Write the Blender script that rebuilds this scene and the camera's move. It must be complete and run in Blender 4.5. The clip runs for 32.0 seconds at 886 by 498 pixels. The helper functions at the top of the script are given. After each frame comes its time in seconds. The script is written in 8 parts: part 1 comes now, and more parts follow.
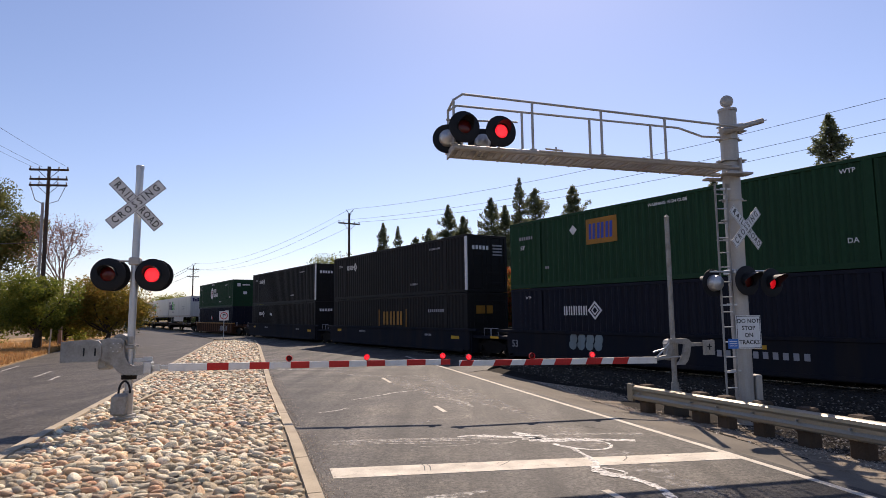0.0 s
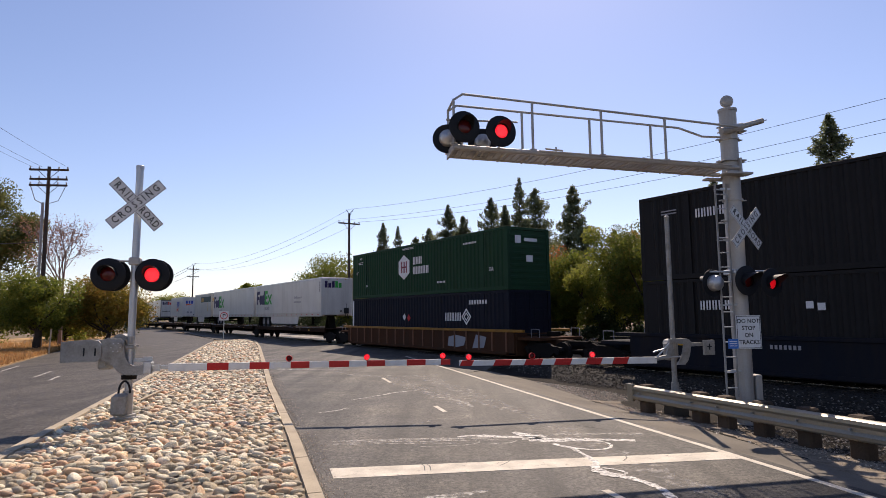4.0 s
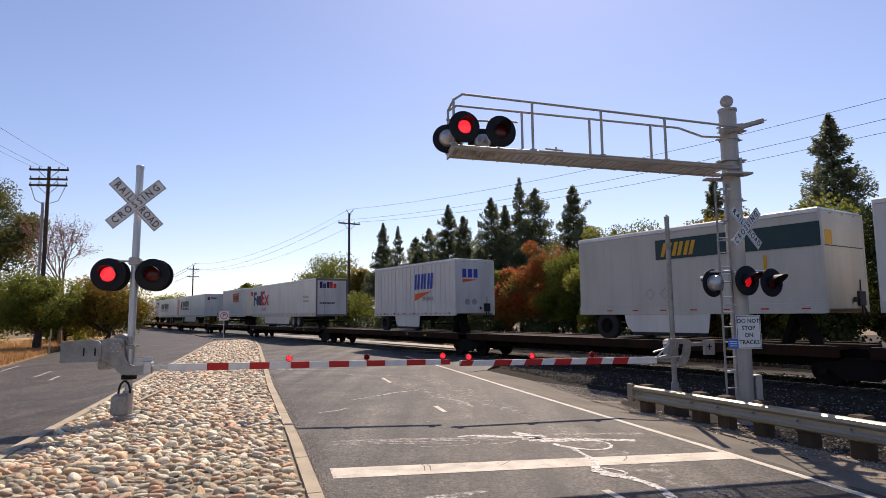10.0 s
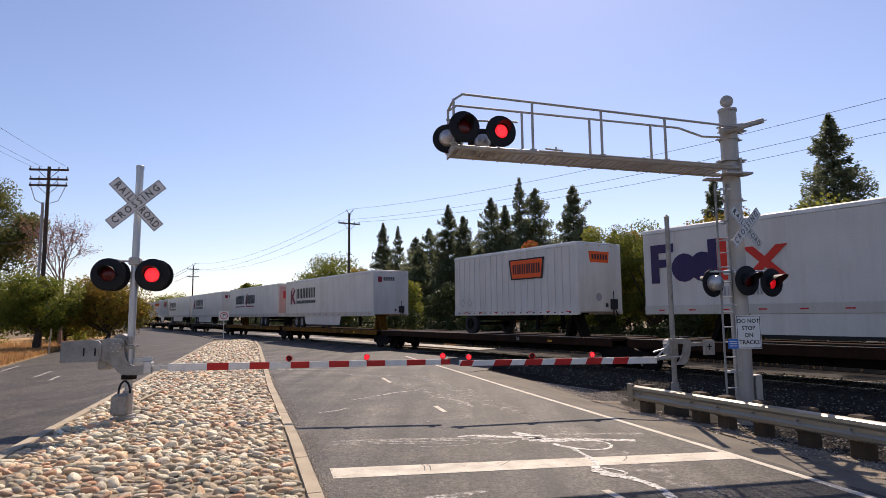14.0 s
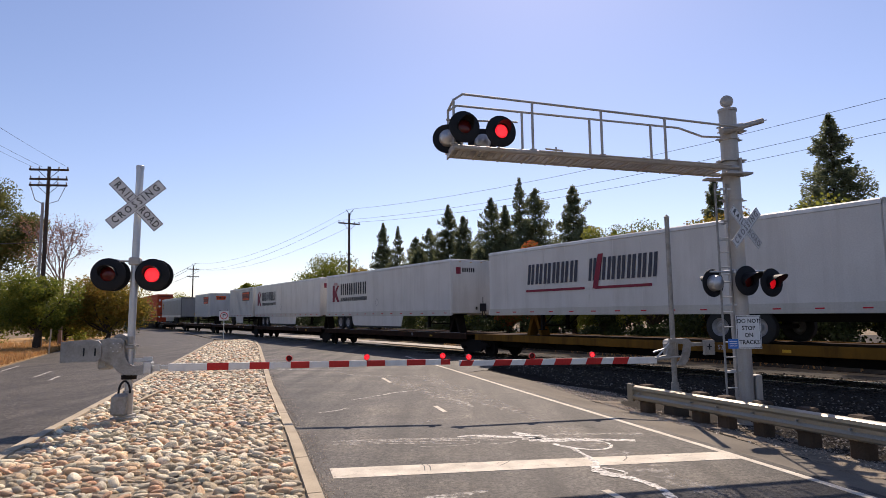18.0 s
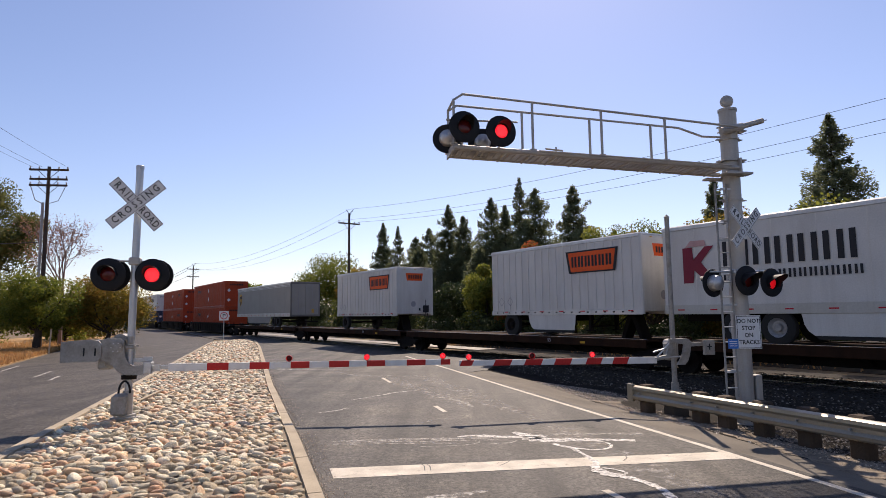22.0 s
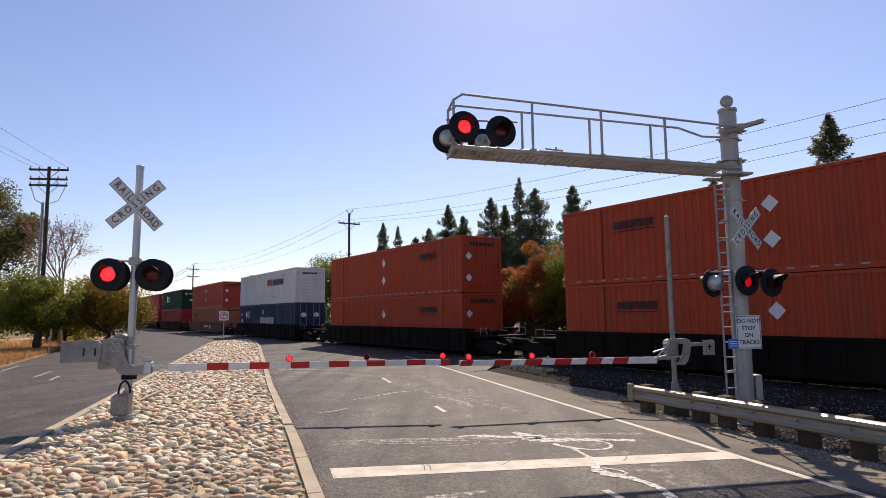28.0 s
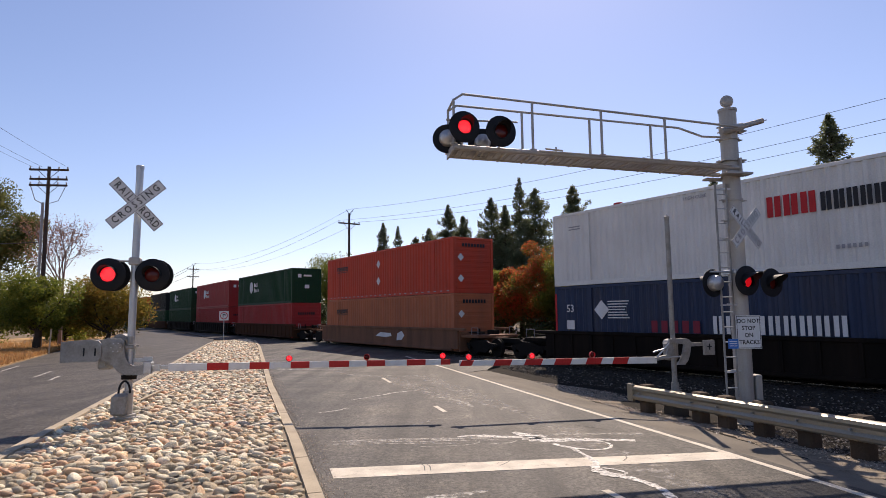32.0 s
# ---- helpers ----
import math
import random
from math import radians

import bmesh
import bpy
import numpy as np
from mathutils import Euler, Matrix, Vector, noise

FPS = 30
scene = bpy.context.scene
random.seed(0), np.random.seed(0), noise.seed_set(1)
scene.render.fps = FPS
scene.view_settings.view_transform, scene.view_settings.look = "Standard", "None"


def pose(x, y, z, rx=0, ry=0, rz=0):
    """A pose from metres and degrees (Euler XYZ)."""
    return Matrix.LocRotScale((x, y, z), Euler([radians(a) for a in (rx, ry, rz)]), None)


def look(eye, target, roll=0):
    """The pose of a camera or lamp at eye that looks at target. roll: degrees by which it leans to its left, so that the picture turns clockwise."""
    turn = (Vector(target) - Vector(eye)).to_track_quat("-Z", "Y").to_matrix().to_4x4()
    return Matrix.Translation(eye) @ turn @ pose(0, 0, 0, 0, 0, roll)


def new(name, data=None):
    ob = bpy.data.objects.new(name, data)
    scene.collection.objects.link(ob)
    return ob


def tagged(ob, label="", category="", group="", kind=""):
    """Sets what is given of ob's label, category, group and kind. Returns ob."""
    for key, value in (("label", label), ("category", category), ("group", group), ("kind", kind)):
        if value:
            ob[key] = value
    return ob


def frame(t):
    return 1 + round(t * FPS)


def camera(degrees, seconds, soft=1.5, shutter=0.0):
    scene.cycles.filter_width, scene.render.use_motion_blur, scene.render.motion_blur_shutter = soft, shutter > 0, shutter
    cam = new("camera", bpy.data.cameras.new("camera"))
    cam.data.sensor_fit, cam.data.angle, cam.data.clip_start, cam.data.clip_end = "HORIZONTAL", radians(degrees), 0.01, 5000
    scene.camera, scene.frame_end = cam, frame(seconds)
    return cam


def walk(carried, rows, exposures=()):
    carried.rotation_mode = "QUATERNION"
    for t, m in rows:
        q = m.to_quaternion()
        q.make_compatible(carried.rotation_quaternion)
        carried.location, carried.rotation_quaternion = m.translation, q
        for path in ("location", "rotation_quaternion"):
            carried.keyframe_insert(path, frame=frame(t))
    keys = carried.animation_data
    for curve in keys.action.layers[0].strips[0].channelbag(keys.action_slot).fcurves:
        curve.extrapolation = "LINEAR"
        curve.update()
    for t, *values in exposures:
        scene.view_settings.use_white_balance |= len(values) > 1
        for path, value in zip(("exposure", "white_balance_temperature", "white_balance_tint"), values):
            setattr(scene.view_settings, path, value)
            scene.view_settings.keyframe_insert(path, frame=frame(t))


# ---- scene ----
# The camera stands on the road's shoulder, 2.1 m above the asphalt
cam = camera(72.31, 32.0, soft=0.7)
EYE = pose(0, 0, 2.1, 96.06, 0, 0) @ pose(0, 0, 0, 0, 0, -0.66)
walk(cam, [(0, EYE), (32, EYE)], exposures=[(0, 0.17, 6600, 27), (32, 0.17, 6600, 27)])

# Afternoon sun ahead of the camera, a little to the right
SUN_AZ, SUN_EL = radians(10.5), radians(46.3)
world = bpy.data.worlds.new("sky")
scene.world = world
world.use_nodes = True
wn, wl = world.node_tree.nodes, world.node_tree.links
sky = wn.new("ShaderNodeTexSky")
sky.sky_type, sky.sun_disc = "NISHITA", False
sky.sun_elevation, sky.sun_rotation = SUN_EL, SUN_AZ
sky.altitude, sky.air_density, sky.dust_density, sky.ozone_density = 20, 1.0, 0.33, 2.5
wn["Background"].inputs["Strength"].default_value = 0.115
wl.new(sky.outputs[0], wn["Background"].inputs["Color"])
sun_data = bpy.data.lights.new("sun", "SUN")
sun_data.energy, sun_data.angle, sun_data.color = 5.0, radians(0.53), (1.0, 0.93, 0.715)
sun = new("sun", sun_data)
sun_from = Vector((math.sin(SUN_AZ) * math.cos(SUN_EL), math.cos(SUN_AZ) * math.cos(SUN_EL), math.sin(SUN_EL)))
sun.matrix_world = look(sun_from * 200, (0, 0, 0))


# ---- materials ----
def surf(name, col, rough=0.6, metal=0.0, var=0.12, scale=2.0, fine=40.0, bump=0.1, dirt=None, dirt_amt=0.0, dirt_scale=1.2, rand=0.0,
         spec=0.3, coat=0.0, streak=False):
    """A surface with variation at two scales, fine relief and optional dirt."""
    m = bpy.data.materials.new(name)
    m.use_nodes = True
    nt = m.node_tree
    n, l = nt.nodes, nt.links
    b = n["Principled BSDF"]
    tc = n.new("ShaderNodeTexCoord")
    big = n.new("ShaderNodeTexNoise")
    big.inputs["Scale"].default_value, big.inputs["Detail"].default_value = scale, 4
    small = n.new("ShaderNodeTexNoise")
    small.inputs["Scale"].default_value, small.inputs["Detail"].default_value = fine, 3
    for t in (big, small):
        l.new(tc.outputs["Object"], t.inputs["Vector"])
    add = n.new("ShaderNodeMath")
    add.operation = "ADD"
    l.new(big.outputs["Fac"], add.inputs[0])
    l.new(small.outputs["Fac"], add.inputs[1])
    rng = n.new("ShaderNodeMapRange")
    rng.inputs["From Min"].default_value, rng.inputs["From Max"].default_value = 0.6, 1.4
    rng.inputs["To Min"].default_value, rng.inputs["To Max"].default_value = 1 - var, 1 + var
    l.new(add.outputs[0], rng.inputs["Value"])
    val = rng.outputs[0]
    if rand:
        info = n.new("ShaderNodeObjectInfo")
        r2 = n.new("ShaderNodeMapRange")
        r2.inputs["To Min"].default_value, r2.inputs["To Max"].default_value = 1 - rand, 1 + rand
        l.new(info.outputs["Random"], r2.inputs["Value"])
        mul = n.new("ShaderNodeMath")
        mul.operation = "MULTIPLY"
        l.new(val, mul.inputs[0])
        l.new(r2.outputs[0], mul.inputs[1])
        val = mul.outputs[0]
    hue = n.new("ShaderNodeHueSaturation")
    hue.inputs["Color"].default_value = (*col, 1)
    l.new(val, hue.inputs["Value"])
    out = hue.outputs[0]
    if dirt:
        dn = n.new("ShaderNodeTexNoise")
        dn.inputs["Scale"].default_value, dn.inputs["Detail"].default_value, dn.inputs["Roughness"].default_value = dirt_scale, 6, 0.65
        if streak:
            mp = n.new("ShaderNodeMapping")
            mp.inputs["Scale"].default_value = (1.0, 1.0, 0.12)
            l.new(tc.outputs["Object"], mp.inputs["Vector"])
            l.new(mp.outputs[0], dn.inputs["Vector"])
        else:
            l.new(tc.outputs["Object"], dn.inputs["Vector"])
        dr = n.new("ShaderNodeMapRange")
        dr.inputs["From Min"].default_value, dr.inputs["From Max"].default_value = 0.45, 0.72
        dr.inputs["To Max"].default_value = dirt_amt
        l.new(dn.outputs["Fac"], dr.inputs["Value"])
        mix = n.new("ShaderNodeMix")
        mix.data_type = "RGBA"
        l.new(dr.outputs[0], mix.inputs["Factor"])
        l.new(out, mix.inputs[6])
        mix.inputs[7].default_value = (*dirt, 1)
        out = mix.outputs[2]
    l.new(out, b.inputs["Base Color"])
    b.inputs["Roughness"].default_value, b.inputs["Metallic"].default_value = rough, metal
    b.inputs["Specular IOR Level"].default_value = spec
    b.inputs["Coat Weight"].default_value = coat
    if bump:
        bp = n.new("ShaderNodeBump")
        bp.inputs["Strength"].default_value, bp.inputs["Distance"].default_value = bump, 0.02
        l.new(add.outputs[0], bp.inputs["Height"])
        l.new(bp.outputs[0], b.inputs["Normal"])
    return m


def glow(name, col, power):
    m = bpy.data.materials.new(name)
    m.use_nodes = True
    b = m.node_tree.nodes["Principled BSDF"]
    b.inputs["Base Color"].default_value = (*col, 1)
    b.inputs["Emission Color"].default_value = (*col, 1)
    b.inputs["Emission Strength"].default_value = power
    b.inputs["Roughness"].default_value = 0.3
    return m


def foliage(name, cols, trans=0.45, island=True):
    """Leaves in several greens, lit through from behind."""
    m = bpy.data.materials.new(name)
    m.use_nodes = True
    nt = m.node_tree
    n, l = nt.nodes, nt.links
    b = n["Principled BSDF"]
    geo = n.new("ShaderNodeNewGeometry")
    ramp = n.new("ShaderNodeValToRGB")
    ramp.color_ramp.interpolation = "LINEAR"
    els = ramp.color_ramp.elements
    while len(els) < len(cols):
        els.new(0.5)
    for i, c in enumerate(cols):
        els[i].position = i / (len(cols) - 1)
        els[i].color = (*c, 1)
    tc = n.new("ShaderNodeTexCoord")
    no = n.new("ShaderNodeTexNoise")
    no.inputs["Scale"].default_value = 0.7
    l.new(tc.outputs["Object"], no.inputs["Vector"])
    mixf = n.new("ShaderNodeMath")
    mixf.operation = "MULTIPLY_ADD"
    mixf.inputs[1].default_value, mixf.inputs[2].default_value = 0.5, -0.25
    l.new(geo.outputs["Random Per Island"], mixf.inputs[0])
    ad = n.new("ShaderNodeMath")
    ad.operation = "ADD"
    l.new(mixf.outputs[0], ad.inputs[0])
    l.new(no.outputs["Fac"], ad.inputs[1])
    l.new(ad.outputs[0], ramp.inputs["Fac"])
    l.new(ramp.outputs[0], b.inputs["Base Color"])
    b.inputs["Roughness"].default_value = 0.55
    b.inputs["Specular IOR Level"].default_value = 0.25
    tr = n.new("ShaderNodeBsdfTranslucent")
    l.new(ramp.outputs[0], tr.inputs["Color"])
    ms = n.new("ShaderNodeMixShader")
    ms.inputs["Fac"].default_value = trans
    l.new(b.outputs[0], ms.inputs[1])
    l.new(tr.outputs[0], ms.inputs[2])
    l.new(ms.outputs[0], n["Material Output"].inputs["Surface"])
    return m


def asphalt(name, col, pale, streak):
    """Worn asphalt: aggregate grain, pale dust, and streaks that follow the lane."""
    m = surf(name, col, 0.66, var=0.5, scale=1.1, fine=55, bump=0.4, dirt=pale, dirt_amt=0.7, dirt_scale=0.5, spec=0.22)
    n, l = m.node_tree.nodes, m.node_tree.links
    b = n["Principled BSDF"]
    src = b.inputs["Base Color"].links[0].from_socket
    tc = n.new("ShaderNodeTexCoord")
    mp = n.new("ShaderNodeMapping")
    mp.inputs["Rotation"].default_value, mp.inputs["Scale"].default_value = (0, 0, radians(-17.4)), (1.1, 0.05, 1)
    no = n.new("ShaderNodeTexNoise")
    no.inputs["Scale"].default_value, no.inputs["Detail"].default_value = 1.6, 6
    gr = n.new("ShaderNodeTexVoronoi")
    gr.inputs["Scale"].default_value = 32
    r1, r2 = n.new("ShaderNodeMapRange"), n.new("ShaderNodeMapRange")
    for r, lo, hi in ((r1, 1 - streak, 1 + streak), (r2, 0.3, 2.3)):
        r.inputs["To Min"].default_value, r.inputs["To Max"].default_value = lo, hi
    r1.inputs["From Min"].default_value, r1.inputs["From Max"].default_value = 0.32, 0.68
    mul = n.new("ShaderNodeMath")
    mul.operation = "MULTIPLY"
    mix = n.new("ShaderNodeMix")
    mix.data_type, mix.blend_type = "RGBA", "MULTIPLY"
    mix.inputs["Factor"].default_value = 1.0
    l.new(tc.outputs["Object"], mp.inputs["Vector"])
    l.new(mp.outputs[0], no.inputs["Vector"])
    l.new(tc.outputs["Object"], gr.inputs["Vector"])
    l.new(no.outputs["Fac"], r1.inputs["Value"])
    l.new(gr.outputs["Color"], r2.inputs["Value"])
    l.new(r1.outputs[0], mul.inputs[0])
    l.new(r2.outputs[0], mul.inputs[1])
    pit = n.new("ShaderNodeTexNoise")
    pit.inputs["Scale"].default_value, pit.inputs["Detail"].default_value, pit.inputs["Roughness"].default_value = 7.0, 9, 0.8
    r3 = n.new("ShaderNodeMapRange")
    r3.inputs["From Min"].default_value, r3.inputs["From Max"].default_value = 0.36, 0.64
    r3.inputs["To Min"].default_value, r3.inputs["To Max"].default_value = 0.66, 1.4
    mul2 = n.new("ShaderNodeMath")
    mul2.operation = "MULTIPLY"
    l.new(tc.outputs["Object"], pit.inputs["Vector"])
    l.new(pit.outputs["Fac"], r3.inputs["Value"])
    l.new(mul.outputs[0], mul2.inputs[0])
    l.new(r3.outputs[0], mul2.inputs[1])
    l.new(src, mix.inputs[6])
    l.new(mul2.outputs[0], mix.inputs[7])
    l.new(mix.outputs[2], b.inputs["Base Color"])
    return m


def chipped(name, col, keep, scale, dirt, soft=0.06):
    """Thin road paint, worn through to the asphalt in chips and scrapes."""
    m = surf(name, col, 0.78, var=0.25, scale=3, fine=60, bump=0.15, dirt=dirt, dirt_amt=0.6, dirt_scale=2.5)
    n, l = m.node_tree.nodes, m.node_tree.links
    tc = n.new("ShaderNodeTexCoord")
    no = n.new("ShaderNodeTexNoise")
    no.inputs["Scale"].default_value, no.inputs["Detail"].default_value, no.inputs["Roughness"].default_value = scale, 9, 0.75
    l.new(tc.outputs["Object"], no.inputs["Vector"])
    rg = n.new("ShaderNodeMapRange")
    rg.inputs["From Min"].default_value, rg.inputs["From Max"].default_value = keep - soft, keep + soft
    l.new(no.outputs["Fac"], rg.inputs["Value"])
    tr = n.new("ShaderNodeBsdfTransparent")
    ms = n.new("ShaderNodeMixShader")
    l.new(rg.outputs[0], ms.inputs["Fac"])
    l.new(n["Principled BSDF"].outputs[0], ms.inputs[1])
    l.new(tr.outputs[0], ms.inputs[2])
    l.new(ms.outputs[0], n["Material Output"].inputs["Surface"])
    return m


ASPHALT = asphalt("asphalt", (0.04, 0.036, 0.031), (0.095, 0.082, 0.064), 0.5)
ASPHALT_NEW = asphalt("smooth_dark_asphalt", (0.043, 0.037, 0.031), (0.07, 0.06, 0.048), 0.3)
SHOULDER = surf("dusty_asphalt", (0.125, 0.108, 0.085), 0.85, var=0.4, scale=0.9, fine=60, bump=0.4, dirt=(0.2, 0.17, 0.13), dirt_amt=0.7, dirt_scale=0.6)
PAINT = chipped("road_paint", (0.6, 0.54, 0.44), 0.64, 7, (0.3, 0.26, 0.2))
SPILL = chipped("spilled_paint", (0.68, 0.65, 0.59), 0.55, 11, (0.45, 0.42, 0.37), 0.09)
SCUFF = chipped("scuffed_paint", (0.5, 0.47, 0.42), 0.47, 9, (0.3, 0.27, 0.23), 0.12)
SCRAPE = chipped("scraped_road", (0.34, 0.315, 0.28), 0.45, 5, (0.2, 0.18, 0.15), 0.1)
DARKCON = surf("grimy_concrete", (0.07, 0.06, 0.05), 0.9, var=0.3, scale=3, bump=0.3)
WORN = chipped("worn_paint", (0.5, 0.47, 0.42), 0.53, 10, (0.25, 0.22, 0.19), 0.09)
TAR = surf("tar", (0.012, 0.012, 0.013), 0.5, var=0.2)
CONCRETE = surf("concrete", (0.41, 0.34, 0.24), 0.85, var=0.18, scale=1.5, fine=50, bump=0.25, dirt=(0.22, 0.18, 0.13), dirt_amt=0.6)
GRIT = surf("sandy_grit", (0.22, 0.18, 0.135), 0.95, var=0.5, scale=6, fine=50, bump=0.8, dirt=(0.09, 0.07, 0.05), dirt_amt=0.8, dirt_scale=2.5)
# ballast colour raised to look sunlit
SUNGRIT = surf("sunlit_ballast", (0.24, 0.212, 0.175), 0.6, var=0.45, scale=5, fine=40, bump=0.6, spec=0.4, dirt=(0.16, 0.135, 0.1), dirt_amt=0.6, dirt_scale=1.5)
MORTAR = surf("mortar", (0.25, 0.205, 0.145), 0.95, var=0.25, scale=2, fine=60, bump=0.5)
DIRT = surf("dry_ground", (0.2, 0.145, 0.085), 0.95, var=0.3, scale=0.4, fine=20, bump=0.5, dirt=(0.09, 0.075, 0.045), dirt_amt=0.7, dirt_scale=0.2)
# apron gravel: the train's shade is put into this near-black colour
SHADEGRAVEL = surf("shaded_gravel", (0.022, 0.019, 0.016), 0.95, var=0.4, scale=2, fine=30, bump=0.8, spec=0.1, dirt=(0.034, 0.028, 0.022), dirt_amt=0.7, dirt_scale=0.8)
# leaf litter, its colour lowered to carry the trees' shade
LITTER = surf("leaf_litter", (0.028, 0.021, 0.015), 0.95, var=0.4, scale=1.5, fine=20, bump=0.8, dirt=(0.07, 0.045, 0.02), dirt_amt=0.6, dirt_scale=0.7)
# track bed likewise darkened in colour for the shade under the train
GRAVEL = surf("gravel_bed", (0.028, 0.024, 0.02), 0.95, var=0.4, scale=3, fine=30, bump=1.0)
GALV = surf("galvanised_steel", (0.5, 0.51, 0.52), 0.45, 0.75, var=0.12, scale=3, fine=30, bump=0.06, dirt=(0.3, 0.29, 0.27), dirt_amt=0.35, dirt_scale=3)
SILVER = surf("aluminium_paint", (0.42, 0.4, 0.37), 0.55, 0.3, var=0.1, scale=2, fine=30, bump=0.05, dirt=(0.2, 0.17, 0.13), dirt_amt=0.4, dirt_scale=2.5, streak=True)
BLACK = surf("black_paint", (0.013, 0.014, 0.017), 0.6, var=0.2, scale=4, bump=0.03, spec=0.2)
SIGNWHITE = surf("sign_white", (0.72, 0.73, 0.72), 0.45, var=0.06, scale=4, fine=20, bump=0.02, dirt=(0.42, 0.4, 0.36), dirt_amt=0.3, dirt_scale=4)
INK = surf("sign_black", (0.015, 0.015, 0.015), 0.5, var=0.05, bump=0)
BLUE_SIGN = surf("sign_blue", (0.04, 0.16, 0.5), 0.5, var=0.1, bump=0)
ARMWHITE = surf("gate_white", (0.68, 0.69, 0.68), 0.4, var=0.07, bump=0.02, dirt=(0.4, 0.38, 0.33), dirt_amt=0.3, dirt_scale=5)
ARMRED = surf("gate_red", (0.45, 0.018, 0.016), 0.4, var=0.12, bump=0.02)
LENS_ON = glow("lit_red_lens", (1.0, 0.012, 0.02), 1.1)
LENS_DIM = glow("lit_red_lens_seen_aslant", (1.0, 0.012, 0.018), 0.3)
LED = glow("lamp_diode", (1.0, 0.15, 0.14), 1.5)
LENS_OFF = surf("dark_red_lens", (0.09, 0.008, 0.007), 0.2, var=0.1, bump=0)
GUARD = surf("guard_rail_zinc", (0.29, 0.27, 0.22), 0.32, 0.55, var=0.15, scale=3, bump=0.05, dirt=(0.22, 0.17, 0.11), dirt_amt=0.5, dirt_scale=3)
STRAWGROUND = surf("dry_grass_ground", (0.4, 0.24, 0.1), 0.95, var=0.4, scale=0.8, fine=25, bump=0.6, dirt=(0.2, 0.13, 0.06), dirt_amt=0.7, dirt_scale=0.5)
TIMBER = surf("weathered_timber", (0.075, 0.05, 0.032), 0.9, var=0.3, scale=4, fine=30, bump=0.4, rand=0.2)
POLEWOOD = surf("pole_wood", (0.07, 0.05, 0.04), 0.9, var=0.25, scale=2, fine=20, bump=0.3)
WIRE = surf("wire", (0.05, 0.05, 0.055), 0.6, var=0.05, bump=0)
RAILSTEEL = surf("rail_steel", (0.16, 0.1, 0.07), 0.6, 0.6, var=0.2, scale=4, bump=0.1)
RAILTOP = surf("polished_rail", (0.6, 0.58, 0.55), 0.18, 1.0, var=0.06, bump=0)
CAST = surf("weathered_casting", (0.3, 0.295, 0.28), 0.55, 0.3, var=0.2, scale=4, fine=30, bump=0.1, dirt=(0.13, 0.11, 0.09), dirt_amt=0.6, dirt_scale=5)
UNDER = surf("grimy_steel", (0.01, 0.008, 0.007), 0.85, 0.0, var=0.3, scale=2, bump=0.1, spec=0.15)
RUBBER = surf("tyre_rubber", (0.02, 0.02, 0.02), 0.8, var=0.2, bump=0.1)
WHEELMETAL = surf("wheel_rim_paint", (0.3, 0.3, 0.3), 0.5, 0.3, var=0.15, bump=0.05, dirt=(0.1, 0.08, 0.06), dirt_amt=0.6, dirt_scale=5)
BARK = surf("bark", (0.06, 0.045, 0.035), 0.95, var=0.3, scale=4, fine=30, bump=0.6)


def paint(name, col, dirt=(0.1, 0.08, 0.06), amt=0.35, rough=0.55, metal=0.0, spec=0.25):
    return surf(name, col, rough, metal, var=0.12, scale=0.8, fine=25, bump=0.04, spec=spec, dirt=dirt, dirt_amt=amt, dirt_scale=1.6, streak=True)


C_GREEN = paint("green_container", (0.014, 0.05, 0.024), dirt=(0.02, 0.03, 0.02), spec=0.1)
C_NAVY = paint("navy_container", (0.0105, 0.0125, 0.022), dirt=(0.02, 0.018, 0.02), spec=0.1)
C_DARK = paint("charcoal_container", (0.018, 0.0172, 0.0175), dirt=(0.02, 0.018, 0.018), spec=0.1)
C_BLUE = paint("blue_container", (0.021, 0.037, 0.08))
C_ORANGE = paint("orange_container", (0.42, 0.052, 0.014), amt=0.25)
C_REDOR = paint("red_orange_container", (0.5, 0.055, 0.025), amt=0.25)
C_FADED = paint("faded_orange_container", (0.42, 0.13, 0.06), amt=0.3)
C_RED = paint("red_container", (0.36, 0.03, 0.03), amt=0.25)
C_WHITE = paint("white_container", (0.68, 0.67, 0.64), dirt=(0.45, 0.42, 0.38), amt=0.3)
T_WHITE = paint("trailer_white", (0.575, 0.565, 0.54), dirt=(0.34, 0.32, 0.285), amt=0.4, rough=0.35)
T_CREAM = paint("trailer_grimy_white", (0.48, 0.465, 0.42), dirt=(0.35, 0.31, 0.25), amt=0.5)
T_GREY = paint("trailer_grey", (0.29, 0.28, 0.26), dirt=(0.24, 0.23, 0.21), amt=0.35)
T_ALU = paint("trailer_aluminium", (0.55, 0.55, 0.55), rough=0.4, metal=0.6)
W_BLACK = paint("well_car_black", (0.009, 0.007, 0.006), dirt=(0.026, 0.017, 0.012), amt=0.6, rough=0.7, spec=0.06)
W_NAVY = paint("well_car_dark_blue", (0.012, 0.014, 0.021), dirt=(0.035, 0.026, 0.02), amt=0.5, rough=0.7, spec=0.06)
W_RUST = paint("well_car_rust", (0.075, 0.033, 0.018), dirt=(0.05, 0.03, 0.02), amt=0.7, rough=0.85, spec=0.06)
W_TAN = paint("well_car_faded_tan", (0.2, 0.09, 0.05), dirt=(0.06, 0.035, 0.025), amt=0.6, rough=0.8)
DECK_YELLOW = paint("flat_car_grimy_yellow", (0.17, 0.08, 0.014), dirt=(0.025, 0.016, 0.009), amt=0.85, rough=0.8, spec=0.06)
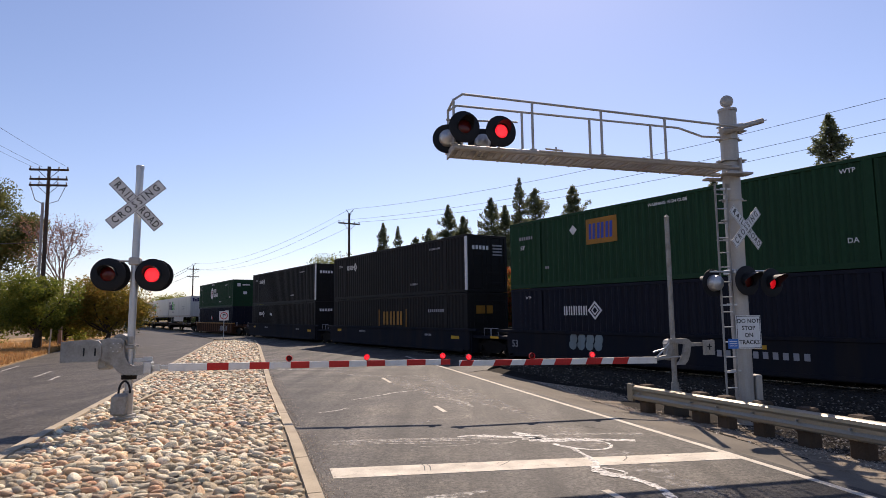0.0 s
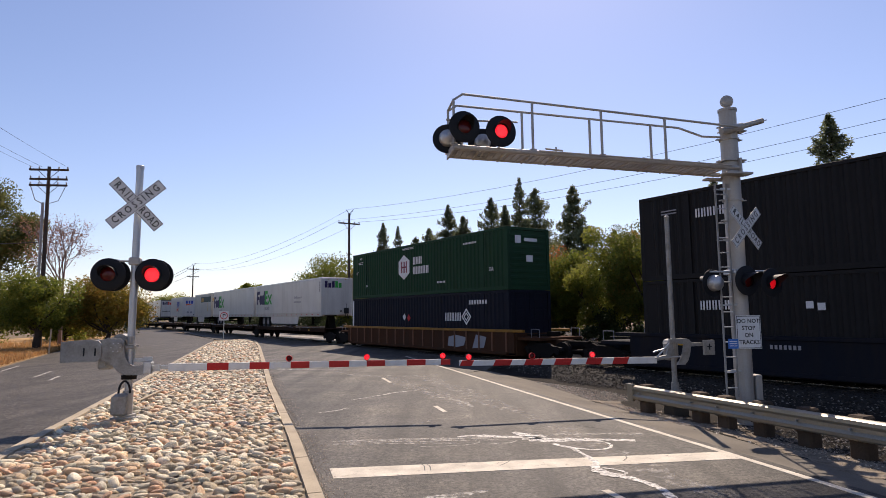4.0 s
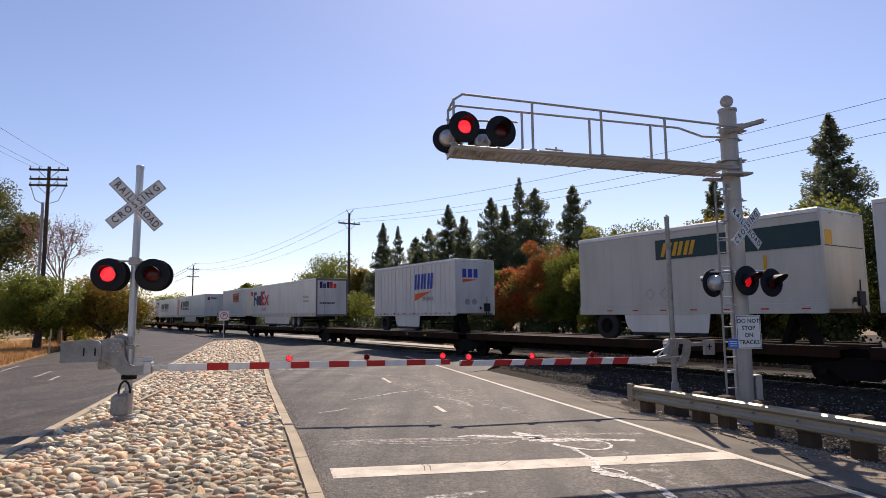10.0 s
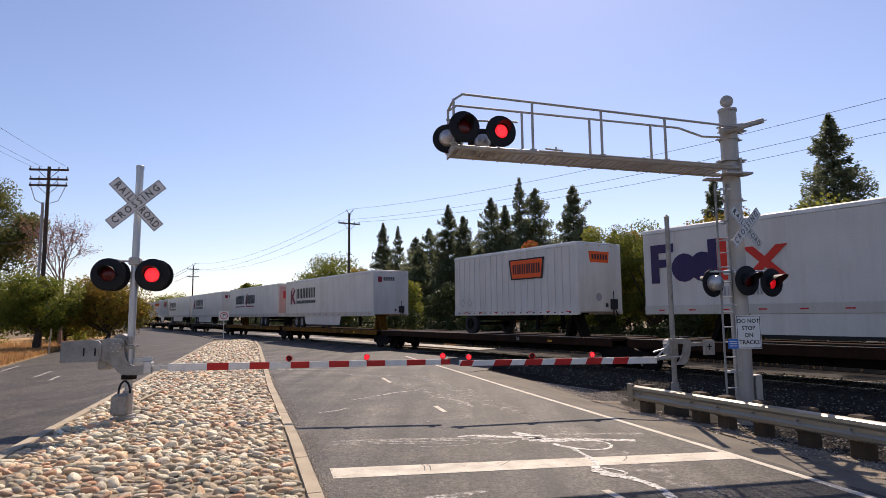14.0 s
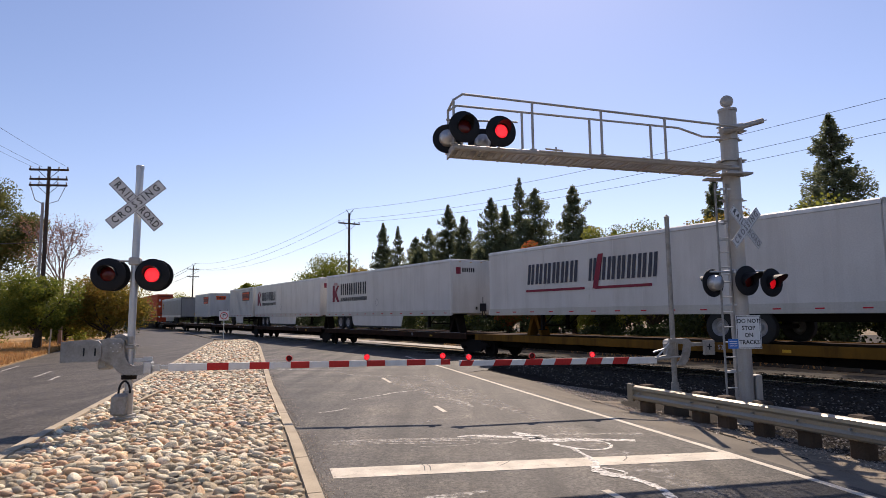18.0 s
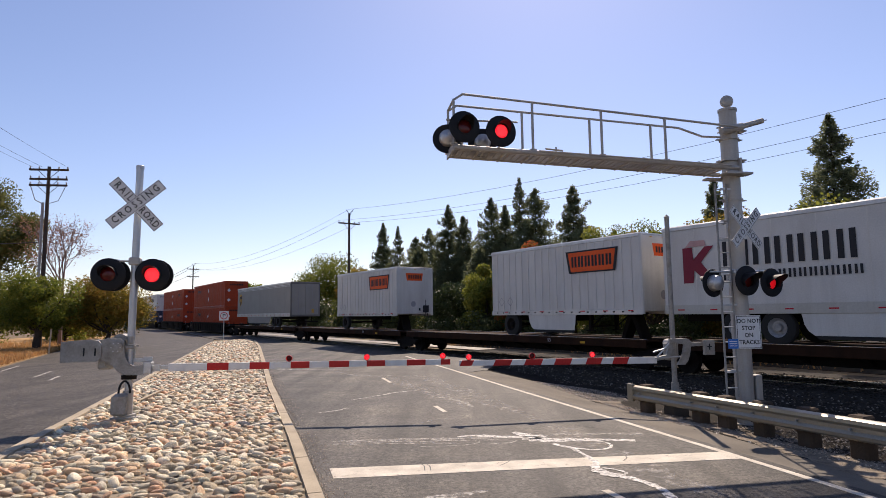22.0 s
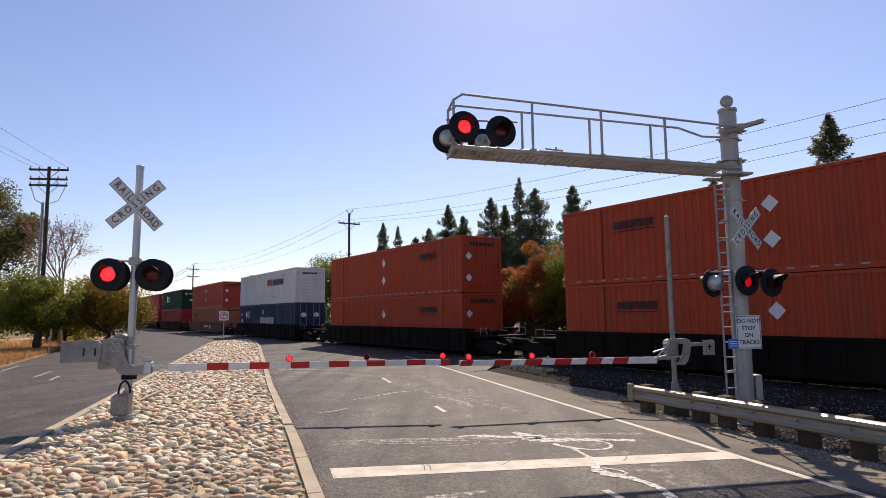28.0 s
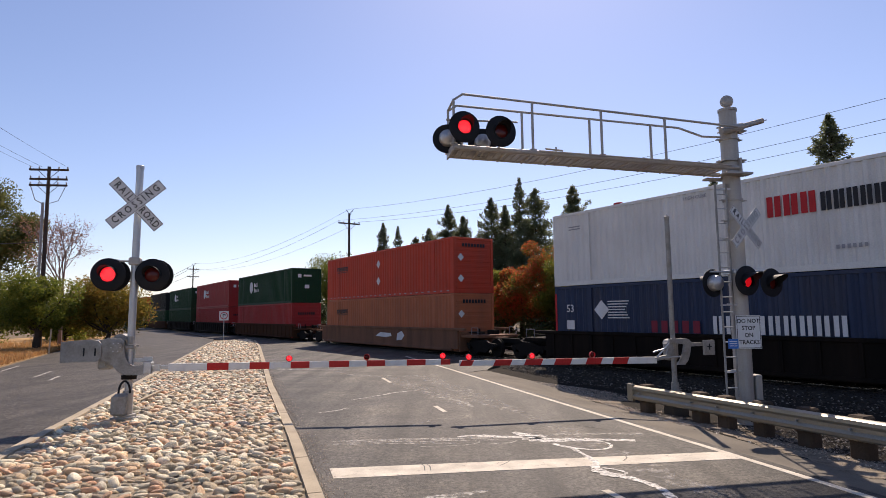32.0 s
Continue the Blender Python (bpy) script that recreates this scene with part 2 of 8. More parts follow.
DECK = paint("flat_car_brown", (0.033, 0.016, 0.0095), dirt=(0.01, 0.008, 0.007), amt=0.7, rough=0.8, spec=0.06)
YELLOW = paint("mark_yellow", (0.6, 0.32, 0.02), amt=0.3)
OCHRE = paint("mark_faded_ochre", (0.33, 0.15, 0.02), dirt=(0.1, 0.07, 0.02), amt=0.6)
MWHITE = paint("mark_white", (0.7, 0.7, 0.7), amt=0.2)
MPURPLE = paint("mark_purple", (0.032, 0.02, 0.085), amt=0.1)
MSLATE = paint("mark_slate", (0.045, 0.05, 0.07), amt=0.1)
MTEALPALE = paint("mark_pale_teal", (0.2, 0.25, 0.26), amt=0.4)
MGREEN = paint("mark_green", (0.03, 0.36, 0.06), amt=0.1)
MORANGE = paint("mark_orange", (0.75, 0.1, 0.015), amt=0.1)
MSCARLET = paint("mark_scarlet", (0.62, 0.035, 0.02), amt=0.1)
SEAM = paint("panel_seam", (0.6, 0.585, 0.55), amt=0.2)
FRAMEGREY = paint("door_frame_grey", (0.16, 0.155, 0.15), amt=0.4, rough=0.6)
MRED = paint("mark_red", (0.5, 0.02, 0.025), amt=0.1)
MMAROON = paint("mark_maroon", (0.22, 0.02, 0.04), amt=0.1)
MBLACK = paint("mark_black", (0.02, 0.02, 0.025), amt=0.1)
MGREY = paint("mark_grey", (0.3, 0.3, 0.32), amt=0.1)
MBLUE = paint("mark_blue", (0.03, 0.06, 0.35), amt=0.1)
MTEAL = paint("mark_dark_teal", (0.02, 0.05, 0.055), amt=0.2)
MPINK = paint("mark_pink", (0.52, 0.31, 0.3), amt=0.2)
MBROWN = paint("mark_brown", (0.08, 0.04, 0.02), amt=0.1)


# ---- mesh helpers ----
class Shape:
    """Vertices and faces of one mesh."""

    def __init__(self):
        self.v, self.f, self.m = [], [], []

    def add(self, verts, faces, mi=0):
        o = len(self.v)
        self.v += [tuple(p) for p in verts]
        self.f += [tuple(o + i for i in f) for f in faces]
        self.m += [mi] * len(faces)
        return self

    def box(self, x0, x1, y0, y1, z0, z1, c=0.0, mat=None, mi=0):
        """A box, its edges cut by c; mat turns and moves it."""
        if c <= 0:
            vs = [(x, y, z) for x in (x0, x1) for y in (y0, y1) for z in (z0, z1)]
            fs = [(0, 1, 3, 2), (4, 6, 7, 5), (0, 4, 5, 1), (2, 3, 7, 6), (0, 2, 6, 4), (1, 5, 7, 3)]
        else:
            vs, idx = [], {}
            for i, (x, dx) in enumerate(((x0, c), (x1, -c))):
                for j, (y, dy) in enumerate(((y0, c), (y1, -c))):
                    for k, (z, dz) in enumerate(((z0, c), (z1, -c))):
                        idx[i, j, k] = len(vs)
                        vs += [(x, y + dy, z + dz), (x + dx, y, z + dz), (x + dx, y + dy, z)]
            g = lambda i, j, k, a: idx[i, j, k] + a
            fs = [(g(0, 0, 0, 0), g(0, 0, 1, 0), g(0, 1, 1, 0), g(0, 1, 0, 0)), (g(1, 0, 0, 0), g(1, 1, 0, 0), g(1, 1, 1, 0), g(1, 0, 1, 0)),
                  (g(0, 0, 0, 1), g(1, 0, 0, 1), g(1, 0, 1, 1), g(0, 0, 1, 1)), (g(0, 1, 0, 1), g(0, 1, 1, 1), g(1, 1, 1, 1), g(1, 1, 0, 1)),
                  (g(0, 0, 0, 2), g(0, 1, 0, 2), g(1, 1, 0, 2), g(1, 0, 0, 2)), (g(0, 0, 1, 2), g(1, 0, 1, 2), g(1, 1, 1, 2), g(0, 1, 1, 2))]
            for a in (0, 1):
                for b in (0, 1):
                    fs += [(g(0, a, b, 1), g(1, a, b, 1), g(1, a, b, 2), g(0, a, b, 2)), (g(a, 0, b, 0), g(a, 1, b, 0), g(a, 1, b, 2), g(a, 0, b, 2)),
                           (g(a, b, 0, 0), g(a, b, 1, 0), g(a, b, 1, 1), g(a, b, 0, 1))]
            for i in (0, 1):
                for j in (0, 1):
                    for k in (0, 1):
                        fs.append((g(i, j, k, 0), g(i, j, k, 1), g(i, j, k, 2)))
        if mat is not None:
            vs = [mat @ Vector(p) for p in vs]
        return self.add(vs, fs, mi)

    def cyl(self, p0, p1, r0, r1=None, n=12, caps=True, mi=0):
        """A round bar or cone from p0 to p1."""
        r1 = r0 if r1 is None else r1
        p0, p1 = Vector(p0), Vector(p1)
        w = (p1 - p0).normalized()
        u = w.orthogonal().normalized()
        s = w.cross(u)
        vs = []
        for p, r in ((p0, r0), (p1, r1)):
            vs += [p + (u * math.cos(2 * math.pi * i / n) + s * math.sin(2 * math.pi * i / n)) * r for i in range(n)]
        fs = [(i, (i + 1) % n, n + (i + 1) % n, n + i) for i in range(n)]
        if caps:
            fs += [tuple(reversed(range(n))), tuple(range(n, 2 * n))]
        return self.add(vs, fs, mi)

    def turned(self, profile, n=20, mat=None, mi=0, caps=False):
        """A turned form: profile of (radius, height) about z."""
        vs = []
        for r, z in profile:
            vs += [Vector((r * math.cos(2 * math.pi * i / n), r * math.sin(2 * math.pi * i / n), z)) for i in range(n)]
        fs = []
        for k in range(len(profile) - 1):
            fs += [(k * n + i, k * n + (i + 1) % n, (k + 1) * n + (i + 1) % n, (k + 1) * n + i) for i in range(n)]
        if caps:
            fs += [tuple(reversed(range(n))), tuple(range((len(profile) - 1) * n, len(profile) * n))]
        if mat is not None:
            vs = [mat @ p for p in vs]
        return self.add(vs, fs, mi)

    def slab(self, pts, a, b, mat=None, mi=0):
        """A flat outline (x, z) given depth from y = a to y = b."""
        n = len(pts)
        vs = [Vector((x, a, z)) for x, z in pts] + [Vector((x, b, z)) for x, z in pts]
        if mat is not None:
            vs = [mat @ p for p in vs]
        fs = [tuple(range(n)), tuple(reversed(range(n, 2 * n)))] + [(i, n + i, n + (i + 1) % n, (i + 1) % n) for i in range(n)]
        return self.add(vs, fs, mi)

    def sheet(self, pts, z0, z1, mi=0):
        """A ground slab: outline (x, y) from z0 up to z1."""
        n = len(pts)
        vs = [(x, y, z0) for x, y in pts] + [(x, y, z1) for x, y in pts]
        fs = [tuple(reversed(range(n))), tuple(range(n, 2 * n))] + [(i, (i + 1) % n, n + (i + 1) % n, n + i) for i in range(n)]
        return self.add(vs, fs, mi)

    def mesh(self, name, mats, smooth=35, fix=True):
        me = bpy.data.meshes.new(name)
        me.from_pydata(self.v, [], self.f)
        for m in mats if isinstance(mats, (list, tuple)) else [mats]:
            me.materials.append(m)
        if any(self.m):
            me.polygons.foreach_set("material_index", self.m)
        if fix:
            bm = bmesh.new()
            bm.from_mesh(me)
            bmesh.ops.recalc_face_normals(bm, faces=bm.faces)
            bm.to_mesh(me)
            bm.free()
        if smooth:
            me.polygons.foreach_set("use_smooth", [True] * len(me.polygons))
            me.set_sharp_from_angle(angle=radians(smooth))
        return me


def put(ob, parent, m=None):
    ob.parent = parent
    if m is not None:
        ob.matrix_basis = m
    return ob


def part(name, shape, mats, parent, label="", m=None, smooth=35, fix=True):
    """One mesh under a thing or a part."""
    me = shape if isinstance(shape, bpy.types.Mesh) else shape.mesh(name, mats, smooth, fix)
    ob = put(new(name, me), parent, m)
    if label:
        ob["label"] = label
    return ob


def thing(name, m, label, category, group="", kind=""):
    ob = new(name)
    ob.empty_display_size = 0.2
    ob.matrix_basis = m
    return tagged(ob, label, category, group, kind)


def whole(name, shape, mats, label, category, m=None, group="", kind="", smooth=35, fix=True):
    """A thing that is one mesh."""
    ob = new(name, shape.mesh(name, mats, smooth, fix))
    if m is not None:
        ob.matrix_basis = m
    return tagged(ob, label, category, group, kind)


def letters(name, text, size, mat, parent, m, label="", align="CENTER", depth=0.002, squash=1.0, spread=1.0):
    """Writing in the built-in font, as a mesh."""
    cu = bpy.data.curves.new(name, "FONT")
    cu.body, cu.size, cu.align_x, cu.align_y, cu.extrude, cu.resolution_u = text, size, align, "CENTER", depth, 2
    cu.offset, cu.space_character = size * 0.012, spread
    tmp = bpy.data.objects.new(name, cu)
    me = bpy.data.meshes.new_from_object(tmp)
    bpy.data.objects.remove(tmp)
    me.materials.clear()
    me.materials.append(mat)
    me.transform(Matrix.Diagonal((squash, 1, 1, 1)))
    ob = put(new(name, me), parent, m)
    if label:
        ob["label"] = label
    return ob


UPRIGHT = pose(0, 0, 0, 90, 0, 0)
# ---- ground, roads, median ----
ROAD = Vector((-0.30, 0.954, 0)).normalized()
FAR = 1500.0
LOW = -0.36
VERGE_IN = [(8.5, -6, -0.004), (4.84, 7.46, -0.004), (4.35, 9.31, -0.004), (3.6, 12.0, -0.004), (2.96, 14.16, -0.004), (2.4, 16.2, -0.004), (2.02, 17.44, -0.004), (1.4, 19.6, -0.004), (0.9, 22.0, -0.01)]
VERGE_OUT = [(9.9, -6, -0.04), (5.5, 7.9, -0.04), (5.1, 9.3, -0.04), (4.62, 11.6, -0.05), (4.25, 14.2, -0.17), (4.21, 16.9, LOW), (3.86, 18.9, LOW), (3.11, 20.8, -0.23), (1.54, 22.8, -0.012)]
TRACK_FOOT = [(46, -6, -0.46), (30, 2, -0.46), (20, 8, -0.46), (13, 13.5, -0.46), (10.2, 17.0, -0.46), (8.4, 19.0, -0.46), (6.4, 21.8, -0.46), (4.6, 24.6, -0.46), (2.6, 27.4, -0.3)]
bm = bmesh.new()
N = 24
for loop in ([(FAR * math.cos(2 * math.pi * i / N), FAR * math.sin(2 * math.pi * i / N)) for i in range(N)], [p[:2] for p in VERGE_IN] + [p[:2] for p in reversed(TRACK_FOOT)]):
    vs = [bm.verts.new((x, y, -0.06)) for x, y in loop]
    for p, q in zip(vs, vs[1:] + vs[:1]):
        bm.edges.new((p, q))
bmesh.ops.triangle_fill(bm, edges=bm.edges[:], use_beauty=True)
for fc in bm.faces:
    if fc.normal.z < 0:
        fc.normal_flip()
me = bpy.data.meshes.new("ground")
bm.to_mesh(me)
bm.free()
me.materials.append(DIRT)
tagged(new("ground", me), "dry bare earth with sparse yellow grass", "ground", kind="structure")
# carriageway beside the median, running over the track
rd = Shape()
rd.sheet([(1.5, -6), (8.5, -6), (4.84, 7.46), (4.35, 9.31), (3.6, 12.0), (2.96, 14.16), (2.4, 16.2), (2.02, 17.44), (1.4, 19.6), (0.9, 22.0), (1.6, 22.9), (2.6, 27.4), (-4.5, 44), (-22, 84), (-60, 160), (-72, 156), (-34, 80), (-20.5, 55), (-15.6, 50.5), (-12.2, 40.7), (-8.2, 28.2),
          (-4.81, 17.54), (-2.51, 10.72), (-1.39, 7.24), (2.9, -6)][1:], -0.3, 0.0)
tagged(new("road", rd.mesh("road", ASPHALT)), "grey asphalt carriageway with worn white markings", "road", kind="structure")
rd = Shape()
rd.sheet([(-1.0, -6), (-6.0, -6), (-11.6, 9.5), (-18.9, 26.1), (-24.3, 38.7), (-38, 72), (-66, 130), (-61.5, 131), (-34.2, 79), (-20.7, 55.2), (-18.5, 48.46), (-13.81, 32.89),
          (-8.69, 15.92), (-6.82, 9.56), (-2.2, -6)][1:], -0.3, -0.004)
tagged(new("road_opposite", rd.mesh("road_opposite", ASPHALT_NEW)), "smooth dark asphalt carriageway beyond the median", "road", kind="structure")
# the shoulder falls away from the edge line to the lower ground by the track
def ruled(name, inner, outer, mat, label, category):
    """A sloping strip of ground between two lines of points."""
    sh = Shape()
    k = len(inner)
    sh.add(list(inner) + list(outer), [(i, i + 1, k + i + 1, k + i) for i in range(k - 1)])
    tagged(new(name, sh.mesh(name, mat, 60)), label, category, kind="structure")


def slope(x, y):
    """Height of shoulder and apron."""
    for k in range(len(VERGE_IN) - 1):
        if VERGE_OUT[k][1] <= y <= VERGE_OUT[k + 1][1] + 1e-6:
            f = (y - VERGE_OUT[k][1]) / (VERGE_OUT[k + 1][1] - VERGE_OUT[k][1])
            o = Vector(VERGE_OUT[k]).lerp(Vector(VERGE_OUT[k + 1]), f)
            t = Vector(TRACK_FOOT[k]).lerp(Vector(TRACK_FOOT[k + 1]), f)
            return o.z + (t.z - o.z) * min(1, max(0, (x - o.x) / (t.x - o.x))) if x > o.x else o.z * max(0.2, 1 - (o.x - x) / 1.6)
    return -0.05


ruled("road_shoulder", VERGE_IN, VERGE_OUT, SHOULDER, "sandy asphalt shoulder sloping down beside the guard rail", "shoulder")
ruled("gravel_apron", VERGE_OUT, TRACK_FOOT, SHADEGRAVEL, "trodden gravel between road and track, darkened for the train's shade", "gravel")


# litter sheet behind the track, tree shade included in its colour
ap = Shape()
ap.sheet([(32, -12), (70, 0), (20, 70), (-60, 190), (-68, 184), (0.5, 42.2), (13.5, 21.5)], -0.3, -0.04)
tagged(new("leaf_litter", ap.mesh("leaf_litter", LITTER)), "earth and leaf litter under the trees, darkened for their shade", "earth", kind="structure")


ap = Shape()
ap.sheet([(-12.2, 9.5), (-19.3, 26.1), (-24.7, 38.7), (-38.6, 72), (-46, 70), (-44, 50), (-40, 20), (-30, 5)], -0.3, -0.035)
tagged(new("dry_verge", ap.mesh("dry_verge", STRAWGROUND)), "verge of dry orange-brown grass and dust", "verge", kind="structure")


def strip(pts, width, z0, z1, shape):
    """A band of that width along a line of points."""
    for (x0, y0), (x1, y1) in zip(pts, pts[1:]):
        a, b = Vector((x0, y0)), Vector((x1, y1))
        n = (b - a).orthogonal().normalized() * width / 2
        shape.sheet([a - n, b - n, b + n, a + n], z0, z1)
    return shape


def kerb(name, line, side, label):
    """A concrete kerb laid in stones of about two metres."""
    ob = thing(name, pose(0, 0, 0), label, "kerb", kind="structure")
    k = 0
    for (x0, y0), (x1, y1) in zip(line, line[1:]):
        a, b = Vector((x0, y0)), Vector((x1, y1))
        n = max(1, round((b - a).length / 2.4))
        u = (b - a).normalized()
        p = u.orthogonal() * side
        for i in range(n):
            s, e = a + (b - a) * (i / n) + u * 0.006, a + (b - a) * ((i + 1) / n) - u * 0.006
            q = Shape()
            top = [s + p * 0.03, e + p * 0.03, e + p * 0.2, s + p * 0.2]
            low = [s, e, e + p * 0.2, s + p * 0.2]
            q.add([(*v, -0.2) for v in low] + [(*v, 0.075 + 0.004 * math.sin(k * 2.1)) for v in top],
                  [(3, 2, 1, 0), (4, 5, 6, 7), (0, 1, 5, 4), (1, 2, 6, 5), (2, 3, 7, 6), (3, 0, 4, 7)])
            part("kerb_stone", q, CONCRETE, ob, smooth=0)
            k += 1
    return ob


KERB_R = [(2.9, -6), (-1.39, 7.24), (-2.51, 10.72), (-4.81, 17.54), (-8.21, 28.23), (-12.16, 40.71), (-15.4, 50.2)]
KERB_L = [(-2.2, -6), (-6.82, 9.56), (-8.69, 15.92), (-13.81, 32.89), (-18.5, 48.46)]
TIP = [(-15.4, 50.2), (-16.3, 52.0), (-17.6, 52.6), (-18.6, 51.2), (-18.5, 48.46)]
kerb("kerb_road_side", KERB_R, 1, "low cast concrete kerb along the cobbled median")
kerb("kerb_opposite_side", KERB_L, -1, "low cast concrete kerb on the far edge of the median")
kerb("kerb_tip", TIP, 1, "rounded concrete kerb at the end of the median")


def x_on(line, y):
    for (x0, y0), (x1, y1) in zip(line, line[1:]):
        if min(y0, y1) <= y <= max(y0, y1):
            return x0 + (x1 - x0) * (y - y0) / (y1 - y0)
    return line[-1][0]


# the median's mortar bed, slightly crowned
md = Shape()
ys = [-5.5 + i * 1.0 for i in range(58)]
rows = []
for y in ys:
    if y < 48.4:
        xl, xr = x_on(KERB_L, y) + 0.19, x_on(KERB_R, y) - 0.19
    else:
        f = max(0.05, 1 - ((y - 48.4) / 4.0) ** 2) if y < 52.3 else 0.05
        xl, xr = -17.2 - 1.2 * f, -17.2 + 2.1 * f
    rows.append([(xl + (xr - xl) * k / 6, y, 0.032 + 0.05 * math.sin(math.pi * k / 6)) for k in range(7)])
md.add([p for r in rows for p in r], [(i * 7 + k, i * 7 + k + 1, i * 7 + k + 8, i * 7 + k + 7) for i in range(len(rows) - 1) for k in range(6)])
median = tagged(new("median", md.mesh("median", MORTAR, fix=False)), "raised median paved with rounded river cobbles in mortar", "median", kind="structure")
# ---- road markings ----
mk = Shape()
strip([(8.2, -6), (4.63, 7.46), (4.14, 9.31), (2.75, 14.16), (1.81, 17.44), (0.29, 22.97), (-1.9, 30.5)], 0.11, 0.0, 0.004, mk)
tagged(new("edge_line", mk.mesh("edge_line", PAINT)), "worn white edge line on the asphalt", "road marking", kind="structure")
mk = Shape()
mk.sheet([(-1.44, 8.06), (4.19, 8.87), (4.18, 9.31), (-1.59, 8.58)], 0.0, 0.005)
tagged(new("stop_line", mk.mesh("stop_line", PAINT)), "broad cream-white stop line across the carriageway", "road marking", kind="structure")
for a, b in (((1.88, 7.43), (2.2, 6.4)), ((-0.22, 14.13), (0.0, 13.3)), ((-2.05, 20.4), (-1.66, 19.0))):
    mk = strip([a, b], 0.1, 0.0, 0.004, Shape())
    tagged(new("lane_dash", mk.mesh("lane_dash", PAINT)), "short worn white lane dash", "road marking", "lane dashes", kind="structure")
mk = strip([(-6.5, 23.9), (-3.2, 23.3)], 0.12, 0.0, 0.004, Shape())
tagged(new("cross_line", mk.mesh("cross_line", WORN)), "faint worn white line across the road before the track", "road marking", kind="structure")
for a, b in (((-17.7, 24.5), (-18.9, 27.3)), ((-14.66, 22.0), (-15.6, 24.4)), ((-13.4, 20.9), (-14.0, 22.4))):
    mk = strip([a, b], 0.1, -0.004, 0.0, Shape())
    tagged(new("lane_dash", mk.mesh("lane_dash", WORN)), "faded white lane dash on dark asphalt", "road marking", "lane dashes", kind="structure")


def smear(name, pts, widths, label, z=0.003, mat=None):
    """Splashed and scraped paint: a ragged band along a curve."""
    rng = random.Random(len(pts) * 7 + int(widths[0] * 1000))
    s = Shape()
    line = []
    P = [Vector(q) for q in (pts[0], *pts, pts[-1])]
    for i in range(len(pts) - 1):
        p0, p1, p2, p3 = P[i:i + 4]
        for k in range(9):
            f = k / 9
            q = 0.5 * (2 * p1 + (p2 - p0) * f + (2 * p0 - 5 * p1 + 4 * p2 - p3) * f * f + (3 * p1 - p0 - 3 * p2 + p3) * f ** 3)
            line.append((q, widths[i] + (widths[i + 1] - widths[i]) * f))
    line.append((Vector(pts[-1]), widths[-1]))
    vs = []
    for i, (p, w) in enumerate(line):
        u = (line[min(i + 1, len(line) - 1)][0] - line[max(i - 1, 0)][0]).normalized()
        n = u.orthogonal()
        vs += [p - n * w * rng.uniform(0.3, 0.65), p + n * w * rng.uniform(0.3, 0.65)]
    s.add([(v.x, v.y, z) for v in vs], [(2 * i, 2 * i + 1, 2 * i + 3, 2 * i + 2) for i in range(len(line) - 1)])
    return tagged(new(name, s.mesh(name, mat or WORN, 0, fix=True)), label, "paint smear", kind="structure")


smear("paint_smear", [(-1.9, 10.36), (-0.6, 10.45), (0.4, 10.48), (1.3, 10.62), (2.2, 10.76), (3.4, 10.72)], [0.1, 0.22, 0.2, 0.14, 0.12, 0.16], "scraped white paint smear across the lane", mat=SCUFF)
smear("paint_smear", [(-1.6, 10.28), (-0.2, 10.3), (0.9, 10.36)], [0.02, 0.05, 0.02], "thin scraped streak of white paint")
smear("paint_smear", [(1.22, 11.0), (1.34, 10.75), (1.5, 10.55), (1.45, 10.4), (1.9, 10.28), (2.6, 10.26), (3.1, 10.16)], [0.1, 0.26, 0.4, 0.36, 0.28, 0.16, 0.16], "spilled white paint blotch", 0.0035, SPILL)
smear("paint_smear", [(0.2, 10.6), (0.5, 10.72), (0.95, 10.6), (1.3, 10.55)], [0.06, 0.14, 0.18, 0.12], "spilled white paint streak", 0.0034, SPILL)
smear("paint_smear", [(1.72, 10.0), (1.95, 9.72), (2.25, 9.55), (2.5, 9.62), (2.62, 9.85), (2.55, 10.1), (2.25, 10.2)], [0.08, 0.1, 0.08, 0.06, 0.06, 0.05, 0.03], "curled white paint trail", 0.0032, SPILL)
smear("paint_smear", [(1.95, 9.7), (2.05, 9.2), (2.1, 8.75), (2.02, 8.35), (2.15, 8.1), (2.42, 7.8), (2.56, 7.4), (2.52, 6.9), (2.42, 6.4)], [0.07, 0.08, 0.1, 0.16, 0.22, 0.1, 0.12, 0.14, 0.14], "white paint trail dribbled along the lane", 0.0065, SPILL)
smear("paint_smear", [(1.95, 8.32), (2.15, 8.42), (2.35, 8.2), (2.2, 8.02), (2.0, 8.1)], [0.03, 0.05, 0.05, 0.06, 0.04], "small loop of spilled white paint", 0.007, SPILL)
smear("paint_smear", [(-0.42, 7.1), (-0.1, 7.2), (0.2, 7.32), (0.5, 7.46)], [0.1, 0.2, 0.16, 0.06], "white tyre-smeared paint patch", 0.003, SCUFF)
smear("paint_smear", [(-2.35, 15.2), (-1.75, 15.95), (-1.3, 16.6), (-0.75, 17.0)], [0.03, 0.08, 0.12, 0.04], "scuffed white skid of paint", 0.003)
smear("paint_smear", [(-2.72, 13.35), (-2.4, 13.6), (-2.2, 13.9)], [0.03, 0.09, 0.1], "scuffed white skid of paint", 0.003)
smear("paint_smear", [(0.62, 13.9), (0.48, 14.6), (0.1, 15.4)], [0.06, 0.16, 0.05], "pale abraded wheel track", 0.002)
smear("paint_smear", [(-0.4, 9.9), (0.25, 9.95), (0.55, 10.15), (0.5, 10.3)], [0.02, 0.03, 0.03, 0.02], "thin curved scratch of white paint", 0.003)
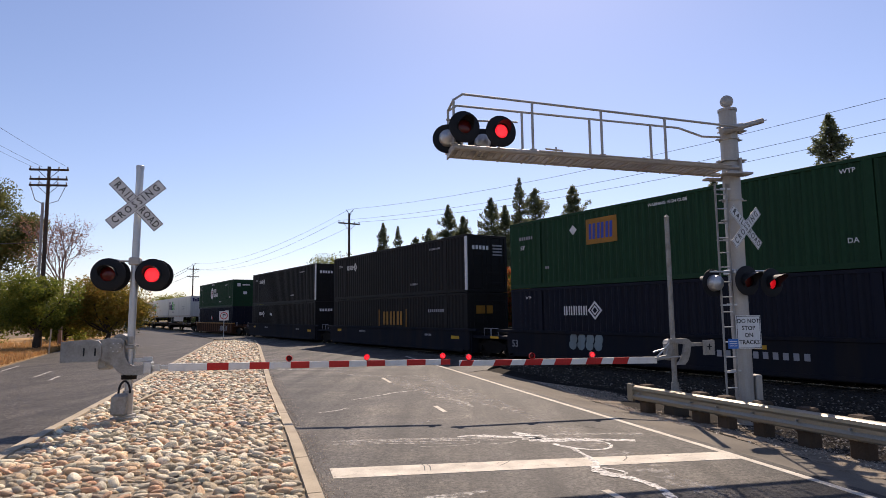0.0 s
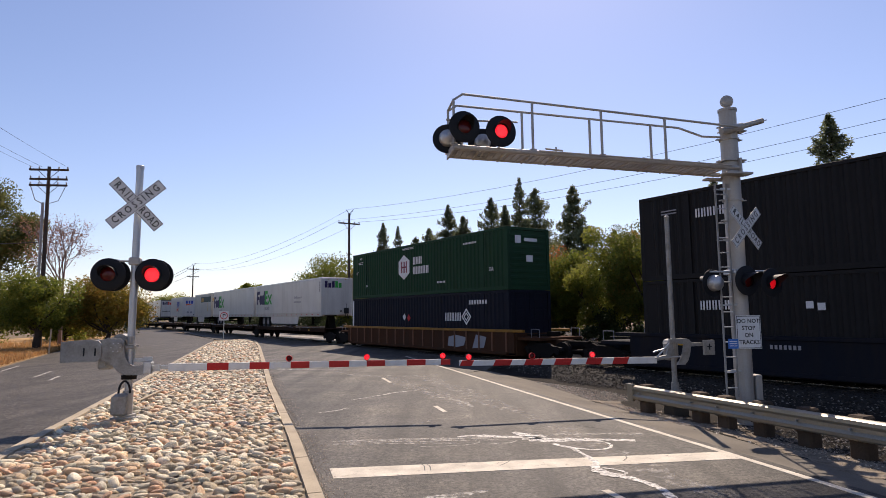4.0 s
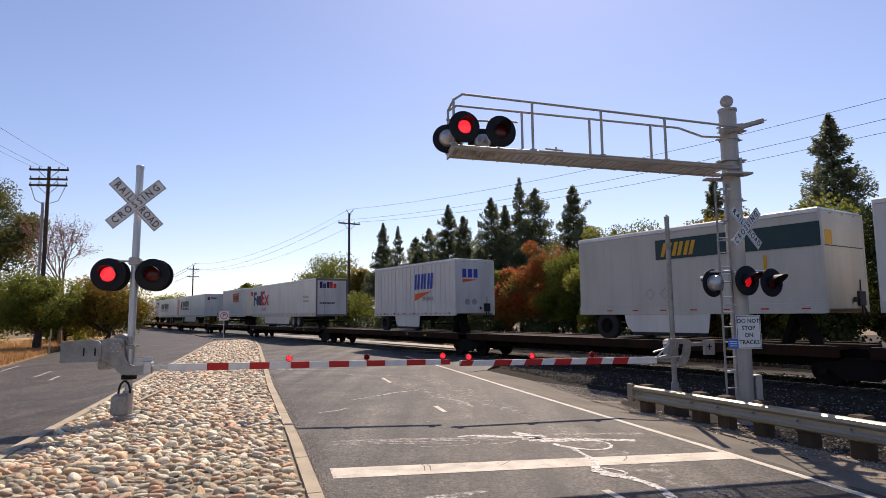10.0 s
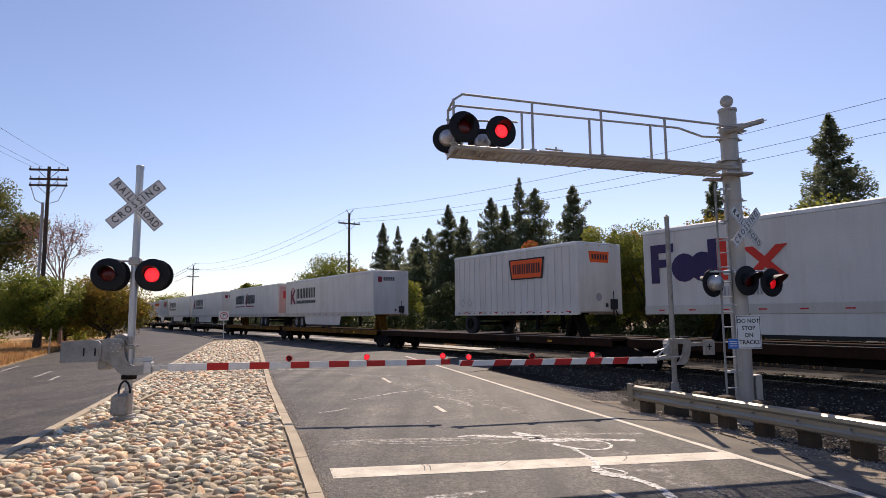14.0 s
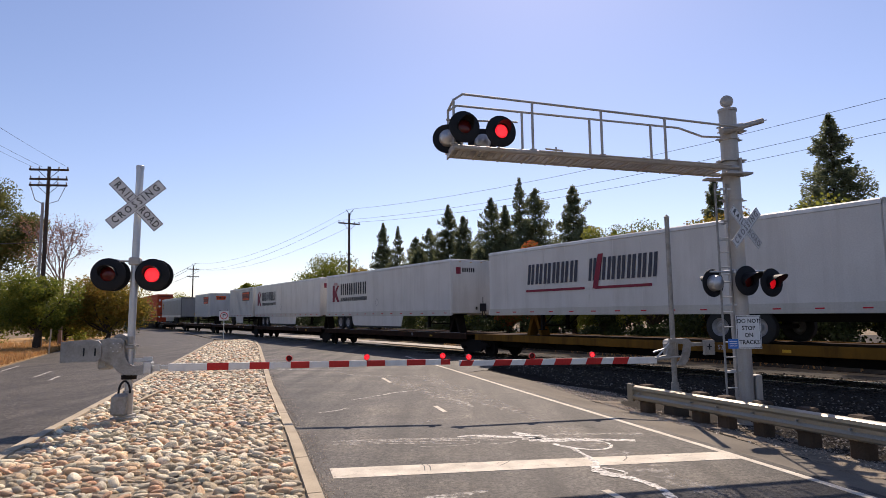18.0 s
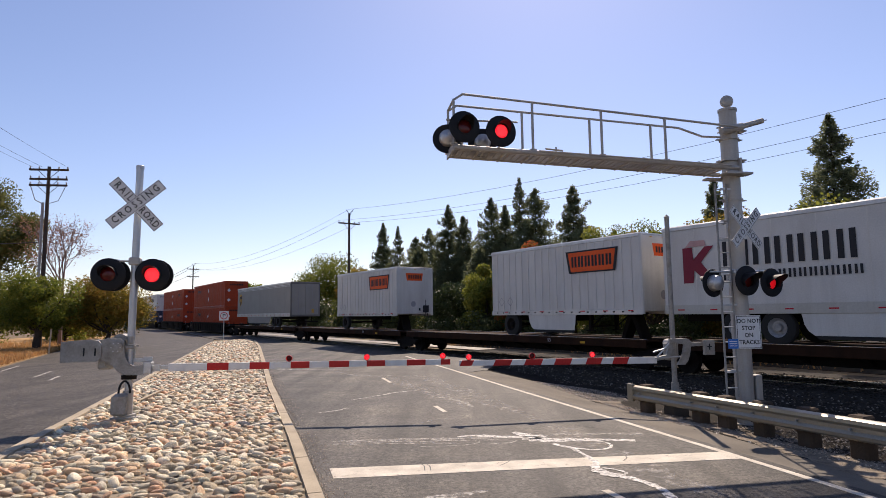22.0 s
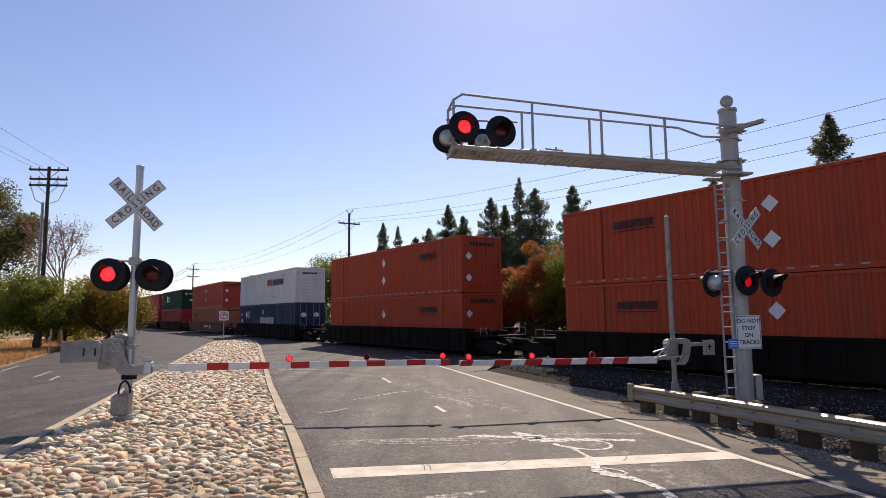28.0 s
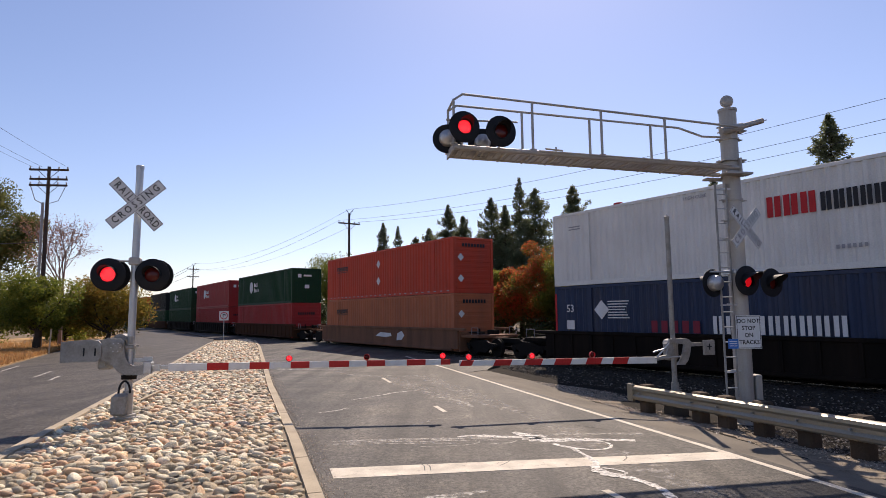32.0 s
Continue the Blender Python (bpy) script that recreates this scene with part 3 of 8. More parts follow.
smear("paint_smear", [(0.7, 10.02), (1.05, 10.12), (1.2, 10.3)], [0.03, 0.05, 0.02], "thin curved scratch of white paint", 0.003)
for pts, ws in (([(-1.9, 20.8), (-1.1, 18.6), (-0.3, 16.4), (0.6, 13.9)], (0.5, 0.8, 0.75, 0.3)), ([(-0.9, 21.0), (0.1, 18.0), (0.9, 15.5), (1.7, 12.9)], (0.4, 0.7, 0.5, 0.2)), ([(-4.3, 23.0), (-3.0, 21.4), (-1.6, 20.9), (-0.2, 21.3)], (0.3, 0.5, 0.5, 0.3)),
                ([(0.3, 15.9), (0.9, 14.4), (1.5, 13.0)], (0.12, 0.25, 0.1)), ([(-2.0, 10.1), (-0.9, 10.2), (0.3, 10.1)], (0.1, 0.2, 0.1)), ([(3.05, 7.3), (2.6, 9.0), (2.1, 11.2), (1.6, 13.1)], (0.35, 0.45, 0.4, 0.2)), ([(-0.6, 11.7), (-0.2, 12.3), (0.5, 12.5)], (0.05, 0.12, 0.05))):
    smear("paint_smear", pts, ws, "pale scraped streak worn into the lane", 0.0022, SCRAPE)
for a, b in (((0.75, 8.62), (0.95, 9.1)), ((-0.2, 8.4), (-0.35, 8.92)), ((-0.28, 8.4), (-0.42, 8.92)), ((2.5, 8.8), (2.62, 9.2)), ((3.2, 10.9), (1.2, 12.6))):
    smear("crack", [a, ((a[0] + b[0]) / 2 + 0.05, (a[1] + b[1]) / 2), b], [0.012, 0.016, 0.008], "hairline dark crack in the surface", 0.0072, TAR)

# ---- railway ----
TRACK = radians(123.8)
D = Vector((math.cos(TRACK), math.sin(TRACK), 0))
NN = Vector((math.sin(TRACK), -math.cos(TRACK), 0))
SIDE0 = Vector((8.53, 18.93, 0))
CENTRE0 = SIDE0 + NN * 1.30
RAIL_Z = 0.03
HEAD = math.degrees(math.atan2(-D.y, -D.x))


def on_track(s, off=0.0, z=0.0):
    return CENTRE0 + D * s + NN * off + Vector((0, 0, z))


bed = Shape()
prof = [(-3.1, -0.6), (-2.85, -0.4), (-1.75, -0.01), (0.55, -0.015), (3.2, -0.045), (3.3, -0.6)]
vs = []
for s in (-60, 17.5):
    vs += [on_track(s, o, z) for o, z in prof]
bed.add(vs, [(i, i + 1, 7 + i, 6 + i) for i in range(5)] + [(5, 4, 3, 2, 1, 0), (6, 7, 8, 9, 10, 11)])
tagged(new("track_bed", bed.mesh("track_bed", GRAVEL)), "crushed grey stone ballast under the track, darkened for the train's shade", "ballast", kind="structure")
# pale strips in place of the sunlit ground seen under and beyond the train
far_side = Shape()
for s0, s1, o0, o1, z in ((-14, 17, 0.84, 1.3, -0.012), (17, 34, 2.1, 3.6, 0.012), (34, 60, 2.1, 3.6, 0.012)):
    p = [on_track(s0, o0), on_track(s1, o0), on_track(s1, o1), on_track(s0, o1)]
    far_side.sheet([(q.x, q.y) for q in p], -0.2, z)
tagged(new("sunlit_strip", far_side.mesh("sunlit_strip", SUNGRIT, 0)), "pale strip standing in for sunlit ballast along the far side of the track", "path", kind="structure")
for side in (-1, 1):
    rail = thing("rail", pose(0, 0, 0), "steel running rail with a polished head", "rail", "running rails", kind="structure")
    for nm, w, z0, z1, mt in (("rail_foot", 0.07, -0.12, -0.1, RAILSTEEL), ("rail_web", 0.009, -0.1, -0.012, RAILSTEEL), ("rail_head", 0.036, -0.012, RAIL_Z, RAILTOP)):
        b = Shape()
        c = side * 0.753
        p = [on_track(-60, c - w), on_track(260, c - w), on_track(260, c + w), on_track(-60, c + w)]
        b.sheet([(q.x, q.y) for q in p], z0, z1)
        part(nm, b, mt, rail, smooth=0)
sleeper_me = Shape().box(-0.11, 0.11, -1.3, 1.3, -0.2, 0.006, 0.012).mesh("sleeper", TIMBER)
sleepers = thing("track_sleepers", pose(0, 0, 0), "weathered timber sleepers half buried in ballast", "sleepers", kind="structure")
for i in range(74):
    put(new("sleeper", sleeper_me), sleepers, Matrix.Translation(on_track(-26 + i * 0.56, 0, 0)) @ pose(0, 0, 0, 0, 0, HEAD))


# ---- crossing signals ----
def nearer(k):
    """Sizes and distances from the eye, both times k."""
    e = EYE.translation
    return Matrix.Translation(e) @ Matrix.Scale(k, 4) @ Matrix.Translation(-e)


def crossbuck(parent, m, blade, width, lean=(-42, 42)):
    """Two crossed white boards with black letters."""
    cb = part("crossbuck", Shape().box(-0.07, 0.07, -0.02, 0.05, -0.07, 0.07, 0.01), GALV, parent, "white crossbuck sign with black letters", m)
    for y, ang, words in ((-0.022, lean[0], ("RAIL", "ROAD")), (-0.034, lean[1], ("CROSSING",))):
        r = pose(0, y, 0) @ pose(0, 0, 0, 0, -ang, 0)
        b = part("sign_board", Shape().box(-blade / 2, blade / 2, -0.004, 0.004, -width / 2, width / 2), SIGNWHITE, cb, m=r, smooth=0)
        b2 = Shape()
        t = 0.007
        for x0, x1, z0, z1 in ((-blade / 2 + 0.01, blade / 2 - 0.01, width / 2 - 0.01 - t, width / 2 - 0.01), (-blade / 2 + 0.01, blade / 2 - 0.01, -width / 2 + 0.01, -width / 2 + 0.01 + t),
                               (-blade / 2 + 0.01, -blade / 2 + 0.01 + t, -width / 2 + 0.01, width / 2 - 0.01), (blade / 2 - 0.01 - t, blade / 2 - 0.01, -width / 2 + 0.01, width / 2 - 0.01)):
            b2.box(x0, x1, -0.0065, -0.004, z0, z1)
        b2.mesh("sign_border", INK)
        part("sign_border", b2, INK, cb, m=r, smooth=0)
        if len(words) == 2:
            letters("sign_letters", words[0], width * 0.84, INK, cb, r @ pose(-blade * 0.27, -0.006, 0) @ UPRIGHT, squash=0.84, spread=1.42)
            letters("sign_letters", words[1], width * 0.84, INK, cb, r @ pose(blade * 0.285, -0.006, 0) @ UPRIGHT, squash=0.78, spread=1.2)
        else:
            letters("sign_letters", words[0], width * 0.84, INK, cb, r @ pose(0, -0.006, 0) @ UPRIGHT, squash=0.84, spread=1.52)
    return cb


FLASH = []


def lens_mesh(name, r, lit=None, dots=None):
    """A red lens: its lit face ahead, its dark face behind, on one turning disc."""
    s = Shape()
    n = 20
    for sgn, mi in ((-1, 0), (1, 1)):
        prof = [(0.0, 0.028), (r * 0.4, 0.025), (r * 0.75, 0.015), (r, 0.0)]
        vs = []
        for q, h in prof:
            vs += [(q * math.cos(2 * math.pi * i / n), sgn * h, q * math.sin(2 * math.pi * i / n)) for i in range(n)]
        s.add(vs, [(k * n + i, k * n + (i + 1) % n, (k + 1) * n + (i + 1) % n, (k + 1) * n + i) for k in range(3) for i in range(n)], mi)
    for k in range(61):
        q, a = r * 0.86 * math.sqrt(k / 60), k * 2.39996
        x, z = q * math.cos(a), q * math.sin(a)
        y = -0.0285 * (1 - (q / r) ** 2) - 0.003
        e = r * 0.05
        s.add([(x - e, y, z), (x, y, z - e), (x + e, y, z), (x, y, z + e)], [(0, 1, 2, 3)], 2)
    return s.mesh(name, [lit or LENS_ON, LENS_OFF, dots or LED], 60)


LENS_BIG, LENS_SMALL, LENS_ASLANT = lens_mesh("lens", 0.15), lens_mesh("small_lens", 0.055), lens_mesh("lens", 0.15, LENS_DIM, LENS_DIM)


def signal_head(parent, m, phase, dia=0.62, back=BLACK, housing=BLACK, lens=True, label="", deep=0.0):
    """Round black background, deep hood, housing and a lens that blinks."""
    s = Shape()
    r = dia / 2
    turn = pose(0, 0, 0, 90, 0, 0)
    s.turned([(0.155, 0.0), (r - 0.02, 0.0), (r, -0.012), (r, -0.024), (r - 0.02, -0.016), (0.155, -0.016)], 32, turn)
    head = part("signal_head", s, back, parent, label or "round black background with hooded red lamp", m)
    h = Shape()
    n, vs = 18, []
    for k, (y, rr) in enumerate(((0.0, 0.172), (-0.3 - deep, 0.178))):
        for q in range(n + 1):
            a = radians(-12 - deep * 260 + (204 + deep * 520) * q / n)
            cut = 1.0 if k == 0 else 0.22 + 0.78 * max(0, math.sin(a)) ** 0.8
            vs += [(rr * math.cos(a), y * (cut if k else 1), rr * math.sin(a)), ((rr - 0.006) * math.cos(a), y * (cut if k else 1), (rr - 0.006) * math.sin(a))]
    w = 2 * (n + 1)
    fs = []
    for q in range(n):
        a, b = 2 * q, 2 * q + 2
        fs += [(a, b, w + b, w + a), (a + 1, w + a + 1, w + b + 1, b + 1), (w + a, w + b, w + b + 1, w + a + 1)]
    h.add(vs, fs)
    part("hood", h, BLACK, head)
    c = Shape().turned([(0.155, 0.0), (0.185, -0.01), (0.185, -0.11), (0.16, -0.18), (0.08, -0.23), (0.0, -0.24)], 20, pose(0, 0, 0, -90, 0, 0) @ Matrix.Diagonal((1, 1, -1, 1)))
    part("housing", c, housing, head)
    if lens:
        ring = Shape().turned([(0.15, 0.02), (0.168, 0.02), (0.168, 0.0), (0.15, 0.0)], 20, turn)
        part("lens_ring", ring, BLACK, head)
        ob = put(new("lens", LENS_ASLANT if deep else LENS_BIG), head, pose(0, 0.015 + deep * 0.25, 0))
        FLASH.append((ob, pose(0, 0.015 + deep * 0.25, 0), phase))
    return head


def gate_lamp(parent, x, y, z, phase):
    s = Shape().cyl((0, 0, -0.075), (0, 0, -0.05), 0.02, n=8).turned([(0.058, 0.03), (0.066, 0.03), (0.066, -0.03), (0.058, -0.03)], 16, pose(0, 0, 0, 90, 0, 0))
    lamp = part("gate_lamp", s, ARMRED, parent, "small red warning lamp on the gate arm", pose(x, y, z))
    ob = put(new("lens", LENS_SMALL), lamp, pose(0, 0, 0))
    if phase is not None:
        FLASH.append((ob, pose(0, 0, 0), phase))
    else:
        ob.matrix_basis = pose(0, 0, 0)


def gate_arm(parent, m, x0, x1, reds, lamps, slant, lift=0.0):
    """A tapered white boom with red bands and lamps along its top."""
    s = Shape()
    ha, hb = 0.075, 0.055
    lo = min(x0, x1)
    vs = []
    for x, h in ((x0, ha), (x1, hb)):
        z = lift * (x - x0) / (x1 - x0)
        vs += [(x, -0.025, z - h), (x, 0.025, z - h), (x, 0.025, z + h), (x, -0.025, z + h)]
    s.add(vs, [(0, 1, 2, 3), (7, 6, 5, 4), (0, 4, 5, 1), (1, 5, 6, 2), (2, 6, 7, 3), (3, 7, 4, 0)])
    arm = part("gate_arm", s, ARMWHITE, parent, "white gate boom banded in red", m, smooth=0)

    def hz(x):
        f = (x - x0) / (x1 - x0)
        return ha + (hb - ha) * f + 0.002, lift * f
    for a, b in reds:
        (h0, z0), (h1, z1) = hz(a), hz(b)
        q = Shape()
        q.add([(a, -0.029, z0 - h0), (b, -0.029, z1 - h1), (b + slant, -0.029, z1 + h1), (a + slant, -0.029, z0 + h0),
               (a, 0.029, z0 - h0), (b, 0.029, z1 - h1), (b + slant, 0.029, z1 + h1), (a + slant, 0.029, z0 + h0)],
              [(0, 1, 2, 3), (7, 6, 5, 4), (0, 4, 5, 1), (1, 5, 6, 2), (2, 6, 7, 3), (3, 7, 4, 0)])
        part("red_band", q, ARMRED, arm, smooth=0)
    for x, ph in lamps:
        h, z = hz(x)
        gate_lamp(arm, x, 0, z + h + 0.07, ph)
    return arm


# the mast with gate on the cobbled median
sig = thing("crossing_signal", nearer(0.967) @ pose(-6.56, 12.8, 0.14, 0, 0.6, 12), "galvanised crossing signal mast with crossbuck, flashing lamps and lowered gate", "crossing signal")
p = Shape().cyl((0, 0, 0.4), (0, 0, 5.18), 0.075, n=20)
part("pole", p, GALV, sig, "galvanised steel pole")
part("pole_cap", Shape().turned([(0.083, -0.05), (0.083, 0.012), (0.06, 0.03), (0, 0.034)], 20), GALV, sig, m=pose(0, 0, 5.18))
crossbuck(sig, pose(-0.01, -0.1, 4.34), 1.36, 0.25, (-46.5, 42))
c = Shape().cyl((-0.5, 0.0, 3.13), (0.5, 0.0, 3.13), 0.022, n=10).box(-0.11, 0.11, -0.1, 0.1, 3.05, 3.21, 0.02)
part("lamp_crossarm", c, SILVER, sig)
for x, ph in ((-0.47, 1), (0.38, 0)):
    signal_head(sig, pose(x, -0.16, 2.84), ph, 0.68)
    signal_head(sig, pose(x + 0.03, 0.12, 2.84, 0, 0, 180), ph, 0.68, lens=False, label="round black lamp background facing the other way")
    part("lamp_hanger", Shape().cyl((x, 0, 3.13), (x, 0, 2.9), 0.03, n=8).cyl((x, -0.1, 2.9), (x, 0.15, 2.9), 0.05, n=8), BLACK, sig)
# base with junction box
b = Shape().box(-0.27, 0.27, -0.2, 0.2, 0.0, 0.03, 0.006).cyl((0, 0, 0.03), (0, 0, 0.55), 0.1, n=16).cyl((0, 0, 0.03), (0, 0, 0.07), 0.16, n=16)
part("base_plate", b, SILVER, sig, m=pose(0, 0, -0.1))
part("footing", Shape().box(-0.3, 0.3, -0.23, 0.23, -0.3, -0.1, 0.02), CONCRETE, sig, "rough concrete footing among the cobbles")
for i in range(4):
    part("anchor_bolt", Shape().cyl((0.2 * (-1) ** i, 0.14 * (1 if i < 2 else -1), -0.08), (0.2 * (-1) ** i, 0.14 * (1 if i < 2 else -1), -0.02), 0.018, n=6), GALV, sig)
part("junction_box", Shape().box(-0.22, 0.02, -0.26, -0.06, 0.06, 0.5, 0.03).box(-0.24, 0.04, -0.275, -0.25, 0.1, 0.46, 0.01).box(-0.26, -0.22, -0.24, -0.1, 0.15, 0.4, 0.015), CAST, sig, "small grey cast junction box", pose(0, 0, -0.1))
cab = Shape()
for i in range(8):
    a0, a1 = radians(180 * i / 8), radians(180 * (i + 1) / 8)
    cab.cyl((-0.05 - 0.11 * math.cos(a0), -0.1, 0.5 + 0.25 * math.sin(a0)), (-0.05 - 0.11 * math.cos(a1), -0.1, 0.5 + 0.25 * math.sin(a1)), 0.022, n=8)
part("conduit", cab, BLACK, sig, "bent black cable conduit", pose(0, 0, -0.1))
part("collar", Shape().turned([(0.1, -0.05), (0.15, -0.05), (0.15, 0.03), (0.1, 0.05)], 16), UNDER, sig, m=pose(0, 0, 0.73))
# gate mechanism
m = Shape().box(-0.48, 0.0, -0.06, 0.24, 0.92, 1.52, 0.05).cyl((-0.2, -0.06, 1.46), (-0.2, 0.24, 1.46), 0.15, n=18).box(-0.62, -0.34, -0.02, 0.2, 0.88, 1.08, 0.04).cyl((0.02, -0.1, 1.4), (0.02, -0.1, 1.56), 0.05, n=10)
part("gate_mechanism", m, CAST, sig, "grey cast gate motor housing")
m = Shape().slab([(-0.51, 1.47), (-0.47, 1.51), (-0.39, 1.53), (-0.17, 1.52), (-0.1, 1.48), (-0.075, 1.3), (-0.065, 1.16), (-0.006, 1.04), (0.07, 0.975), (0.14, 0.955), (0.417, 0.983), (0.417, 0.79), (0.2, 0.77), (-0.006, 0.77), (-0.12, 0.8), (-0.2, 0.86), (-0.33, 1.03), (-0.47, 1.07), (-0.51, 1.12)], -0.16, -0.09)
support = part("arm_support", m, CAST, sig, "curved grey cast arm support")
part("hub", Shape().cyl((-0.23, -0.2, 1.34), (-0.23, -0.15, 1.34), 0.12, n=20).cyl((-0.23, -0.22, 1.34), (-0.23, -0.19, 1.34), 0.055, n=12), CAST, support)
for i in range(6):
    a = radians(60 * i)
    part("bolt", Shape().cyl((-0.23 + 0.09 * math.cos(a), -0.215, 1.34 + 0.09 * math.sin(a)), (-0.23 + 0.09 * math.cos(a), -0.19, 1.34 + 0.09 * math.sin(a)), 0.014, n=6), GALV, support)
m = Shape().slab([(-1.25, 1.04), (-1.25, 1.46), (-0.7, 1.5), (-0.56, 1.48), (-0.5, 1.4), (-0.5, 1.14), (-0.58, 1.06)], -0.2, -0.14)
m.slab([(-1.25, 1.04), (-1.25, 1.46), (-0.7, 1.5), (-0.5, 1.46), (-0.5, 1.14), (-0.58, 1.06)], 0.14, 0.2)
cw = part("counterweight", m, CAST, sig, "flat grey counterweight plates")
for x in (-0.82, -0.61):
    part("slot", Shape().box(x - 0.015, x + 0.015, -0.2035, -0.2, 1.17, 1.33), BLACK, cw, smooth=0)
part("arm_bracket", Shape().box(0.3, 0.46, -0.17, 0.02, 0.79, 1.03, 0.01).box(0.44, 0.9, -0.1, -0.02, 0.87, 0.955, 0.006).box(0.5, 0.62, -0.12, -0.1, 0.84, 0.98, 0.004).box(0.05, 0.28, -0.02, 0.02, 1.02, 1.1, 0.01).box(0.26, 0.44, -0.02, 0.02, 1.03, 1.13, 0.01), GALV, sig)
part("clamp", Shape().box(-0.1, 0.11, -0.11, 0.1, 1.3, 1.38, 0.012).box(0.05, 0.1, -0.04, 0.02, 1.1, 1.32, 0.01).box(0.07, 0.18, -0.05, 0.0, 1.35, 1.38, 0.005), CAST, sig)
gate_arm(sig, pose(0, -0.06, 0.915, 0, 0, -8), 0.8, 6.68,
         [(1.59, 2.03), (2.46, 2.87), (3.31, 3.7), (4.11, 4.53), (4.9, 5.29), (5.75, 6.15), (6.48, 6.68)], [(3.27, 1), (4.9, 0), (6.52, None)], 0.0, 0.08)

# the gate behind the guard rail
g2 = thing("gate_signal", nearer(0.957) @ pose(5.3, 14.2, 0.0, 0, 0, 11.3), "grey gate post with a lowered red and white boom", "crossing gate")
part("pole", Shape().cyl((0, 0, 0), (0, 0, 4.3), 0.06, 0.055, n=16).cyl((0, 0, 4.3), (0, 0, 4.37), 0.07, 0.0, n=16), CAST, g2)
part("base_plate", Shape().box(-0.17, 0.17, -0.17, 0.17, 0.2, 0.24, 0.006).cyl((0, 0, 0.24), (0, 0, 0.46), 0.1, 0.085, n=12), CAST, g2)
part("footing", Shape().box(-0.2, 0.2, -0.2, 0.2, -0.7, 0.2, 0.02), DARKCON, g2, "dark grimy concrete footing")
part("gate_mechanism", Shape().box(-0.08, 0.22, 0.1, 0.35, 0.95, 1.38, 0.05).cyl((0.06, 0.1, 1.33), (0.06, 0.36, 1.33), 0.11, n=14), CAST, g2, "grey cast gate motor housing")
part("arm_support", Shape().slab([(-0.5, 1.06), (-0.27, 1.1), (-0.17, 1.4), (-0.08, 1.42), (-0.14, 1.1), (-0.2, 1.02), (-0.5, 0.98)], -0.16, -0.1), CAST, g2, "curved grey cast arm support")
part("arm_support", Shape().slab([(-0.2, 1.46), (0.22, 1.47), (0.3, 1.43), (0.36, 1.37), (0.7, 1.37), (0.7, 1.29), (0.33, 1.28), (0.29, 1.08), (0.24, 0.96), (0.16, 0.875), (-0.04, 0.875), (0.05, 0.98), (0.12, 1.12), (0.17, 1.33), (-0.2, 1.38)], -0.2, -0.14), CAST, g2, "curved grey cast arm support")
part("counterweight", Shape().box(0.62, 0.9, -0.26, -0.2, 1.08, 1.42, 0.008), CAST, g2, "grey counterweight plate")
part("bolt_cross", Shape().box(0.745, 0.775, -0.265, -0.26, 1.2, 1.34).box(0.7, 0.82, -0.267, -0.26, 1.26, 1.285), BLACK, g2, smooth=0)
part("tie_rod", Shape().cyl((-0.55, -0.15, 1.03), (0.05, -0.18, 1.06), 0.018, n=8).cyl((-0.5, -0.15, 1.06), (-0.2, -0.15, 1.35), 0.018, n=8).cyl((-0.45, 0.1, 1.15), (0.1, 0.1, 1.3), 0.02, n=8), GALV, g2)
gate_arm(g2, pose(0, -0.1, 0.99), -0.5, -5.1, [(-5.1, -4.84), (-4.36, -3.98), (-3.67, -3.28), (-2.98, -2.6), (-2.24, -1.88), (-1.6, -1.24)], [(-4.89, None), (-3.47, 1), (-2.06, 0)], 0.06, 0.05)

# the cantilever mast over the road
ca = thing("cantilever_signal", nearer(0.858) @ pose(6.88, 14.18, 0, 0, 0, 8.8), "grey cantilever signal mast with walkway, lamps, signs and ladder", "crossing signal")
mast = Shape().cyl((0, 0, -0.6), (0, 0, 6.9), 0.2, 0.195, n=28)
part("mast", mast, SILVER, ca, "grey painted tapered steel mast")
part("mast_base", Shape().cyl((0, 0, -0.56), (0, 0, -0.46), 0.27, n=20).box(0.2, 0.36, -0.16, 0.12, -0.2, 0.62, 0.02), SILVER, ca)
part("mast_cap", Shape().turned([(0.215, -0.06), (0.215, 0.0), (0.05, 0.03), (0.05, 0.06)], 24), SILVER, ca, m=pose(0, 0, 6.9))
bell = Shape().turned([(0, -0.05), (0.12, -0.05), (0.15, -0.03), (0.15, 0.03), (0.12, 0.05), (0.05, 0.07), (0, 0.07)], 20, pose(0, 0, 0, 90, 0, -14))
part("bell", bell, SILVER, ca, "round grey warning bell", pose(0, 0, 7.1))
for z, r in ((6.45, 0.0), (6.15, 0.04), (5.62, 0.06), (5.28, 0.06), (4.68, 0.05), (4.2, 0.03)):
    part("clamp_band", Shape().turned([(0.19, -0.02), (0.215 + r * 0.3, -0.02), (0.215 + r * 0.3, 0.02), (0.19, 0.02)], 24).box(-0.28 - r, -0.18, -0.05, 0.05, -0.012, 0.012).box(0.18, 0.28 + r, -0.05, 0.05, -0.012, 0.012),
         SILVER, ca, m=pose(0, 0, z))
part("counter_bar", Shape().cyl((-0.35, -0.24, 6.28), (0.2, -0.24, 6.42), 0.09, n=12).cyl((0.2, -0.24, 6.42), (0.74, -0.24, 6.58), 0.065, n=12).cyl((0.74, -0.24, 6.58), (0.85, -0.24, 6.6), 0.012, n=6).box(-0.3, 0.3, -0.26, 0.0, 6.3, 6.33, 0.005), SILVER, ca)
L0 = -6.78
RISE = 0.3 / 6.8
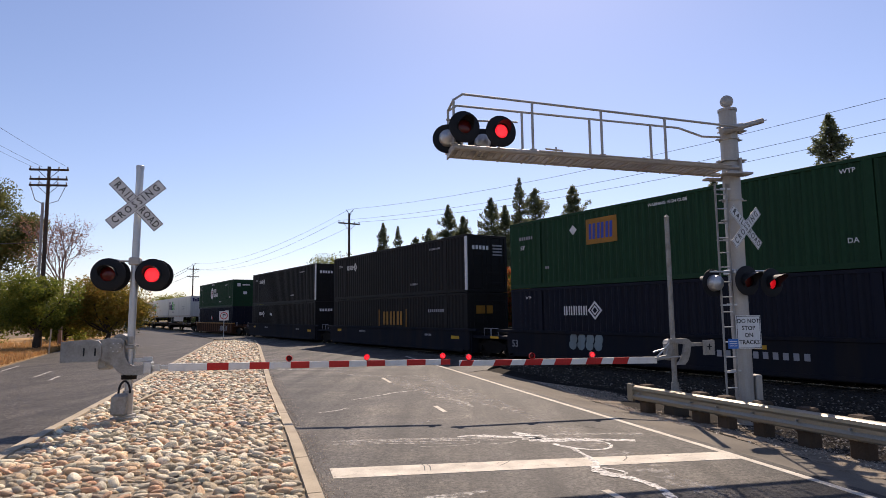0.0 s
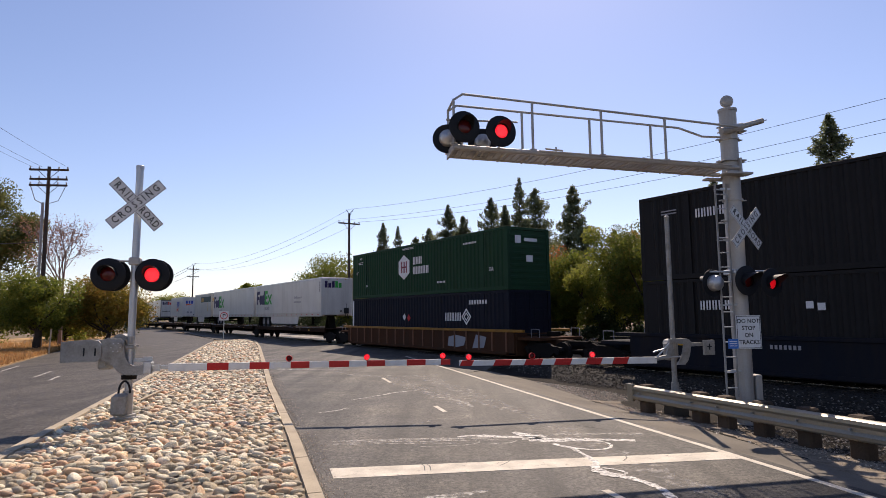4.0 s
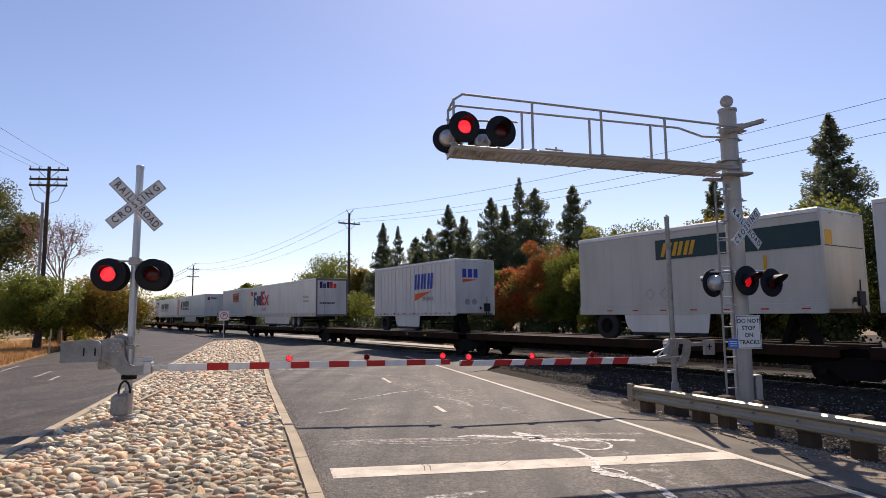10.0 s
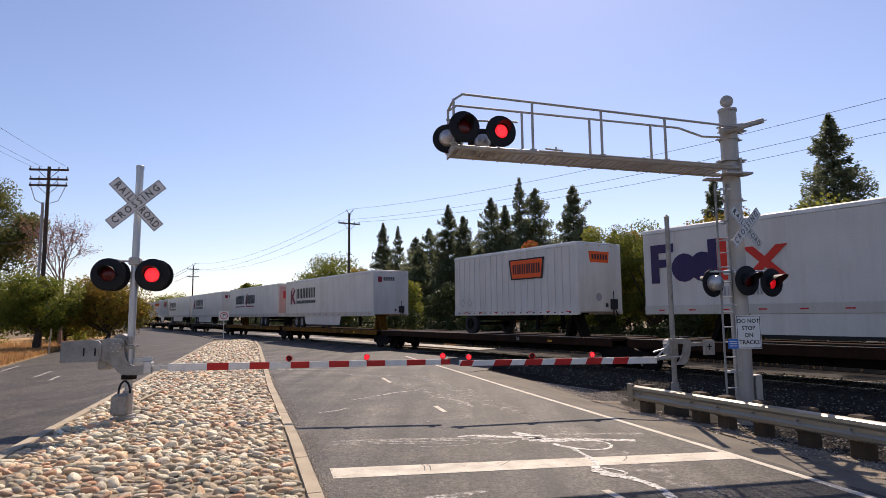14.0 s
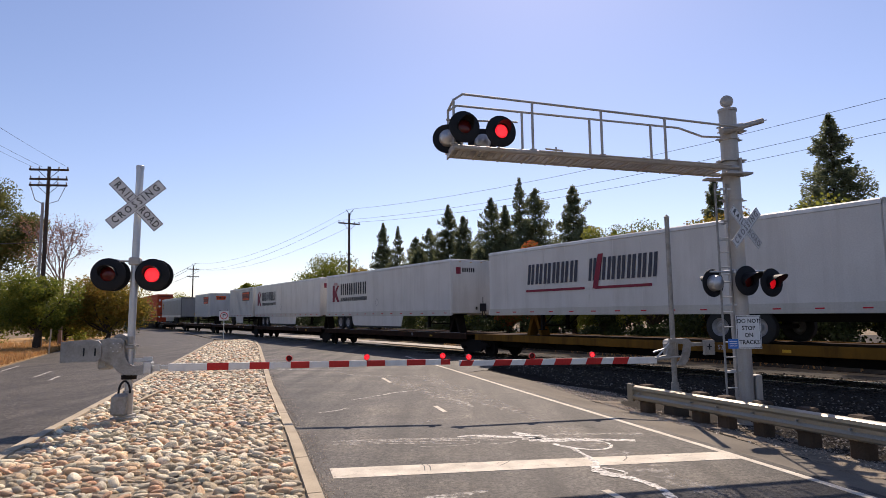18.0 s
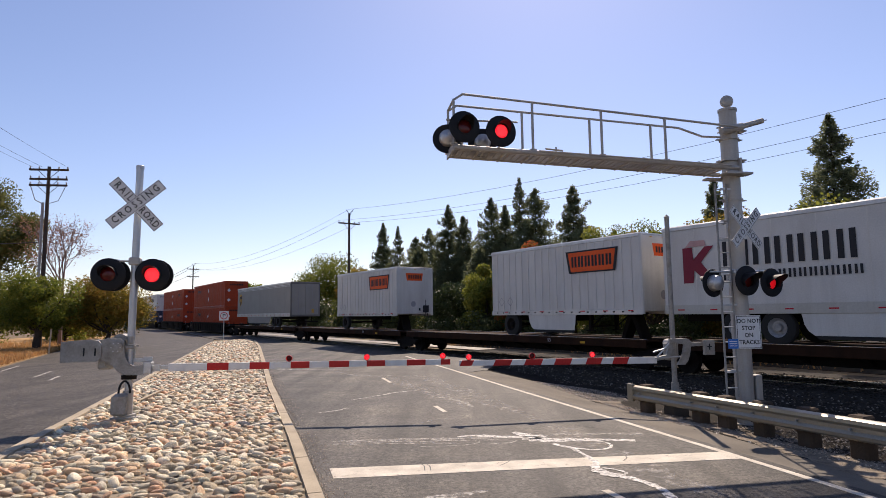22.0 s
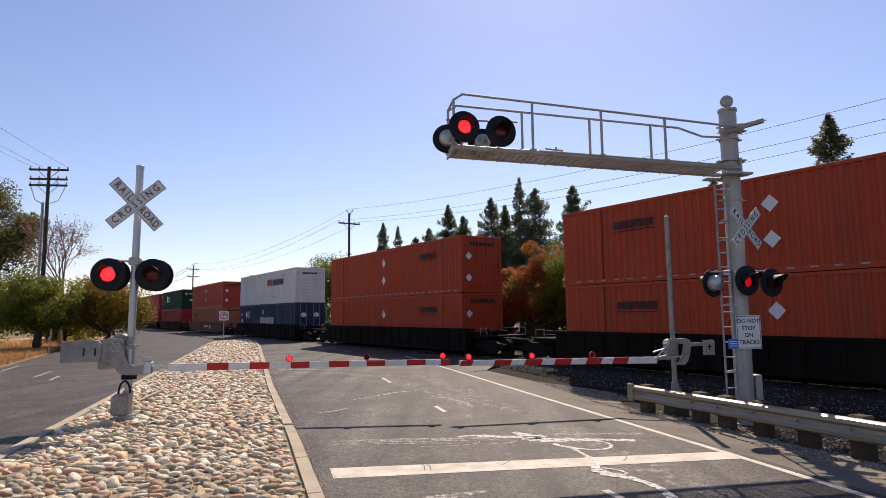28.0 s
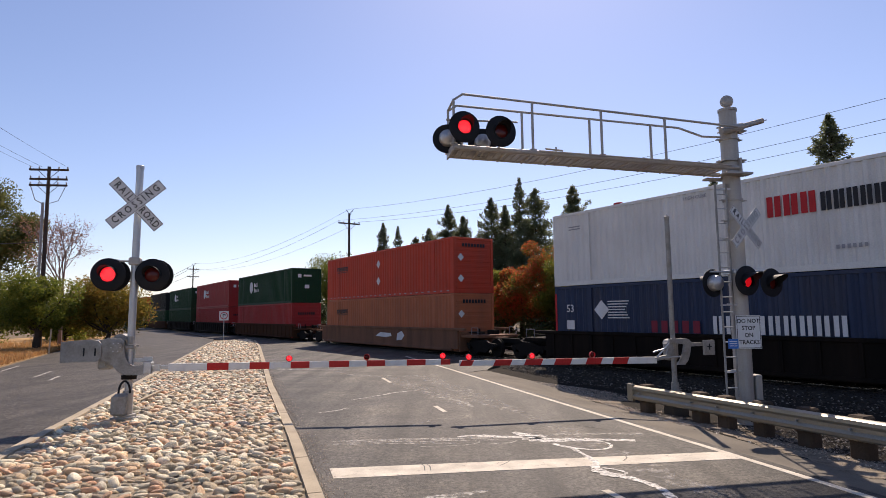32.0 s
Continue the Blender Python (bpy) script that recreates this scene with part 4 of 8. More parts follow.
zz = lambda x, h=0.0: 5.36 - x * RISE + h
for y in (-0.42, 0.32):
    part("chord_pipe", Shape().cyl((-0.1, y, zz(-0.1)), (L0, y, zz(L0)), 0.055, n=12), SILVER, ca)
walkm = Shape()
for y in (-0.34, -0.26, -0.18, -0.1, -0.02, 0.06, 0.14, 0.22):
    walkm.add([(-0.4, y - 0.012, zz(-0.4, -0.035)), (L0, y - 0.012, zz(L0, -0.035)), (L0, y + 0.012, zz(L0, -0.035)), (-0.4, y + 0.012, zz(-0.4, -0.035)),
               (-0.4, y - 0.012, zz(-0.4, -0.005)), (L0, y - 0.012, zz(L0, -0.005)), (L0, y + 0.012, zz(L0, -0.005)), (-0.4, y + 0.012, zz(-0.4, -0.005))],
              [(0, 1, 2, 3), (7, 6, 5, 4), (0, 4, 5, 1), (1, 5, 6, 2), (2, 6, 7, 3), (3, 7, 4, 0)])
part("walkway_grating", walkm, SILVER, ca, "slotted grey walkway grating")
for i in range(12):
    x = -0.5 - i * 0.57
    part("cross_brace", Shape().cyl((x, -0.42, zz(x, -0.05)), (x, 0.32, zz(x, -0.05)), 0.025, n=8), SILVER, ca)
part("end_plate", Shape().box(L0 - 0.02, L0 + 0.02, -0.47, 0.37, zz(L0, -0.09), zz(L0, 0.07), 0.008), SILVER, ca)
part("mast_bracket", Shape().box(-0.42, 0.24, -0.48, -0.2, 5.22, 5.27, 0.005).box(-0.28, 0.28, -0.22, 0.22, 5.6, 5.63, 0.004).box(-0.5, 0.24, 0.2, 0.4, 5.22, 5.27, 0.005).box(0.06, 0.1, -0.3, -0.17, 5.2, 5.65, 0.004), SILVER, ca)
HR = 1.18
for i in range(44):
    x = -0.5 - i * 0.143
    part("grating_bar", Shape().box(x - 0.008, x + 0.008, -0.38, 0.28, zz(x, -0.04), zz(x, -0.01)), SILVER, ca, smooth=0)
part("cable_conduit", Shape().cyl((-0.3, -0.5, zz(-0.3, 0.03)), (-4.9, -0.5, zz(-4.9, 0.03)), 0.016, n=6).cyl((-4.35, -0.5, zz(-4.35, 0.07)), (-4.75, -0.52, zz(-4.75, 0.08)), 0.02, n=6).cyl((-4.5, -0.5, zz(-4.5, 0.02)), (-4.5, -0.5, zz(-4.5, 0.14)), 0.02, n=6), SILVER, ca)
for y, xs, xe in ((-0.42, (-5.0, -3.4, -1.87), -0.05), (0.32, (-5.02, -3.37, -1.83), -1.3)):
    r = Shape().cyl((L0 + 0.22, y, zz(L0, HR)), (-1.1 if y > 0 else xe, y, zz(-1.1 if y > 0 else xe, HR - (0.08 if y > 0 else 0.2))), 0.026, n=10)
    if y > 0:
        r.cyl((-1.1, y, zz(-1.1, HR - 0.08)), (-0.55, y * 0.7, zz(-0.55, HR - 0.28)), 0.026, n=10).cyl((-0.55, y * 0.7, zz(-0.55, HR - 0.28)), (-0.1, 0.1, zz(-0.1, HR - 0.3)), 0.026, n=10)
    r.cyl((L0 + 0.22, y, zz(L0, HR)), (L0 + 0.02, y, zz(L0, HR - 0.14)), 0.026, n=10)
    part("handrail", r, SILVER, ca)
    for x in xs + (L0 + 0.02,):
        top = HR - 0.13 if x < -6.7 else HR - (0.08 if y > 0 else 0.2) * (x - L0) / (-1.1 - L0 if y > 0 else xe - L0)
        part("rail_post", Shape().cyl((x, y, zz(x, 0)), (x, y, zz(x, top)), 0.03, n=10).box(x - 0.07, x + 0.07, y - 0.05, y + 0.05, zz(x, 0.03), zz(x, 0.08), 0.006), SILVER, ca)
part("handrail", Shape().cyl((L0 + 0.02, -0.42, zz(L0, HR - 0.13)), (L0 + 0.02, 0.32, zz(L0, HR - 0.13)), 0.026, n=10), SILVER, ca)
for x, zc, ph in ((-6.56, 6.05, 1), (-5.76, 5.98, 0)):
    signal_head(ca, pose(x, -0.62, zc, 0, 0, 8), ph, 0.69)
    signal_head(ca, pose(x - 0.26, 0.1, zc - 0.07, 0, 0, 172), ph, 0.66, housing=GALV, lens=False, label="lamp head facing away with a silver housing")
part("lamp_crossarm", Shape().cyl((-6.9, -0.28, 6.3), (-5.3, -0.28, 6.3), 0.022, n=8).cyl((-6.56, -0.28, 6.3), (-6.56, -0.3, 5.68), 0.03, n=8).cyl((-5.74, -0.28, 6.3), (-5.74, -0.3, 5.64), 0.03, n=8), SILVER, ca)
# mast lamps, signs, ladder
crossbuck(ca, pose(-0.05, -0.46, 3.97, 0, 0, 19), 1.24, 0.23)
sb = part("sign_board", Shape().box(-0.29, 0.29, -0.004, 0.004, -0.375, 0.375, 0.0015), SIGNWHITE, ca, "white regulatory sign with black words", pose(0.0, -0.28, 1.6, 0, 0, -5))
bd = Shape()
for x0, x1, z0, z1 in ((-0.275, 0.275, 0.35, 0.362), (-0.275, 0.275, -0.362, -0.35), (-0.275, -0.263, -0.362, 0.362), (0.263, 0.275, -0.362, 0.362)):
    bd.box(x0, x1, -0.0065, -0.004, z0, z1)
part("sign_border", bd, INK, sb, smooth=0)
for i, w in enumerate(("DO NOT", "STOP", "ON", "TRACKS")):
    letters("sign_letters", w, 0.135, INK, sb, pose(0, -0.006, 0.244 - i * 0.159) @ UPRIGHT, squash=0.96)
bs = part("blue_sign", Shape().box(-0.12, 0.1, -0.004, 0.004, -0.11, 0.11, 0.001), BLUE_SIGN, ca, "small blue notice plate with unreadable lines", pose(-0.36, -0.24, 1.34, 0, 0, -18))
for i in range(3):
    part("text_bar", Shape().box(-0.09, 0.07, -0.0065, -0.004, 0.045 - i * 0.05, 0.06 - i * 0.05), SIGNWHITE, bs, smooth=0)
part("lamp_crossarm", Shape().cyl((-0.8, -0.16, 2.98), (0.85, -0.05, 3.0), 0.024, n=10).box(-0.22, 0.22, -0.24, 0.22, 2.92, 3.04, 0.02), GALV, ca)
signal_head(ca, pose(-0.04, -0.42, 2.76, 0, 0, 10), 1, 0.68, deep=0.1)
signal_head(ca, pose(0.66, -0.3, 2.72, 0, 0, 10), 0, 0.66, deep=0.1)
signal_head(ca, pose(-0.72, -0.12, 2.72, 0, 0, 194), 1, 0.64, housing=GALV, lens=False, label="lamp head facing away with a silver housing")
lad = Shape().box(-0.55, -0.51, -0.16, -0.12, 0.15, 5.05, 0.006)
ladder = part("ladder", lad, CAST, ca, "narrow grey access ladder")
part("ladder_rail", Shape().box(-0.27, -0.23, -0.16, -0.12, 0.15, 5.05, 0.006), CAST, ladder)
for i in range(14):
    part("rung", Shape().cyl((-0.53, -0.14, 0.35 + i * 0.342), (-0.25, -0.14, 0.35 + i * 0.342), 0.014, n=8), GALV, ladder)
for z in (0.7, 2.2, 3.7, 4.9):
    part("ladder_bracket", Shape().box(-0.4, -0.1, -0.14, -0.12, z, z + 0.05, 0.004).box(-0.53, -0.2, -0.12, -0.08, z, z + 0.03, 0.004), GALV, ladder)

# ---- guard rail ----
GA, GB = Vector((4.31, 14.12, 0)), Vector((6.75, 6.3, 0))
gdir = (GB - GA).normalized()
glen = (GB - GA).length
GYAW = math.degrees(math.atan2(gdir.y, gdir.x))
dirt = Shape()
rgd = random.Random(8)
for i in range(40):
    f0, f1 = i / 40, (i + 1) / 40
    a, b = Vector(VERGE_OUT[5]).lerp(Vector(VERGE_OUT[1]), f0), Vector(VERGE_OUT[5]).lerp(Vector(VERGE_OUT[1]), f1)
    q = [(rgd.uniform(-0.28, -0.1), rgd.uniform(0.6, 0.9)) for _ in range(2)] if i == 0 else [q[1], (rgd.uniform(-0.28, -0.1), rgd.uniform(0.6, 0.9))]
    dirt.add([(p.x + w, p.y, slope(p.x + w, p.y) + 0.008) for p, w in ((a, q[0][0]), (a, q[0][1]), (b, q[1][1]), (b, q[1][0]))], [(0, 1, 2, 3)])
tagged(new("dirt_strip", dirt.mesh("dirt_strip", GRIT, 0)), "pale sandy grit gathered under the guard rail", "dirt", kind="structure")
guard = thing("guard_rail", Matrix.Translation(GA) @ pose(0, 0, 0, 0, 0, GYAW), "weathered galvanised guard rail on timber posts", "guard rail")
prof = [(0.0, 0.0), (0.035, 0.03), (0.04, 0.08), (0.0, 0.125), (0.0, 0.185), (0.04, 0.23), (0.035, 0.285), (-0.035, 0.315)]
bw = Shape()
vs = []
for i in range(12):
    x = glen * i / 11
    z = 0.12 + 0.16 * i / 11 * 1.0
    vs += [(x, -0.09 - q, z + h) for q, h in prof] + [(x, -0.086 - q, z + h) for q, h in prof]
n = 16
for i in range(11):
    for k in range(7):
        bw.add([], [])
        o = i * n
        bw.f += [(o + k, o + k + 1, o + n + k + 1, o + n + k), (o + 8 + k, o + n + 8 + k, o + n + 8 + k + 1, o + 8 + k + 1)]
        bw.m += [0, 0]
    bw.f += [(o, o + n, o + n + 8, o + 8), (o + 7, o + 15, o + n + 15, o + n + 7)]
    bw.m += [0, 0]
bw.v = [tuple(v) for v in vs]
part("beam", bw, GUARD, guard, "ridged galvanised steel beam")
part("end_plate", Shape().box(-0.04, 0.16, -0.14, -0.06, 0.08, 0.46, 0.01), GUARD, guard)
for i, x in enumerate((0.35, 2.05, 2.75, 3.6, 4.5, 5.4, 6.4, 7.4)):
    z1 = 0.43 + 0.16 * x / glen
    po = part("post", Shape().box(x - 0.14, x + 0.14, 0.0, 0.24, -0.7, z1 + 0.03, 0.03), TIMBER, guard, "squat weathered timber post")
    part("block", Shape().box(x - 0.08, x + 0.08, -0.085, 0.0, z1 - 0.33, z1 - 0.02, 0.008), TIMBER, po)
    part("bolt", Shape().cyl((x, -0.1, z1 - 0.16), (x, -0.14, z1 - 0.16), 0.018, n=6), CAST, po)
# ---- the train ----
SPEED = 11.55
MOVING = []


def ride(ob, u, off=0.0, z=0.0):
    """Puts a thing on the train: u metres behind the reference mark."""
    MOVING.append((ob, u, off, z))
    ob.matrix_basis = Matrix.Translation(on_track(u, off, z)) @ pose(0, 0, 0, 0, 0, HEAD)
    return ob


def marks(parent, name, rects, mat, y, label="", lean=0.0):
    """Flat painted shapes on the side: (x0, x1, z0, z1)."""
    single = len(rects) == 1 or max(r[3] - r[2] for r in rects) > 0.24
    s = Shape()
    for x0, x1, z0, z1 in rects:
        q = Shape() if single else s
        q.slab([(x0, z0), (x1, z0), (x1 + lean * (z1 - z0), z1), (x0 + lean * (z1 - z0), z1)], y - 0.004, y)
        if single:
            part(name, q, mat, parent, label, smooth=0)
    if not single:
        tagged(part(name, s, mat, parent, label, smooth=0), kind="stuff")


def end_marks(parent, name, rects, mat, x, label=""):
    """Flat painted shapes on the end that faces forward: (y0, y1, z0, z1)."""
    for y0, y1, z0, z1 in rects:
        part(name, Shape().box(x, x + 0.004, y0, y1, z0, z1), mat, parent, label, smooth=0)


def diamond(x, z, r):
    return [(x - r, z), (x, z - r), (x + r, z), (x, z + r)]


CW, CH = 2.59, 2.896
SIDE_CACHE = {}


def corrugated(length, mat, pitch=0.3, depth=0.05):
    """One corrugated container side, its face towards -y."""
    key = (round(length, 2), pitch)
    if key not in SIDE_CACHE:
        s = Shape()
        xs = []
        x = 0.16
        while x + pitch < length - 0.16:
            xs += [(x, 0), (x + pitch * 0.3, 0), (x + pitch * 0.5, depth), (x + pitch * 0.8, depth)]
            x += pitch
        xs.append((length - 0.16, 0))
        z0, z1 = 0.16, CH - 0.1
        s.add([(-x_, y, z) for x_, y in xs for z in (z0, z1)], [(2 * i, 2 * i + 2, 2 * i + 3, 2 * i + 1) for i in range(len(xs) - 1)])
        SIDE_CACHE[key] = s
    s = SIDE_CACHE[key]
    return s.mesh("side_wall", mat, 0, fix=False)


def container(label, mat, length=16.154, doors=True, inset=0.0, group="containers on the train"):
    """A 53 foot box: front at x = 0, tail at -length; y = -CW/2 is its near side."""
    ob = thing("shipping_container", pose(0, 0, 0), label, "container", group)
    hw = CW / 2
    me = corrugated(length, mat)
    part("side_wall", me, mat, ob, m=pose(0, -hw + 0.012, 0))
    part("side_wall", me, mat, ob, m=pose(-length, hw - 0.012, 0, 0, 0, 180))
    part("roof", Shape().box(-length + 0.05, -0.05, -hw + 0.05, hw - 0.05, CH - 0.06, CH - 0.02), mat, ob, smooth=0)
    part("floor", Shape().box(-length + 0.05, -0.05, -hw + 0.05, hw - 0.05, 0.05, 0.12), UNDER, ob, smooth=0)
    for y in (-hw, hw - 0.07):
        part("bottom_rail", Shape().box(-length + 0.1, -0.1, y, y + 0.07, 0.0, 0.17, 0.008), mat, ob)
        part("top_rail", Shape().box(-length + 0.1, -0.1, y, y + 0.07, CH - 0.11, CH, 0.008), mat, ob)
    for x in (-0.16, -length):
        for y in (-hw, hw - 0.16):
            part("corner_post", Shape().box(x, x + 0.16, y, y + 0.16, 0.0, CH, 0.012), mat, ob)
    for x in (-0.2, -length + 0.02, -length * 0.5 + 6.1, -length * 0.5 - 6.3):
        for z in (0.0, CH - 0.12):
            part("corner_casting", Shape().box(x, x + 0.18, -hw - 0.012, -hw + 0.1, z, z + 0.118, 0.01), mat, ob)
    for x in (-length * 0.5 + 6.19, -length * 0.5 - 6.21):
        part("post", Shape().box(x - 0.1, x + 0.1, -hw - 0.004, -hw + 0.06, 0.16, CH - 0.1, 0.006), mat, ob)
    # the front end
    if doors:
        for y0, y1 in ((-hw + 0.17, -0.01), (0.01, hw - 0.17)):
            d = part("door", Shape().box(-0.09, -0.05, y0, y1, 0.17, CH - 0.12, 0.01), mat, ob)
            for k in range(5):
                z = 0.35 + k * 0.5
                part("door_rib", Shape().box(-0.05, -0.03, y0 + 0.06, y1 - 0.06, z, z + 0.16, 0.01), mat, d)
            for y in (y0 + 0.28, y1 - 0.28):
                part("lock_rod", Shape().cyl((-0.012, y, 0.1), (-0.012, y, CH - 0.06), 0.018, n=8), mat if mat is not C_BLUE else MGREY, d)
    else:
        e = Shape().box(-0.09, -0.05, -hw + 0.15, hw - 0.15, 0.1, CH - 0.05)
        en = part("end_wall", e, mat, ob, smooth=0)
        for k in range(9):
            z = 0.22 + k * 0.28
            part("end_rib", Shape().box(-0.05, -0.02, -hw + 0.18, hw - 0.18, z, z + 0.14, 0.012), mat, en)
    part("end_header", Shape().box(-0.12, 0.0, -hw + 0.1, hw - 0.1, CH - 0.13, CH, 0.01), mat, ob)
    part("end_sill", Shape().box(-0.12, 0.0, -hw + 0.1, hw - 0.1, 0.0, 0.16, 0.01), mat, ob)
    # far end
    part("end_wall", Shape().box(-length + 0.04, -length + 0.09, -hw + 0.1, hw - 0.1, 0.1, CH - 0.05), mat, ob, smooth=0)
    return ob


NEAR = -CW / 2 - 0.006


def bogie(parent, x, mat=UNDER):
    """A two-axle truck with side frames, bolster, springs and wheels."""
    tr = part("bogie", Shape().box(x - 0.25, x + 0.25, -1.05, 1.05, 0.35, 0.62, 0.03), mat, parent, "grimy steel two-axle truck")
    for y in (-1.02, 1.02):
        f = Shape().slab([(-1.15, 0.5), (-1.1, 0.62), (-0.6, 0.66), (-0.35, 0.78), (0.35, 0.78), (0.6, 0.66), (1.1, 0.62), (1.15, 0.5), (0.7, 0.42), (0.4, 0.2), (-0.4, 0.2), (-0.7, 0.42)], y - 0.07, y + 0.07, pose(x, 0, 0))
        part("side_frame", f, mat, tr)
        for dx in (-0.14, 0.0, 0.14):
            part("spring", Shape().cyl((x + dx, y, 0.24), (x + dx, y, 0.5), 0.055, n=8), mat, tr)
        for dx in (-0.89, 0.89):
            part("bearing", Shape().cyl((x + dx, y - 0.12, 0.44), (x + dx, y + 0.12, 0.44), 0.12, n=12), mat, tr)
    for dx in (-0.89, 0.89):
        w = Shape().cyl((x + dx, -0.7, 0.42), (x + dx, 0.7, 0.42), 0.08, n=10)
        for sgn in (-1, 1):
            w.turned([(0.0, 0.0), (0.12, 0.02), (0.3, 0.0), (0.36, 0.03), (0.42, 0.03), (0.42, -0.09), (0.45, -0.1), (0.45, -0.13), (0.3, -0.11), (0.0, -0.1)], 24,
                     Matrix.Translation((x + dx, sgn * 0.8, 0.42)) @ pose(0, 0, 0, 90 if sgn < 0 else -90, 0, 0))
        part("wheelset", w, [UNDER], tr)
    return tr


def well_car(label, mat, u0, u1, lead=True, tail=True, ribs=True, trim=None, edge=None):
    """A well car between bogie centres at u0 and u1 (front first)."""
    ln = u1 - u0
    ob = thing("well_car", pose(0, 0, 0), label, "railway car", "well cars of the train")
    a, b = -1.45, -ln + 1.45
    for sgn in (-1, 1):
        y0, y1 = (-1.42, -1.31) if sgn < 0 else (1.31, 1.42)
        side = part("side_sill", Shape().box(b, a, y0, y1, 0.28, 1.26, 0.012), mat, ob, "deep ribbed side of the well")
        part("top_chord", Shape().box(b - 0.6, a + 0.6, y0 - 0.05, y1 + 0.03, 1.2, 1.32, 0.015), edge or mat, side)
        part("bottom_chord", Shape().box(b + 0.5, a - 0.5, y0 - 0.04, y1 + 0.04, 0.2, 0.32, 0.015), mat, side)
        if ribs:
            yy = y0 - 0.045 if sgn < 0 else y1
            for k in range(17):
                x = a - 0.5 + (b - a + 1.0) * k / 16
                part("side_rib", Shape().box(x - 0.05, x + 0.05, yy, yy + 0.045, 0.32, 1.2, 0.008), trim or mat, side)
    part("well_floor", Shape().box(b, a, -1.3, 1.3, 0.16, 0.2), mat, ob, smooth=0)
    for x0, sg in ((a, 1), (b, -1)):
        pl = part("end_platform", Shape().box(min(x0, x0 + sg * 1.5), max(x0, x0 + sg * 1.5), -1.25, 1.25, 0.86, 1.0, 0.02).box(min(x0, x0 + sg * 1.9), max(x0, x0 + sg * 1.9), -0.35, 0.35, 0.6, 0.9, 0.02), mat, ob)
        part("bulkhead", Shape().box(x0 - 0.06, x0 + 0.06, -1.32, 1.32, 0.2, 1.15, 0.01), mat, pl)
        for y in (-1.2, 1.2):
            part("grab_iron", Shape().cyl((x0 + sg * 1.4, y, 1.0), (x0 + sg * 1.4, y, 1.35), 0.014, n=6).cyl((x0 + sg * 1.4, y, 1.35), (x0 + sg * 0.9, y, 1.35), 0.014, n=6).cyl((x0 + sg * 0.9, y, 1.35), (x0 + sg * 0.9, y, 1.0), 0.014, n=6), MGREY, pl)
        part("brake_gear", Shape().cyl((x0 + sg * 0.6, -0.5, 1.0), (x0 + sg * 0.6, -0.5, 1.3), 0.05, n=8).box(x0 + sg * 0.7 - 0.25, x0 + sg * 0.7 + 0.25, 0.1, 0.5, 1.0, 1.22, 0.02).cyl((x0 + sg * 0.2, -0.8, 1.1), (x0 + sg * 1.4, -0.8, 1.1), 0.04, n=8), UNDER, pl)
    if lead:
        bogie(ob, 0.0)
        part("coupler", Shape().box(-0.2, 1.55, -0.12, 0.12, 0.62, 0.86, 0.03).cyl((1.2, -0.5, 0.5), (1.5, -0.3, 0.45), 0.03, n=6), UNDER, ob)
    if tail:
        bogie(ob, -ln)
        part("coupler", Shape().box(-ln - 1.55, -ln + 0.2, -0.12, 0.12, 0.62, 0.86, 0.03), UNDER, ob)
    ride(ob, u0, 0, RAIL_Z)
    return ob


def flat_car(u0, u1, lead, hitch, side=None, label="rust-brown articulated flat car carrying a trailer"):
    """One platform of an articulated flat: deck between bogie centres u0 and u1."""
    ln = u1 - u0
    ob = thing("flat_car", pose(0, 0, 0), label, "railway car", "flat cars of the train")
    part("deck", Shape().box(-ln + 0.35, -0.35, -1.3, 1.3, 0.98, 1.05, 0.01), DECK, ob)
    for y in (-1.33, 1.25):
        part("side_sill", Shape().box(-ln + 0.35, -0.35, y, y + 0.08, 0.78, 1.08, 0.012), side or DECK, ob)
        if not side:
            # added polished strip that makes the sun's glint along the sill top
            part("deck_glint", Shape().box(-ln + 0.4, -0.4, y - 0.01, y + 0.09, 1.081, 1.096, 0.004), RAILTOP, ob, "polished strip added as the sun's glint on the deck edge")
    part("centre_sill", Shape().box(-ln + 0.1, -0.1, -0.35, 0.35, 0.46, 0.98, 0.02), UNDER, ob)
    for k in range(10):
        x = -1.2 - (ln - 2.4) * k / 9
        part("cross_bearer", Shape().slab([(-1.25, 0.95), (1.25, 0.95), (1.25, 0.85), (0.35, 0.5), (-0.35, 0.5), (-1.25, 0.85)], -0.05, 0.05, pose(x, 0, 0, 0, 0, 90)), UNDER, ob)
    if lead:
        bogie(ob, 0.0)
    bogie(ob, -ln)
    part("coupler", Shape().box(-ln - 0.5, -ln + 0.3, -0.15, 0.15, 0.62, 0.86, 0.03), UNDER, ob)
    h = Shape().slab([(-0.5, 1.05), (-0.15, 2.0), (0.15, 2.0), (0.5, 1.05), (0.35, 1.05), (0.0, 1.85), (-0.35, 1.05)], -0.25, 0.25, pose(hitch, 0, 0)).box(hitch - 0.3, hitch + 0.3, -0.4, 0.4, 1.95, 2.02, 0.01)
    letters("size_letters", "53", 0.2, MGREY, ob, pose(-ln * 0.3, -1.334, 0.93) @ UPRIGHT)
    part("reflector", Shape().box(-ln * 0.2, -ln * 0.2 + 0.25, -1.337, -1.333, 0.86, 0.94), YELLOW, ob, smooth=0)
    part("trailer_hitch", h, side or UNDER, ob, "folding steel trailer hitch")
    ride(ob, u0, 0, RAIL_Z)
    return ob


